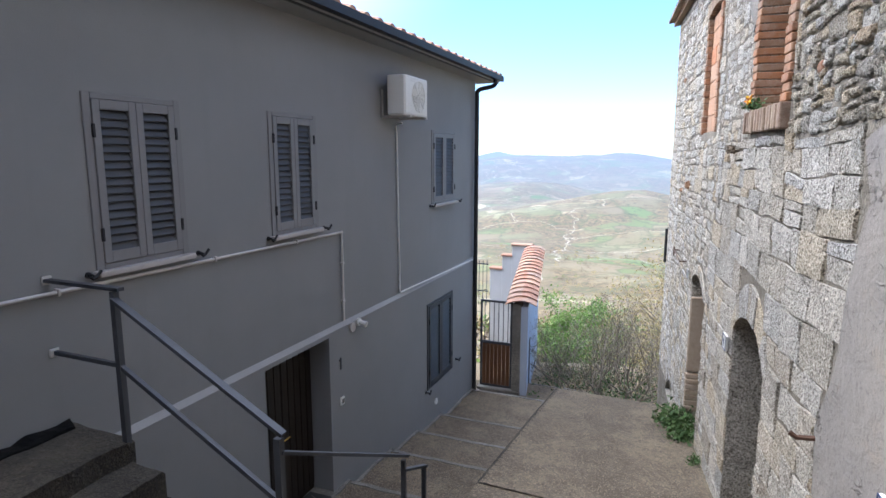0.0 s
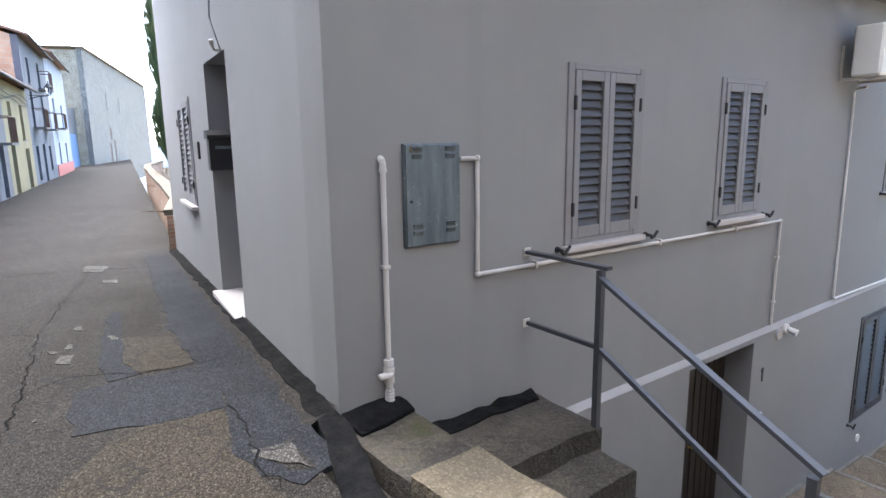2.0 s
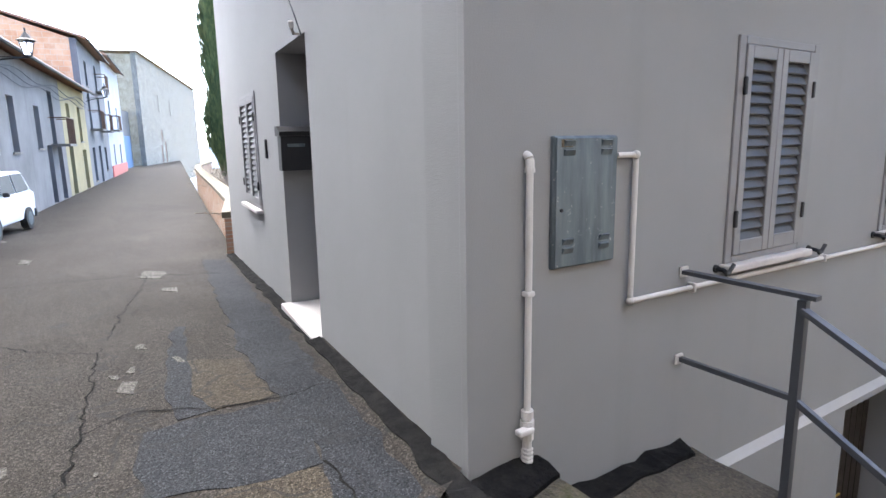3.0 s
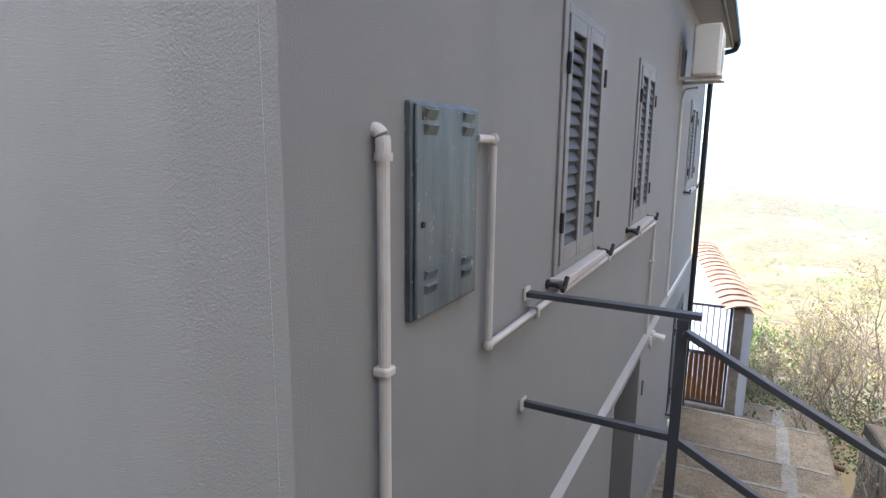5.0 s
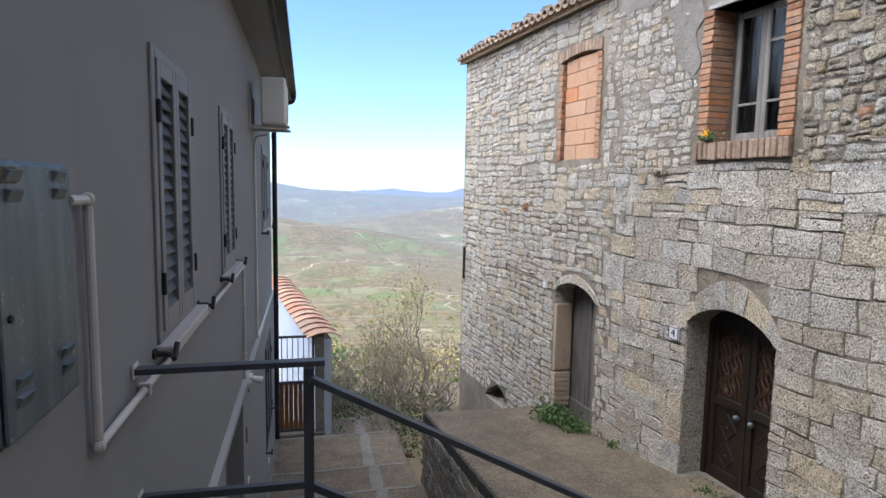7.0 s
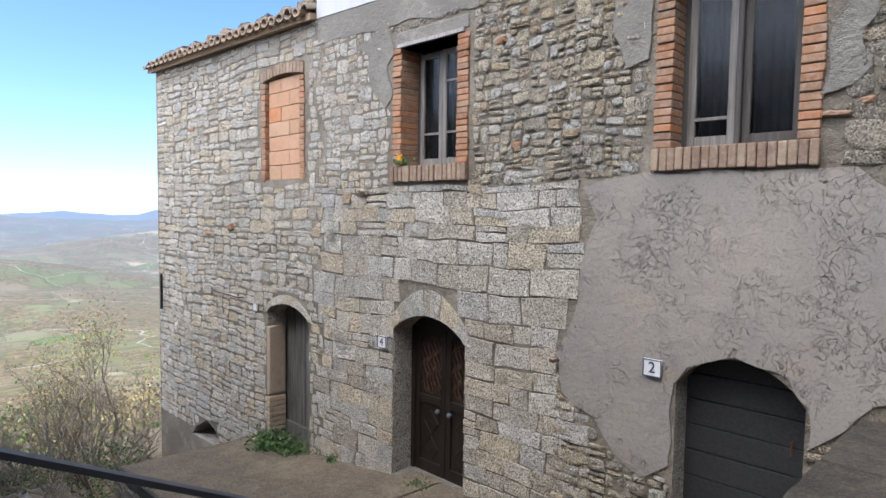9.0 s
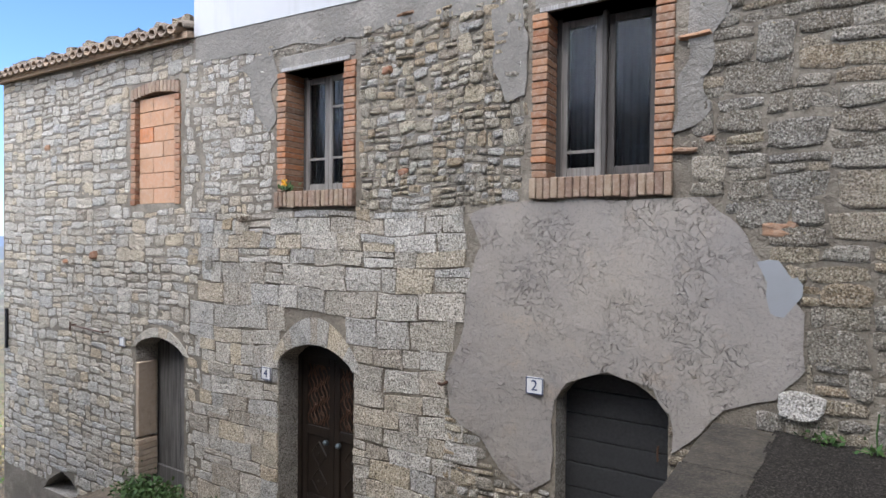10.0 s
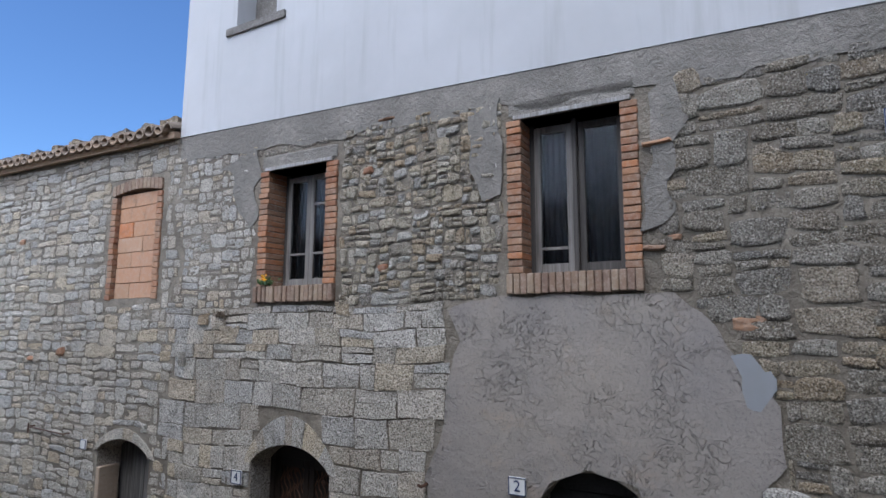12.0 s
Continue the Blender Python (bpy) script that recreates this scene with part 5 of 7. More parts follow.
def build_front():
    rng = random.Random(11)
    for (s0, s1, z0, z1), high, wide, proud, gap, rough, mat, single, edge, rubble in REGIONS:
        fill, lay = (ashlar, lay_round) if rubble else (courses, lay_stone)
        if single:
            for box, row in fill(rng, s0, s1, z0, z1, high, wide, edge):
                bm = B()
                lay(bm, box, rng, proud, gap, rough)
                if len(bm.faces):
                    part("stone", bm, mat, wall_stone)
                else:
                    bm.free()
        else:
            bm = B()
            for box, row in fill(rng, s0, s1, z0, z1, high, wide, edge):
                lay(bm, box, rng, proud, gap, rough)
            part("stones", bm, mat, wall_stone, kind="stuff")
    # render patch, cement band
    bm = B()
    pierced(bm, ragged(PATCH, 0.035, 2), [], -0.01, 0.02)
    sh("render_patch", bm, "patch", label="smooth brown-grey render patch")
    bm = B()
    lo = [(s, tilt_top(s) - BAND - 0.08 + 0.13 * noise.noise((s * 2.3, 4, 0)) + 0.05 * noise.noise((s * 9, 4, 0))) for s in [-2.6 + 0.11 * i for i in range(85)]]
    pierced(bm, lo + [(6.64, tilt_top(6.64) - 0.003), (-2.6, tilt_top(-2.6) - 0.003)], [], -0.01, 0.012)
    sh("cement_band", bm, "cement", label="rough grey cement band")
    for lo_, hi_ in ((5.30, 5.9),):
        bm = B()
        pierced(bm, ragged([(5.28, 2.7), (5.38, 2.5), (5.55, 2.7), (5.62, 3.0), (5.85, 3.25), (5.5, 3.40), (5.28, 3.36)], 0.12, 8), [], -0.01, 0.011)
        sh("cement_smear", bm, "cement", label="grey cement smear on the stones")
    bm = B()
    pierced(bm, ragged([(0.92, 2.2), (1.13, 2.1), (1.13, 3.2), (0.95, 3.3), (0.86, 2.9), (0.98, 2.6)], 0.12, 4), [], -0.01, 0.024)
    sh("cement_smear", bm, "cement", label="grey cement smear on the stones")
    bm = B()
    pierced(bm, ragged([(2.33, 2.5), (2.5, 2.45), (2.62, 2.9), (2.66, 3.3), (2.33, 3.35)], 0.06, 6), [], -0.01, 0.026)
    sh("cement_smear", bm, "cement", label="grey cement smear on the stones")
    voussoirs("sd2", 0.29, 9, "stone_p")
    voussoirs("sd1", 0.13, 6, "stone_p")
    bm = B()
    pierced(bm, ragged([(0.46, 0.90), (0.53, 0.88), (0.55, 1.02), (0.60, 1.12), (0.51, 1.16), (0.46, 1.08), (0.41, 1.10), (0.43, 1.0)], 0.14, 3), [], -0.01, 0.0235)
    sh("paint_smear", bm, "smear", label="pale bluish paint smear")
    # odd bricks and dark beam sockets among the stones
    for s, z, w, h in ((0.40, 1.34, 0.24, 0.12), (3.42, 3.38, 0.22, 0.05), (0.95, 2.75, 0.22, 0.05), (1.0, 1.95, 0.2, 0.06), (3.66, 2.90, 0.15, 0.08), (3.50, 1.92, 0.13, 0.09), (8.85, 1.00, 0.16, 0.11), (10.2, 2.6, 0.14, 0.10), (0.9, 2.02, 0.12, 0.07), (9.6, 0.9, 0.14, 0.1)):
        bm = B()
        lay_round(bm, (s, s + w, z, z + h), rng, 0.036, 0.003, 0.02)
        sh("odd_brick", bm, "brick")
    for s, z, w, h in ((0.26, 0.17, 0.28, 0.21),):
        bm = B()
        lay_round(bm, (s, s + w, z, z + h), rng, 0.040, 0.003, 0.03)
        sh("pale_stone", bm, "stone_p")
    for s, z, w, h in ((5.45, 1.28, 0.30, 0.13), (5.95, 1.42, 0.16, 0.12), (3.95, 1.50, 0.18, 0.14), (6.3, 0.95, 0.12, 0.16)):
        bm = B()
        lay_stone(bm, (s, s + w, z, z + h), rng, 0.024, 0.003, 0.016)
        sh("ochre_stone", bm, "rubble_p")


build_front()


def jamb_window(name, brick0, brick1, z0, z1, o0, o1, label):
    """An old window with brick jambs, an edge-laid brick sill and a lintel."""
    w = thing(name, STONE, label, "window", kind="structure")
    rng = random.Random(int(z1 * 100 + o0 * 10))
    zs = z0 + 0.17
    n = int(round((z1 - zs) / 0.06))
    h = (z1 - zs) / n
    for s0, s1 in ((brick0, o0), (o1, brick1)):
        for i in range(n):
            bm = B()
            d = 0.024 + rng.uniform(-0.008, 0.008)
            k = rng.uniform(0, 0.012)
            a, b = (s0 + k, s1 + 0.007) if s0 == brick0 else (s0 - 0.007, s1 - k)
            vbox(bm, a, b, -0.34, d, zs + i * h + 0.004, zs + (i + 1) * h - 0.004, 0.006)
            part("brick", bm, "brick", w)
    m = int(round((brick1 - brick0) / 0.062))
    for i in range(m):
        a = brick0 + (brick1 - brick0) * i / m
        bm = B()
        vbox(bm, a + 0.003, a + (brick1 - brick0) / m - 0.003, -0.27, 0.055 + rng.uniform(-0.008, 0.008), z0 + rng.uniform(-0.006, 0.006), zs - 0.004, 0.007)
        part("brick", bm, "brick_dull", w)
    bm = B()
    vbox(bm, brick0 + 0.02, brick1 - 0.02, -0.3, 0.012, z1 + 0.04, z1 + 0.17, 0.01)
    part("lintel", bm, "cement", w, "rough cement lintel")
    bm = B()
    vbox(bm, o0 - 0.08, o1 + 0.06, -0.3, 0.035, z1, z1 + 0.038, 0.004)
    part("lintel_board", bm, "pale_wood", w, "pale timber board under the lintel")
    return w


def sash(w, s0, s1, z0, z1, y, bars, mat, dark, glass_at=()):
    """A timber leaf: stiles, rails and panes."""
    t = 0.055
    bm = B()
    vbox(bm, s0, s0 + t, y - 0.04, y, z0, z1, 0.004)
    vbox(bm, s1 - t, s1, y - 0.04, y, z0, z1, 0.004)
    vbox(bm, s0 + t, s1 - t, y - 0.04, y - 0.002, z0, z0 + 0.09, 0.004)
    vbox(bm, s0 + t, s1 - t, y - 0.04, y - 0.002, z1 - 0.06, z1, 0.004)
    for b in bars:
        vbox(bm, s0 + t, s1 - t, y - 0.035, y - 0.004, b - 0.012, b + 0.012)
    leaf = part("sash", bm, mat, w, "weathered timber sash")
    edges = [z0 + 0.09] + list(bars) + [z1 - 0.06]
    for a, b in zip(edges, edges[1:]):
        bm = B()
        vbox(bm, s0 + t, s1 - t, y - 0.024, y - 0.018, a, b)
        part("pane", bm, "glass", leaf).visible_shadow = False
    # rippled sheet, coloured near-black in place of the room's darkness
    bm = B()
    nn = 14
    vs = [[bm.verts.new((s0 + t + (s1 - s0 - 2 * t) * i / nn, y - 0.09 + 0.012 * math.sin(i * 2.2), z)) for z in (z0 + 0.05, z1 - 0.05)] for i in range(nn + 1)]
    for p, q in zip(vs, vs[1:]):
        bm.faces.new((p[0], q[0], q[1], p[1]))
    part("curtain", bm, dark, leaf, "dark sheet in place of the unlit room behind the glass")
    return leaf


w1 = jamb_window("window_6", 4.13, 5.23, 1.65, 3.09, 4.28, 5.10, "old brick-framed window with one peeling sash")
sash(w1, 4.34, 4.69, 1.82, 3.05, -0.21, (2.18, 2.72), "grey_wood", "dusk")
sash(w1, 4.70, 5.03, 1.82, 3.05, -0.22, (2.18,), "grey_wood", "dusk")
bm = B()
vbox(bm, 4.28, 4.34, -0.33, -0.24, 1.82, 3.09, 0.005)
vbox(bm, 5.03, 5.09, -0.33, -0.24, 1.82, 3.09, 0.005)
part("window_frame", bm, "old_wood", w1, "darkened timber window frame")
w2 = jamb_window("window_7", 1.18, 2.28, 1.66, 3.15, 1.31, 2.15, "old brick-framed double window with dusty glass")
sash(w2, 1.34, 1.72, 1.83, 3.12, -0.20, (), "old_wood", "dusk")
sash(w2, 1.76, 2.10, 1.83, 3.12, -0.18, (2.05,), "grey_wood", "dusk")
bm = B()
vbox(bm, 1.31, 1.34, -0.32, -0.19, 1.8, 3.15)
vbox(bm, 1.72, 1.76, -0.26, -0.16, 1.8, 3.15, 0.006)
vbox(bm, 2.10, 2.15, -0.32, -0.19, 1.8, 3.15)
part("window_frame", bm, "old_wood", w2, "darkened timber window frame")

# the walled-up window
bwn = thing("window_8", STONE, "walled-up window filled with orange hollow blocks", "window", kind="structure")
rng = random.Random(3)
for s0, s1 in ((6.93, 7.06), (7.89, 8.01)):
    for i in range(18):
        bm = B()
        z = 1.73 + 0.076 * i
        vbox(bm, s0 + rng.uniform(0, 0.015), s1 - rng.uniform(0, 0.015), -0.2, 0.020 + rng.uniform(-0.006, 0.004), z + 0.004, z + 0.072, 0.005)
        part("brick", bm, "brick", bwn)
for i in range(13):
    bm = B()
    a = 6.95 + 1.05 * i / 13
    up = 0.06 * math.sin(math.pi * (i + 0.5) / 13)
    vbox(bm, a + 0.004, a + 1.05 / 13 - 0.004, -0.2, 0.026, 3.11 + up, 3.25 + up, 0.005)
    part("brick", bm, "brick_dull", bwn)
z = 1.75
for r in range(7):
    h = 0.2
    cuts = [7.06, 7.06 + 0.83 * (0.36 if r % 2 else 0.62), 7.89]
    for a, b in zip(cuts, cuts[1:]):
        bm = B()
        vbox(bm, a + 0.004, b - 0.004, -0.16, -0.035 + rng.uniform(-0.004, 0.004), z + 0.004, min(z + h, 3.13) - 0.004, 0.005)
        part("block", bm, "block", bwn)
    z += h


# doors of the stone house
def plank_door(name, hole, y, mat, label, across=False, n=5):
    s0, s1, z0, sp, top = HOLES[hole]
    d = thing(name, STONE, label, "door", kind="structure")
    rng = random.Random(n)
    for i in range(n):
        bm = B()
        if across:
            a, b = z0 + (top - z0) * i / n, z0 + (top - z0) * (i + 1) / n
            vbox(bm, s0 - 0.05, s1 + 0.05, y - 0.05, y + rng.uniform(-0.006, 0.006), a + 0.004, b - 0.004, 0.006)
        else:
            a, b = s0 + (s1 - s0) * i / n, s0 + (s1 - s0) * (i + 1) / n
            vbox(bm, a + 0.003, b - 0.003, y - 0.05, y + rng.uniform(-0.006, 0.006), z0, top + 0.02, 0.006)
        part("plank", bm, mat, d)
    return d


d3 = plank_door("door_4", "sd3", -0.24, "black_wood", "blackened plank cellar door in an arched opening", True, 7)
bm = B()
tube(bm, [(1.3, -0.235, -0.35), (1.3, -0.20, -0.35), (1.3, -0.20, -0.25), (1.3, -0.235, -0.25)], 0.008, 6)
part("door_handle", bm, "rust", d3, "rusty iron pull")
d1 = plank_door("door_3", "sd1", -0.30, "silver_wood", "weathered grey plank door in a stone arch", False, 4)
bm = B()
vbox(bm, 6.95, 7.85, -0.30, -0.26, -2.0, -1.78, 0.006)
part("rail", bm, "silver_wood", d1)
bm = B()
tube(bm, [(7.05, -0.28, -0.85), (7.05, -0.24, -0.85), (7.05, -0.24, -0.95)], 0.009, 6)
part("door_handle", bm, "rust", d1, "rusty latch")

d2 = thing("door_2", STONE, "dark brown double door with carved grilles and knobs", "door", kind="structure")
s0, s1, z0, sp, top = HOLES["sd2"]
mid = (s0 + s1) / 2
bm = B()
vbox(bm, s0 - 0.04, s0 + 0.05, -0.36, -0.28, z0, top, 0.006)
vbox(bm, s1 - 0.05, s1 + 0.04, -0.36, -0.28, z0, top, 0.006)
vbox(bm, s0 + 0.05, s1 - 0.05, -0.36, -0.29, 0.02, 0.12, 0.006)
part("door_frame", bm, "door", d2)
for a, b in ((s0 + 0.052, mid - 0.004), (mid + 0.004, s1 - 0.052)):
    bm = B()
    vbox(bm, a, b, -0.36, -0.325, z0 + 0.02, 0.02)
    for x0, x1, q0, q1 in ((a, a + 0.07, z0 + 0.02, 0.02), (b - 0.07, b, z0 + 0.02, 0.02), (a + 0.07, b - 0.07, -0.86, -0.76), (a + 0.07, b - 0.07, -0.07, 0.02), (a + 0.07, b - 0.07, z0 + 0.02, z0 + 0.15)):
        vbox(bm, x0, x1, -0.33, -0.30, q0, q1, 0.006)
    leaf = part("door_leaf", bm, "door", d2, "dark brown panelled leaf")
    c = (a + b) / 2
    for zc in (-1.07, -1.37):
        bm = B()
        for k in range(4):
            p = [(c + 0.11 * math.cos(k * math.pi / 2), zc + 0.14 * math.sin(k * math.pi / 2)), (c + 0.11 * math.cos((k + 1) * math.pi / 2), zc + 0.14 * math.sin((k + 1) * math.pi / 2))]
            tube(bm, [(p[0][0], -0.322, p[0][1]), (p[1][0], -0.322, p[1][1])], 0.009, 5)
        bmesh.ops.create_uvsphere(bm, u_segments=8, v_segments=5, radius=0.014, matrix=Matrix.Translation((c, -0.318, zc)))
        part("diamond", bm, "door", leaf, "raised diamond moulding")
    bm = B()
    for k in range(7):
        u = a + 0.09 + (b - a - 0.18) * k / 6
        pts = [(u + 0.028 * math.sin(t * 1.6 + k), -0.318, -0.74 + 0.66 * t / 12) for t in range(13)]
        tube(bm, pts, 0.007, 5)
    for k in range(8):
        zc = -0.70 + 0.085 * k
        r = 0.03
        pts = [(c + (-1) ** k * 0.05 + r * (1 - t / 16) * math.cos(t * 0.6), -0.314, zc + r * (1 - t / 16) * math.sin(t * 0.6)) for t in range(15)]
        tube(bm, pts, 0.006, 5)
    part("grille", bm, "rust", leaf, "scrolled iron grille")
    bm = B()
    bmesh.ops.create_uvsphere(bm, u_segments=14, v_segments=10, radius=0.032, matrix=Matrix.Translation((mid + (0.09 if a > mid else -0.09), -0.265, -0.90)))
    tube(bm, [(mid + (0.09 if a > mid else -0.09), -0.3, -0.90), (mid + (0.09 if a > mid else -0.09), -0.27, -0.90)], 0.013, 8)
    part("door_knob", bm, "steel", leaf, "round steel knob", True)
bm = B()
vbox(bm, s0 - 0.02, s1 + 0.02, -0.4, 0.03, z0 - 0.1, z0 + 0.02, 0.01)
part("threshold", bm, "pale", d2, "pale stone threshold")
# brick and block jamb of the plank door
bm = B()
vbox(bm, 7.83, 7.9, -0.26, 0.010, -1.35, -0.35, 0.012)
sh("jamb_block", bm, "jamb", label="pale terracotta jamb block")
for i in range(7):
    bm = B()
    vbox(bm, 7.82, 7.9 + 0.02 * (i % 2), -0.26, 0.012, -1.90 + 0.075 * i, -1.835 + 0.075 * i, 0.008)
    sh("jamb_brick", bm, "jamb")

# eave tiles of the lower roof
def eave_z(s):
    return 3.80 + 0.022 * (s - 6.7)


for i in range(27):
    bm = B()
    s = 6.74 + 0.19 * i
    dz = 0.045 * noise.noise((i * 1.7, 0, 0)) + 0.03 * noise.noise((i * 0.4, 3, 0))
    for r, lift, y0 in ((0.085, 0.0, 0.16 + 0.07 * noise.noise((i, 3, 0))),):
        n = 7
        rings = []
        for y, z, rr in ((y0, eave_z(s) + 0.02 + dz, 0.085), (y0 - 0.38, eave_z(s) + 0.115 + dz, 0.075)):
            rings.append([bm.verts.new((s + rr * math.cos(math.pi * k / n), y, z + 0.085 * math.sin(math.pi * k / n))) for k in range(n + 1)])
            rings.append([bm.verts.new((s + rr * 0.8 * math.cos(math.pi * k / n), y, z - 0.012 + 0.075 * math.sin(math.pi * k / n))) for k in range(n + 1)])
        for p, q in ((0, 2), (1, 3), (0, 1), (2, 3)):
            for k in range(n):
                bm.faces.new((rings[p][k], rings[p][k + 1], rings[q][k + 1], rings[q][k]))
    sh("roof_tile", bm, "tile_old")
for i in range(27):
    bm = B()
    s = 6.84 + 0.19 * i
    rings = []
    for y, z in ((0.20 + 0.04 * noise.noise((i, 8, 0)), eave_z(s) + 0.005), (-0.2, eave_z(s) + 0.09)):
        rings.append([bm.verts.new((s + 0.085 * math.cos(math.pi * k / 6), y, z - 0.06 * math.sin(math.pi * k / 6))) for k in range(7)])
        rings.append([bm.verts.new((s + 0.085 * math.cos(math.pi * k / 6), y, z + 0.014 - 0.05 * math.sin(math.pi * k / 6))) for k in range(7)])
    for p, q in ((0, 2), (1, 3), (0, 1)):
        for k in range(6):
            bm.faces.new((rings[p][k], rings[p][k + 1], rings[q][k + 1], rings[q][k]))
    sh("roof_tile", bm, "tile_old")
for i in range(9):
    bm = B()
    s = 6.8 + 0.55 * i + 0.2 * noise.noise((i, 0, 5))
    slab(bm, ragged([(s, -0.28), (s + 0.3, -0.28), (s + 0.3, -0.02), (s, -0.02)], 0.09, i), eave_z(s) + 0.13, lambda x, y: eave_z(s) + 0.24 + 0.06 * noise.noise((x * 5, y * 5, i)))
    bmesh.ops.triangulate(bm, faces=bm.faces)
    sh("roof_stone", bm, "greyr_p", label="stone weighing down the roof tiles")


# number plates, plaque, small iron
def plate(name, s, z, w, h, text, label, y=0.03, mat="plastic"):
    p = thing(name, STONE @ pose(s, y, z, 0, 0, 0), label, "sign")
    bm = B()
    vbox(bm, -w / 2, w / 2, -0.02, 0.0, -h / 2, h / 2, 0.004)
    part("plate", bm, mat, p)
    bm = B()
    t = 0.007
    for x0, x1, z0, z1 in ((-w / 2, w / 2, h / 2 - t, h / 2), (-w / 2, w / 2, -h / 2, -h / 2 + t), (-w / 2, -w / 2 + t, -h / 2 + t, h / 2 - t), (w / 2 - t, w / 2, -h / 2 + t, h / 2 - t)):
        vbox(bm, x0, x1, 0.001, 0.004, z0, z1)
    part("border", bm, "print", p)
    if text:
        cu = bpy.data.curves.new("number", "FONT")
        cu.body, cu.size, cu.align_x, cu.align_y, cu.extrude = text, h * 0.9, "CENTER", "CENTER", 0.001
        tmp = new("number", cu)
        me = tmp.to_mesh().copy()
        scene.collection.objects.unlink(tmp)
        bpy.data.objects.remove(tmp)
        me.materials.append(MAT["print"])
        num = new("number", me)
        num.parent = p
        num.matrix_basis = pose(0, 0.004, 0, 90, 0, 180)
    return p


plate("house_number", 2.21, 0.15, 0.145, 0.135, "2", "white tile house number on the render patch", 0.045)
plate("house_number", 5.35, -0.16, 0.145, 0.135, "4", "white tile house number beside the double door", 0.045)
plate("house_number", 8.17, -0.1, 0.12, 0.12, "", "small worn white tile on the stones", 0.04)
pl = plate("street_plaque", -0.50, 2.63, 0.36, 0.27, "", "white marble street plaque on the rubble wall", 0.06, "sill")
for zc, xs in ((0.055, (0.085, 0.045, 0.015, -0.06, -0.095)), (-0.045, (0.08, 0.05, -0.015, -0.05, -0.08, -0.11, -0.14))):
    for x in xs:
        bm = B()
        vbox(bm, x - 0.007, x + 0.007, 0.001, 0.003, zc - 0.024, zc + 0.024)
        part("worn_letter", bm, "iron", pl)
bm = B()
tube(bm, [(3.05, 0.0, 0.06), (3.06, 0.10, 0.05), (3.07, 0.13, 0.07)], 0.014, 7)
solo("iron_peg", bm, "rust", "rusty iron peg stuck in the stones", "peg", STONE)
bm = B()
tube(bm, [(8.55, 0.0, 0.0), (8.55, 0.10, 0.0), (9.4, 0.10, 0.03), (9.4, 0.0, 0.03)], 0.010, 6)
tube(bm, [(9.4, 0.1, -0.06), (9.4, 0.1, 0.08)], 0.010, 6)
solo("iron_bar", bm, "rust", "thin rusty hanging bar on the stone wall", "bar", STONE)
bm = B()
tube(bm, [(11.6, 0.03, -0.55), (11.6, 0.03, 0.1)], 0.025, 6)
solo("iron_tie", bm, "black", "black iron wall tie near the corner", "tie", STONE)

# rubble face of the terrace's retaining wall
rng = random.Random(77)
FACE = pose(-1.547, 0, 0, 0, 0, 90)
bm = B()
z = -4.0
while z < -1.6:
    h = rng.uniform(0.10, 0.2)
    y = 4.58
    while y < 8.42:
        w = min(rng.uniform(0.14, 0.42), 8.44 - y)
        top = min(z + h, terrace_z(-1.5, y + w) - 0.12)
        if top - z > 0.05 and w > 0.05:
            lay_stone(bm, (y, y + w, z, top), rng, 0.03, 0.005, 0.02)
        y += w
    z += h
ob = part("stones", bm, "greyr_i", retaining, kind="stuff")
ob.matrix_basis = FACE

# ---- fittings of the grey house ----


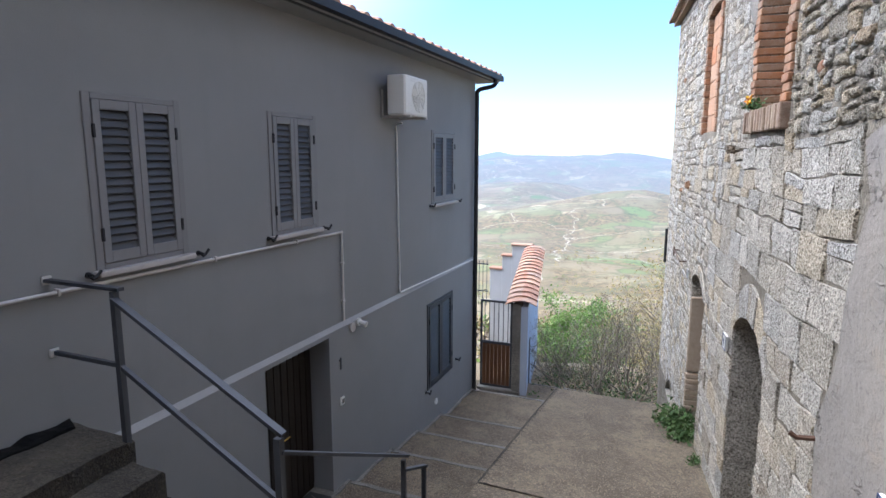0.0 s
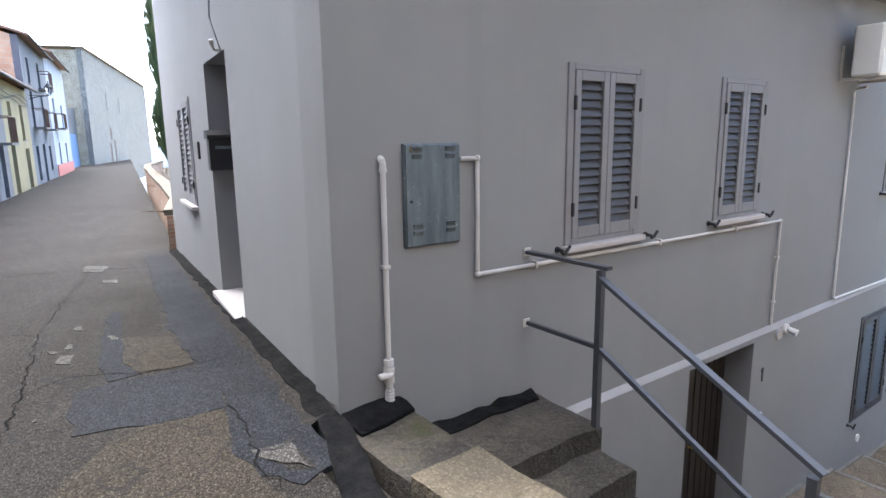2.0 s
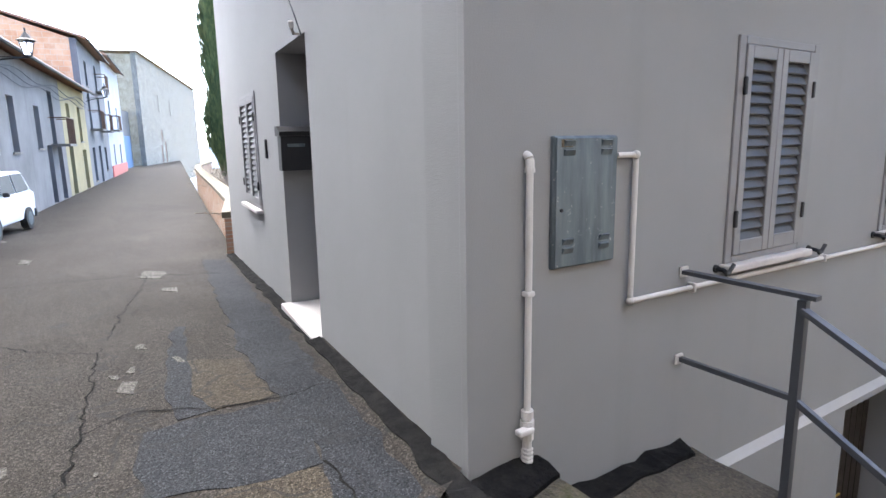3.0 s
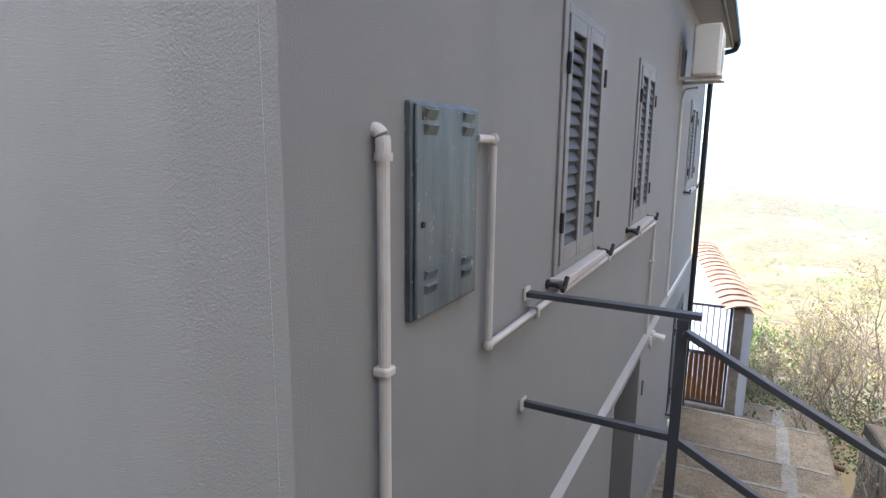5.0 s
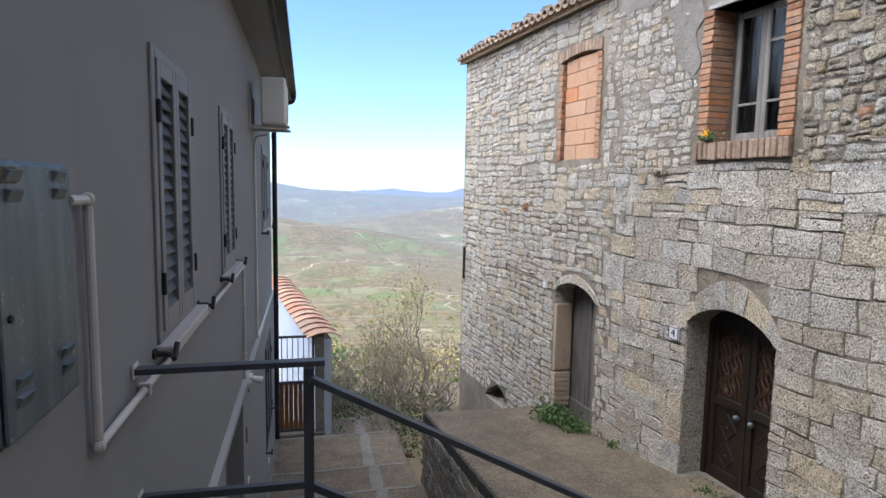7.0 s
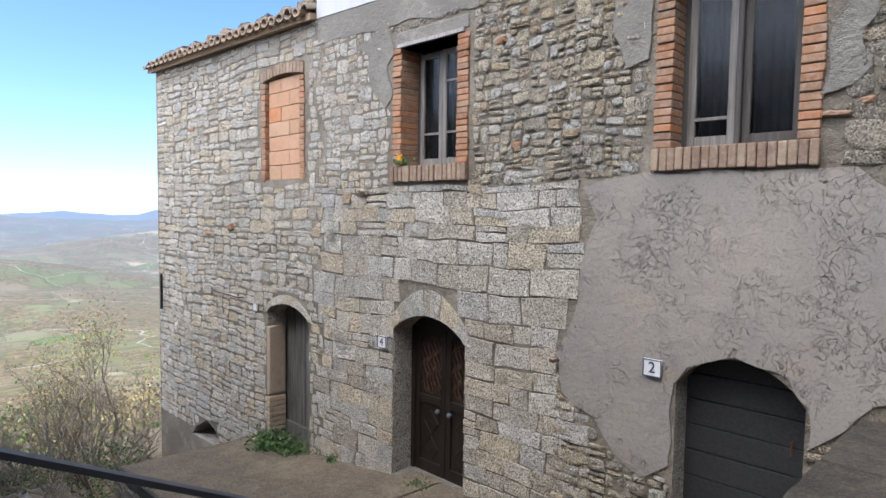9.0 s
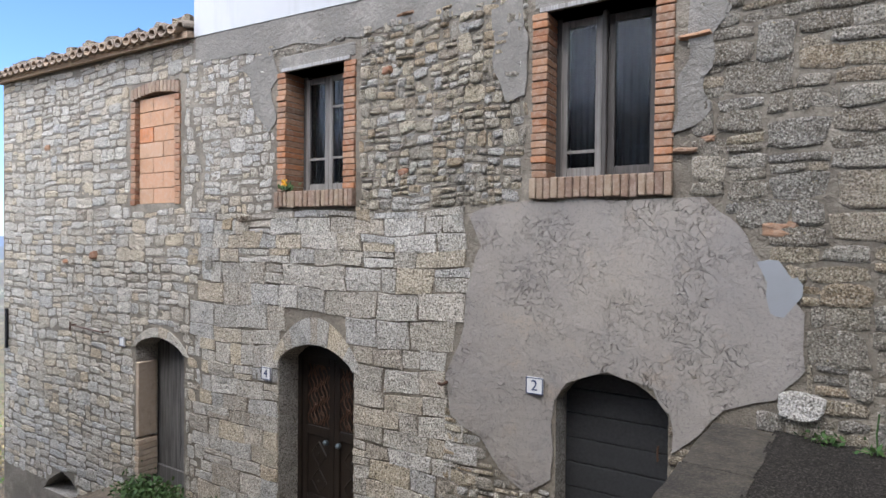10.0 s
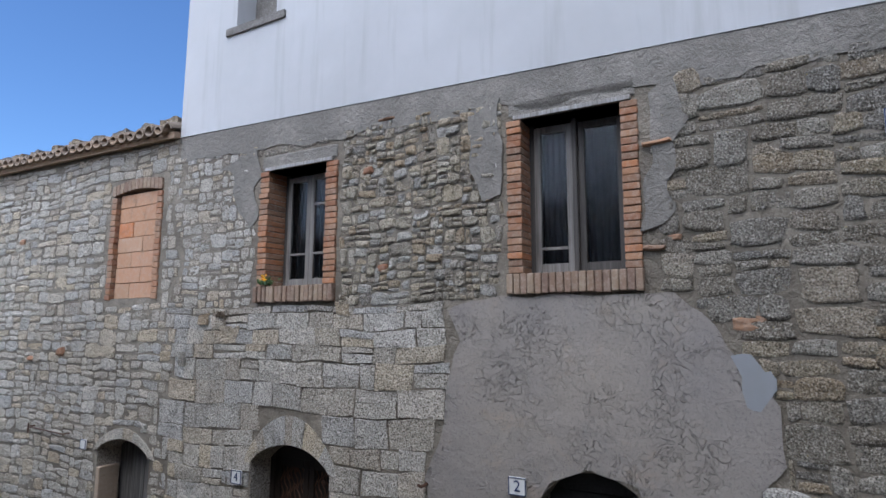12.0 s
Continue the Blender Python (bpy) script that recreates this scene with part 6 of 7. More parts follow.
def shutter_window(name, m, w, h, mat, label, slats=17, sill=True):
    """Closed louvred shutters in a frame; local x across, y out, z up from the opening's foot."""
    t = thing(name, m, label, "window", "shuttered windows", "structure")
    bm = B()
    f = 0.045
    for x0, x1, z0, z1 in ((-w / 2 - 0.02, -w / 2 + f, -0.01, h + 0.02), (w / 2 - f, w / 2 + 0.02, -0.01, h + 0.02), (-w / 2 + f, w / 2 - f, h - f + 0.02, h + 0.02), (-w / 2 + f, w / 2 - f, -0.01, f - 0.015)):
        vbox(bm, x0, x1, -0.06, 0.014, z0, z1, 0.005)
    part("window_frame", bm, mat, t)
    lw = (w - 2 * f) / 2
    slat_mesh = None
    for side in (-1, 1):
        x0 = -w / 2 + f + 0.003 if side < 0 else 0.002
        x1 = -0.002 if side < 0 else w / 2 - f - 0.003
        s = 0.062 if w < 1 else 0.075
        z0, z1 = f - 0.01, h - f + 0.016
        bm = B()
        vbox(bm, x0, x0 + s, -0.03, 0.022, z0, z1, 0.004)
        vbox(bm, x1 - s, x1, -0.03, 0.022, z0, z1, 0.004)
        vbox(bm, x0 + s, x1 - s, -0.03, 0.021, z0, z0 + 0.085, 0.004)
        vbox(bm, x0 + s, x1 - s, -0.03, 0.021, z1 - 0.07, z1, 0.004)
        leaf = part("shutter", bm, mat, t)
        a, b = z0 + 0.085, z1 - 0.07
        pitch = (b - a) / slats
        if slat_mesh is None:
            bm = B()
            ln = x1 - x0 - 2 * s
            v = [bm.verts.new(p) for x in (0, ln) for p in ((x, -0.026, pitch * 0.92), (x, -0.019, pitch * 1.0), (x, 0.012, 0.002), (x, 0.006, -0.006))]
            for q in ((0, 1, 2, 3), (7, 6, 5, 4), (0, 4, 5, 1), (1, 5, 6, 2), (2, 6, 7, 3), (3, 7, 4, 0)):
                bm.faces.new([v[i] for i in q])
            # slats of grey shutters take the darker colour that carries their shade
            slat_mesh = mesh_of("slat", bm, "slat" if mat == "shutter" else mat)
        for i in range(slats):
            ob = new("slat", slat_mesh)
            ob.parent = leaf
            ob.location = (x0 + s, 0, a + i * pitch)
        for z in (0.2 * h, 0.8 * h):
            bm = B()
            xe = -w / 2 + f if side < 0 else w / 2 - f
            vbox(bm, xe - 0.012, xe + 0.012, 0.012, 0.034, z - 0.05, z + 0.05, 0.005)
            part("hinge", bm, "black", leaf, "black hinge")
    # sheet painted near-black for the darkness behind the louvres
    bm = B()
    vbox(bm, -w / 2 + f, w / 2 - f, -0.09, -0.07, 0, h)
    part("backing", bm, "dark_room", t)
    if sill:
        bm = B()
        vbox(bm, -w / 2 - 0.045, w / 2 + 0.045, -0.1, 0.075, -0.055, -0.012, 0.007)
        part("window_sill", bm, "sill", t, "pale marble sill")
    return t


def holdback(m, first=[None]):
    """A black shutter catch: a wall rosette, an arm and a tipped catch."""
    if first[0] is None:
        t = thing("shutter_catch", m, "black cast shutter catch on the grey wall", "shutter catch", "shutter catches")
        bm = B()
        tube(bm, [(0, 0, 0), (0, 0.012, 0)], 0.024, 12)
        part("rosette", bm, "black", t)
        bm = B()
        tube(bm, [(0, 0.01, 0), (0.0, 0.05, 0.0), (0, 0.085, -0.012)], 0.014, 8, 0.012)
        part("arm", bm, "black", t)
        bm = B()
        tube(bm, [(-0.045, 0.088, 0.034), (-0.02, 0.088, 0.012), (0, 0.088, -0.008), (0.025, 0.088, -0.016), (0.045, 0.088, 0.005)], 0.0125, 7)
        part("catch", bm, "black", t)
        first[0] = t
        return t
    return copy_thing(first[0], m)


for i, (a, b, c, d) in enumerate(side_holes(False)):
    shutter_window("window_%d" % (i + 1), SIDE @ pose(-(a + b) / 2, 0, c), b - a, d - c, "shutter", "closed grey louvred shutters with a marble sill")
    holdback(SIDE @ pose(-a + 0.09, 0, c - 0.03))
    holdback(SIDE @ pose(-b - 0.13, 0, c - 0.03))
a, b, c, d = side_holes(True)[1]
shutter_window("window_4", SIDE @ pose(-(a + b) / 2, 0.038, c), b - a, d - c, "shutter_dark", "closed dark louvred shutters low on the wall", 18, False)
holdback(SIDE @ pose(-a + 0.08, 0.038, c - 0.02))
holdback(SIDE @ pose(-b - 0.22, 0.038, c + 0.1))
shutter_window("window_5", STREET @ pose(5.55, 0, 0.62), 1.2, 1.33, "shutter", "closed grey louvred shutters facing the street")

# alley door
door = thing("door_1", SIDE @ pose(-5.115, -0.26, -2.88), "dark brown timber double door, set deep in the wall", "door", kind="structure")
for a, b in ((-0.61, -0.005), (0.005, 0.61)):
    bm = B()
    vbox(bm, a, b, -0.05, 0, 0, 2.08, 0.004)
    n = 5
    for i in range(n):
        x = a + (b - a) * i / n
        vbox(bm, x + 0.006, x + (b - a) / n - 0.006, 0, 0.012, 0.08, 2.0, 0.004)
    part("door_leaf", bm, "door", door)
bm = B()
tube(bm, bent([(0.05, 0.01, 0.98), (0.05, 0.06, 0.98), (-0.07, 0.06, 0.98)], 0.015), 0.009, 8)
part("door_handle", bm, MAT.setdefault("brass", material("worn_brass", paint((0.55, 0.38, 0.10), (0.3, 0.2, 0.08), 0.3), 0.3, 0.9)) and "brass", door, "brass lever handle")
bm = B()
vbox(bm, -0.62, 0.62, 0.0, 0.31, -0.04, 0.0, 0.008)
part("threshold", bm, "pale", door, "stone threshold")
bm = B()
vbox(bm, -0.5, 0.45, 0.02, 0.36, 0.0, 0.018, 0.006)
solo("door_mat", bm, "rubber", "dark patterned door mat at the alley door", "door mat", SIDE @ pose(-5.1, -0.26, -2.88))
for z in (0,):
    bm = B()
    for k in range(9):
        u = k * 1.3
        tube(bm, [(-0.42 + 0.1 * k, 0.10 + 0.05 * math.sin(u), 0.0195), (-0.36 + 0.1 * k, 0.20 + 0.05 * math.cos(u), 0.0195)], 0.006, 4)
    part("pattern", bm, "pale", bpy.data.objects["door_mat"])

# street door niche with letter box
sd = thing("door_5", STREET @ pose(3.06, -0.3, -0.2), "shaded street door in a deep niche", "door", kind="structure")
bm = B()
vbox(bm, -0.57, 0.57, -0.05, 0, 0, 2.4, 0.004)
for x0, x1 in ((-0.5, -0.05), (0.05, 0.5)):
    vbox(bm, x0, x1, 0, 0.015, 0.15, 1.1, 0.006)
    vbox(bm, x0, x1, 0, 0.015, 1.25, 2.25, 0.006)
part("door_leaf", bm, "shutter", sd)
bm = B()
vbox(bm, -0.6, 0.6, -0.02, 0.40, -0.06, -0.0, 0.008)
part("threshold", bm, "sill", sd, "pale pink marble threshold")
lb = thing("letter_box", STREET @ pose(3.60, -0.12, 1.12), "black metal letter box with a gabled lid", "letter box")
bm = B()
prism(bm, [(-0.01, 0), (-0.01, 0.32), (-0.16, 0.32), (-0.14, 0)], -0.12, 0.16)
part("body", bm, "black", lb)
bm = B()
prism(bm, [(0.0, 0.322), (-0.20, 0.322), (-0.22, 0.36), (-0.1, 0.41), (0.0, 0.41)], -0.14, 0.18)
part("lid", bm, "black", lb)
bm = B()
vbox(bm, -0.163, -0.155, -0.06, 0.10, 0.22, 0.25)
part("slot", bm, "steel", lb)
bm = B()
vbox(bm, 4.36, 4.40, 0.0, 0.025, 1.22, 1.42, 0.008)
solo("door_bell", bm, "black", "dark bell plate beside the street door", "door bell", STREET)
cab = thing("wall_cable", STREET, "thin dark cable and bracket above the street door", "cable")
bm = B()
tube(bm, [(2.52, 0.02, 2.18), (2.56, 0.05, 2.32), (2.72, 0.06, 2.5), (2.74, 0.04, 2.75), (2.62, 0.03, 2.95), (2.66, 0.03, 3.4), (2.66, 0.03, 4.2)], 0.007, 5)
part("wire", bm, "iron", cab)
for z in (2.2, 2.82):
    bm = B()
    tube(bm, [(2.60, 0, z), (2.60, 0.06, z), (2.52, 0.09, z + 0.03)], 0.012, 6)
    tube(bm, [(2.52, 0.09, z + 0.03), (2.50, 0.10, z + 0.07)], 0.02, 8)
    part("bracket", bm, "pipe", cab)

# meter cupboard
box = thing("meter_cupboard", SIDE @ pose(-1.56, 0.0, 1.075), "galvanised steel meter cupboard, scratched", "meter cupboard")
bm = B()
vbox(bm, -0.205, 0.205, -0.02, 0.022, -0.305, 0.305, 0.006)
part("body", bm, "steel", box)
bm = B()
vbox(bm, -0.198, 0.198, 0.023, 0.033, -0.298, 0.298, 0.004)
lid = part("door", bm, "steel", box)
for x in (-0.12, 0.12):
    for z in (-0.235, 0.215):
        bm = B()
        for k in range(2):
            zz = z + 0.042 * k
            v = [bm.verts.new(p) for p in ((x - 0.035, 0.0332, zz), (x + 0.035, 0.0332, zz), (x + 0.03, 0.045, zz + 0.026), (x - 0.03, 0.045, zz + 0.026), (x - 0.035, 0.0332, zz + 0.030), (x + 0.035, 0.0332, zz + 0.030))]
            for f in ((0, 1, 2, 3), (3, 2, 5, 4), (0, 3, 4), (1, 5, 2)):
                bm.faces.new([v[i] for i in f])
        part("vent", bm, "steel", lid)
bm = B()
tube(bm, [(0.165, 0.032, -0.03), (0.165, 0.039, -0.03)], 0.009, 8)
part("lock", bm, "black", lid)
bm = B()
vbox(bm, 0.10, 0.17, 0.0335, 0.0345, 0.255, 0.29)
part("sticker", bm, "kerb", lid, "faded torn sticker")


def clip(bm, x, z, up):
    if up:
        vbox(bm, x - 0.024, x + 0.024, 0.0, 0.046, z - 0.012, z + 0.012, 0.005)
    else:
        vbox(bm, x - 0.012, x + 0.012, 0.0, 0.05, z - 0.026, z + 0.026, 0.005)


# gas pipes
gp = thing("gas_pipe", SIDE, "thick cream painted gas pipe rising beside the cupboard", "pipe")
bm = B()
tube(bm, bent([(-1.215, -0.03, 1.30), (-1.215, 0.024, 1.30), (-1.215, 0.024, 1.23)], 0.035, 8), 0.020, 14)
tube(bm, [(-1.215, 0.024, 1.245), (-1.215, 0.024, 1.225)], 0.024, 12)
tube(bm, [(-1.215, 0.024, 1.23), (-1.213, 0.024, 0.06)], 0.0165, 12)
part("riser", bm, "pipe", gp, smooth=False)
for z, r in ((0.10, 0.031), (0.05, 0.035), (-0.01, 0.033)):
    bm = B()
    tube(bm, [(-1.213, 0.024, z - 0.018), (-1.213, 0.024, z - 0.012), (-1.213, 0.024, z + 0.012), (-1.213, 0.024, z + 0.018)], r, 10)
    part("valve_ring", bm, "pipe", gp, "cream shut-off valve ring")
bm = B()
tube(bm, [(-1.213, 0.024, 0.12 - 0.02 * k) for k in range(19)], 0.023, 9)
vbox(bm, -1.22, -1.13, 0.03, 0.075, 0.02, 0.045, 0.006)
part("valve", bm, "pipe", gp, "cream shut-off valve body")
bm = B()
tube(bm, [(-1.213 + 0.026 * math.cos(k * 0.9), 0.026 + 0.026 * math.sin(k * 0.9), -0.07 - 0.003 * k) for k in range(52)], 0.006, 5)
part("wrapping", bm, "pipe", gp, "cord wrapping")
bm = B()
clip(bm, -1.214, 0.68, True)
part("clip", bm, "pipe", gp)
gp2 = thing("gas_pipe", SIDE, "cream painted gas pipe running under the windows", "pipe")
bm = B()
run = bent([(-1.76, 0.026, 1.285), (-1.90, 0.026, 1.285), (-1.90, 0.026, 0.535), (-6.11, 0.026, 0.50), (-6.11, 0.026, -0.665)], 0.035, 5)
tube(bm, run, 0.0145, 10)
part("run", bm, "pipe", gp2)
for x, z in ((-1.90, 0.535), (-1.90, 1.285), (-6.11, 0.50)):
    bm = B()
    bmesh.ops.create_uvsphere(bm, u_segments=10, v_segments=8, radius=0.021, matrix=Matrix.Translation((x, 0.026, z)))
    part("elbow", bm, "pipe", gp2)
for x, z, up in ((-2.42, 0.53, False), (-5.15, 0.51, False), (-3.9, 0.52, False), (-6.11, 0.1, True), (-6.11, -0.4, True)):
    bm = B()
    clip(bm, x, z, up)
    part("clip", bm, "pipe", gp2)
gp3 = thing("drain_hose", SIDE, "thin white drain pipe from the cooling unit to the downpipe", "pipe")
bm = B()
tube(bm, bent([(-7.55, 0.2, 1.93), (-7.62, 0.05, 1.92), (-7.72, 0.022, 1.80), (-7.78, 0.022, -0.66), (-11.32, 0.022, -0.72)], 0.06, 5), 0.014, 8)
part("run", bm, "plastic", gp3)

# cooling unit
ac = thing("air_conditioner", SIDE @ pose(-7.58, 0.0, 2.03), "ivory outdoor cooling unit on wall brackets", "air conditioner")
bm = B()
vbox(bm, -0.39, 0.39, 0.14, 0.42, 0.0, 0.54, 0.02)
body = part("casing", bm, "ac", ac)
bm = B()
cx, cz = -0.06, 0.27
for r in (0.06, 0.10, 0.14, 0.18, 0.215):
    tube(bm, [(cx + r * math.cos(k * math.tau / 20), 0.428, cz + r * math.sin(k * math.tau / 20)) for k in range(21)], 0.005, 4)
for k in range(8):
    a = k * math.tau / 8
    tube(bm, [(cx, 0.43, cz), (cx + 0.22 * math.cos(a), 0.43, cz + 0.22 * math.sin(a))], 0.005, 4)
part("fan_grille", bm, "ac", body, "round fan grille")
bm = B()
for k in range(7):
    vbox(bm, -0.31, 0.19, 0.420, 0.426, 0.06 + 0.068 * k, 0.068 + 0.068 * k)
part("grille_bars", bm, "ac", body)
bm = B()
vbox(bm, 0.22, 0.37, 0.418, 0.426, 0.03, 0.51, 0.004)
part("side_panel", bm, "ac", body)
for x in (-0.28, 0.28):
    bm = B()
    vbox(bm, x - 0.02, x + 0.02, 0.0, 0.02, -0.04, 0.36, 0.003)
    vbox(bm, x - 0.02, x + 0.02, 0.02, 0.46, -0.035, -0.002, 0.003)
    part("bracket", bm, "pipe", ac, "painted steel bracket")

# downpipe
dp = thing("downpipe", SIDE, "black round rainwater downpipe at the house corner", "downpipe")
bm = B()
tube(bm, bent([(-11.4, 0.43, 2.98), (-11.4, 0.43, 2.86), (-11.3, 0.08, 2.78), (-11.3, 0.08, -3.66)], 0.07, 5), 0.045, 10)
part("pipe", bm, "black", dp)
for z in (2.2, 0.6, -1.0, -2.6):
    bm = B()
    tube(bm, [(-11.3, 0.08, z - 0.015), (-11.3, 0.08, z + 0.015)], 0.053, 10)
    part("collar", bm, "black", dp)

# small fittings by the alley door
lt = thing("wall_lamp", SIDE @ pose(-6.28, 0.038, -0.80), "small white wall spotlight with a round base", "lamp")
bm = B()
tube(bm, [(0, 0, 0), (0, 0.025, 0)], 0.065, 16)
part("base", bm, "sill", lt)
bm = B()
tube(bm, [(-0.16, 0.0, 0.03), (-0.16, 0.03, 0.03)], 0.055, 14)
tube(bm, [(-0.16, 0.03, 0.03), (-0.17, 0.13, 0.0)], 0.03, 12, 0.042)
part("spot", bm, "plastic", lt)
bl = thing("door_bell", SIDE @ pose(-5.98, 0.038, -1.72), "white plastic bell push beside the alley door", "door bell")
bm = B()
vbox(bm, -0.05, 0.05, 0, 0.025, -0.055, 0.055, 0.012)
part("case", bm, "plastic", bl)
bm = B()
vbox(bm, -0.028, 0.028, 0.026, 0.030, -0.03, 0.03, 0.006)
part("button", bm, "pale", bl)
bm = B()
vbox(bm, -0.014, 0.014, 0, 0.012, -0.08, 0.08, 0.004)
vbox(bm, 0.014, 0.035, 0, 0.012, 0.035, 0.06, 0.004)
solo("house_number", bm, "iron", "dark metal number one beside the alley door", "number", SIDE @ pose(-5.98, 0.038, -1.21))
bm = B()
tube(bm, [(0, 0, 0), (0, 0.02, 0)], 0.06, 16)
solo("vent_cap", bm, "plastic", "round white vent cap low on the wall", "vent", SIDE @ pose(-9.2, 0.038, -3.05))


# ---- the railing ----
rail = thing("handrail", pose(-3.3, 2.36, -0.42), "dark grey painted iron handrail beside the steps", "railing")
inv = rail.matrix_world.inverted()


def bar(name, pts, w, h):
    """A square-section bar through points."""
    bm = B()
    pts = [Vector(p) for p in pts]
    for a, b in zip(pts, pts[1:]):
        d = (b - a).normalized()
        up = Vector((0, 0, 1)) if abs(d.z) < 0.9 else Vector((1, 0, 0))
        sx = d.cross(up).normalized() * w / 2
        sz = sx.cross(d).normalized() * h / 2
        v = [bm.verts.new(p + i * sx + j * sz) for p in (a - d * 0.004, b + d * 0.004) for i, j in ((-1, -1), (1, -1), (1, 1), (-1, 1))]
        for f in ((0, 1, 2, 3), (7, 6, 5, 4), (0, 4, 5, 1), (1, 5, 6, 2), (2, 6, 7, 3), (3, 7, 4, 0)):
            bm.faces.new([v[i] for i in f])
    ob = part(name, bm, "iron", rail)
    ob.matrix_parent_inverse = inv
    return ob


bar("post", [(-3.3, 2.36, -0.45), (-3.3, 2.36, 0.60)], 0.04, 0.04)
bar("post", [(-2.04, 2.34, -1.15), (-2.04, 2.34, -0.15)], 0.045, 0.045)
bar("post", [(-1.98, 3.86, -2.2), (-1.98, 3.86, -1.06)], 0.035, 0.035)
bar("post", [(-1.98, 4.28, -2.4), (-1.98, 4.28, -1.36)], 0.035, 0.035)
bar("top_rail", [(-3.95, 2.36, 0.625), (-3.24, 2.36, 0.625)], 0.05, 0.022)
bar("top_rail", [(-3.29, 2.345, 0.56), (-2.0, 2.33, -0.11)], 0.05, 0.024)
bar("lower_rail", [(-3.95, 2.37, 0.11), (-3.3, 2.36, 0.11)], 0.028, 0.028)
bar("lower_rail", [(-3.29, 2.36, 0.10), (-2.05, 2.34, -0.55)], 0.03, 0.03)
bar("top_rail", [(-2.03, 2.34, -0.235), (-1.98, 3.92, -1.05)], 0.045, 0.022)
bar("lower_rail", [(-2.03, 2.34, -0.70), (-1.98, 3.86, -1.50)], 0.03, 0.025)
bar("top_rail", [(-1.98, 3.86, -1.15), (-1.98, 4.32, -1.35)], 0.045, 0.022)
for z in (0.625, 0.11):
    bm = B()
    vbox(bm, -3.95, -3.935, 2.33, 2.40, z - 0.03, z + 0.03, 0.006)
    ob = part("wall_plate", bm, "pipe", rail, "pale wall fixing")
    ob.matrix_parent_inverse = inv

# ---- gate and sloping wall at the foot of the path ----
gate = thing("metal_gate", pose(-3.9, 11.8, -3.70), "brown boarded iron gate with bars above", "gate")
bm = B()
W, H = 0.74, 2.0
for x0, x1, z0, z1 in ((0, 0.045, 0, H), (W - 0.045, W, 0, H), (0.045, W - 0.045, 0, 0.05), (0.045, W - 0.045, H - 0.045, H), (0.045, W - 0.045, 1.0, 1.06)):
    vbox(bm, x0, x1, -0.02, 0.02, z0, z1, 0.004)
part("gate_frame", bm, "iron", gate)
for i in range(7):
    bm = B()
    x = 0.05 + (W - 0.1) * i / 7
    vbox(bm, x + 0.003, x + (W - 0.1) / 7 - 0.003, -0.012, 0.012, 0.05, 1.0, 0.004)
    part("board", bm, "gate_wood", gate)
for i in range(6):
    bm = B()
    x = 0.05 + (W - 0.1) * (i + 0.5) / 6
    tube(bm, [(x, 0, 1.05), (x, 0, H - 0.03)], 0.010, 6)
    part("bar", bm, "iron", gate)
bm = B()
tube(bm, bent([(0.09, -0.02, 1.03), (0.09, -0.07, 1.03), (0.2, -0.07, 1.03)], 0.015), 0.012, 7)
part("handle", bm, "black", gate)
bm = B()
vbox(bm, -3.95, -2.95, 11.7, 12.1, -4.2, -3.72, 0.02)
solo("gate_step", bm, "pale", "pale stone threshold below the gate", "step", kind="structure")
bm = B()
vbox(bm, -3.15, -2.96, 11.72, 11.95, -4.4, -1.72, 0.01)
solo("gate_post", bm, "cement", "square grey cement gate post", "post", kind="structure")

COPING = pose(-2.98, 11.8, -1.78, 0, 0, 100.5)   # local x runs along the wall, away from the gate
bm = B()
v = []
for y in (-0.16, 0.16):
    v.append([bm.verts.new((x, y, z)) for x, z in ((-0.05, -3.6), (6.6, -6.0), (6.6, 0.2), (-0.05, 0.0))])
bm.faces.new(v[0]), bm.faces.new(v[1])
for i in range(4):
    bm.faces.new((v[0][i], v[0][(i + 1) % 4], v[1][(i + 1) % 4], v[1][i]))
slope_wall = solo("wall_gate", bm, "blue_wall", "pale bluish wall with tile coping beside the gate", "wall", COPING, kind="structure")
rng = random.Random(31)
for i in range(16):
    x = -0.14 + 0.42 * i
    z = 0.03 * x + 0.02
    for y0, y1, h0, h1 in ((-0.34, 0.01, 0.0, 0.10), (-0.01, 0.34, 0.10, 0.0)):
        bm = B()
        n = 4
        rings = []
        for xx, zz in ((x, z + 0.03), (x + 0.52, z)):
            for t in (0.0, 0.02):
                rings.append([bm.verts.new((xx, y0 + (y1 - y0) * k / n, zz + t + h0 + (h1 - h0) * k / n + 0.03 * math.sin(math.pi * k / n) + rng.uniform(-0.004, 0.004))) for k in range(n + 1)])
        for p, q in ((1, 3), (0, 2), (0, 1), (2, 3)):
            for k in range(n):
                bm.faces.new((rings[p][k], rings[p][k + 1], rings[q][k + 1], rings[q][k]))
        part("coping_tile", bm, "tile", slope_wall)
# black strip laid on the face, painting the shade of a narrow recess
bm = B()
vbox(bm, 0.75, 1.0, -0.175, -0.162, -2.3, -1.0)
part("slit", bm, "black", slope_wall, "black strip in place of a narrow recess's shade")

white = thing("garden_wall", pose(-4.4, 16, -4), "white stepped garden wall with tile caps", "wall", kind="structure")
winv = white.matrix_world.inverted()
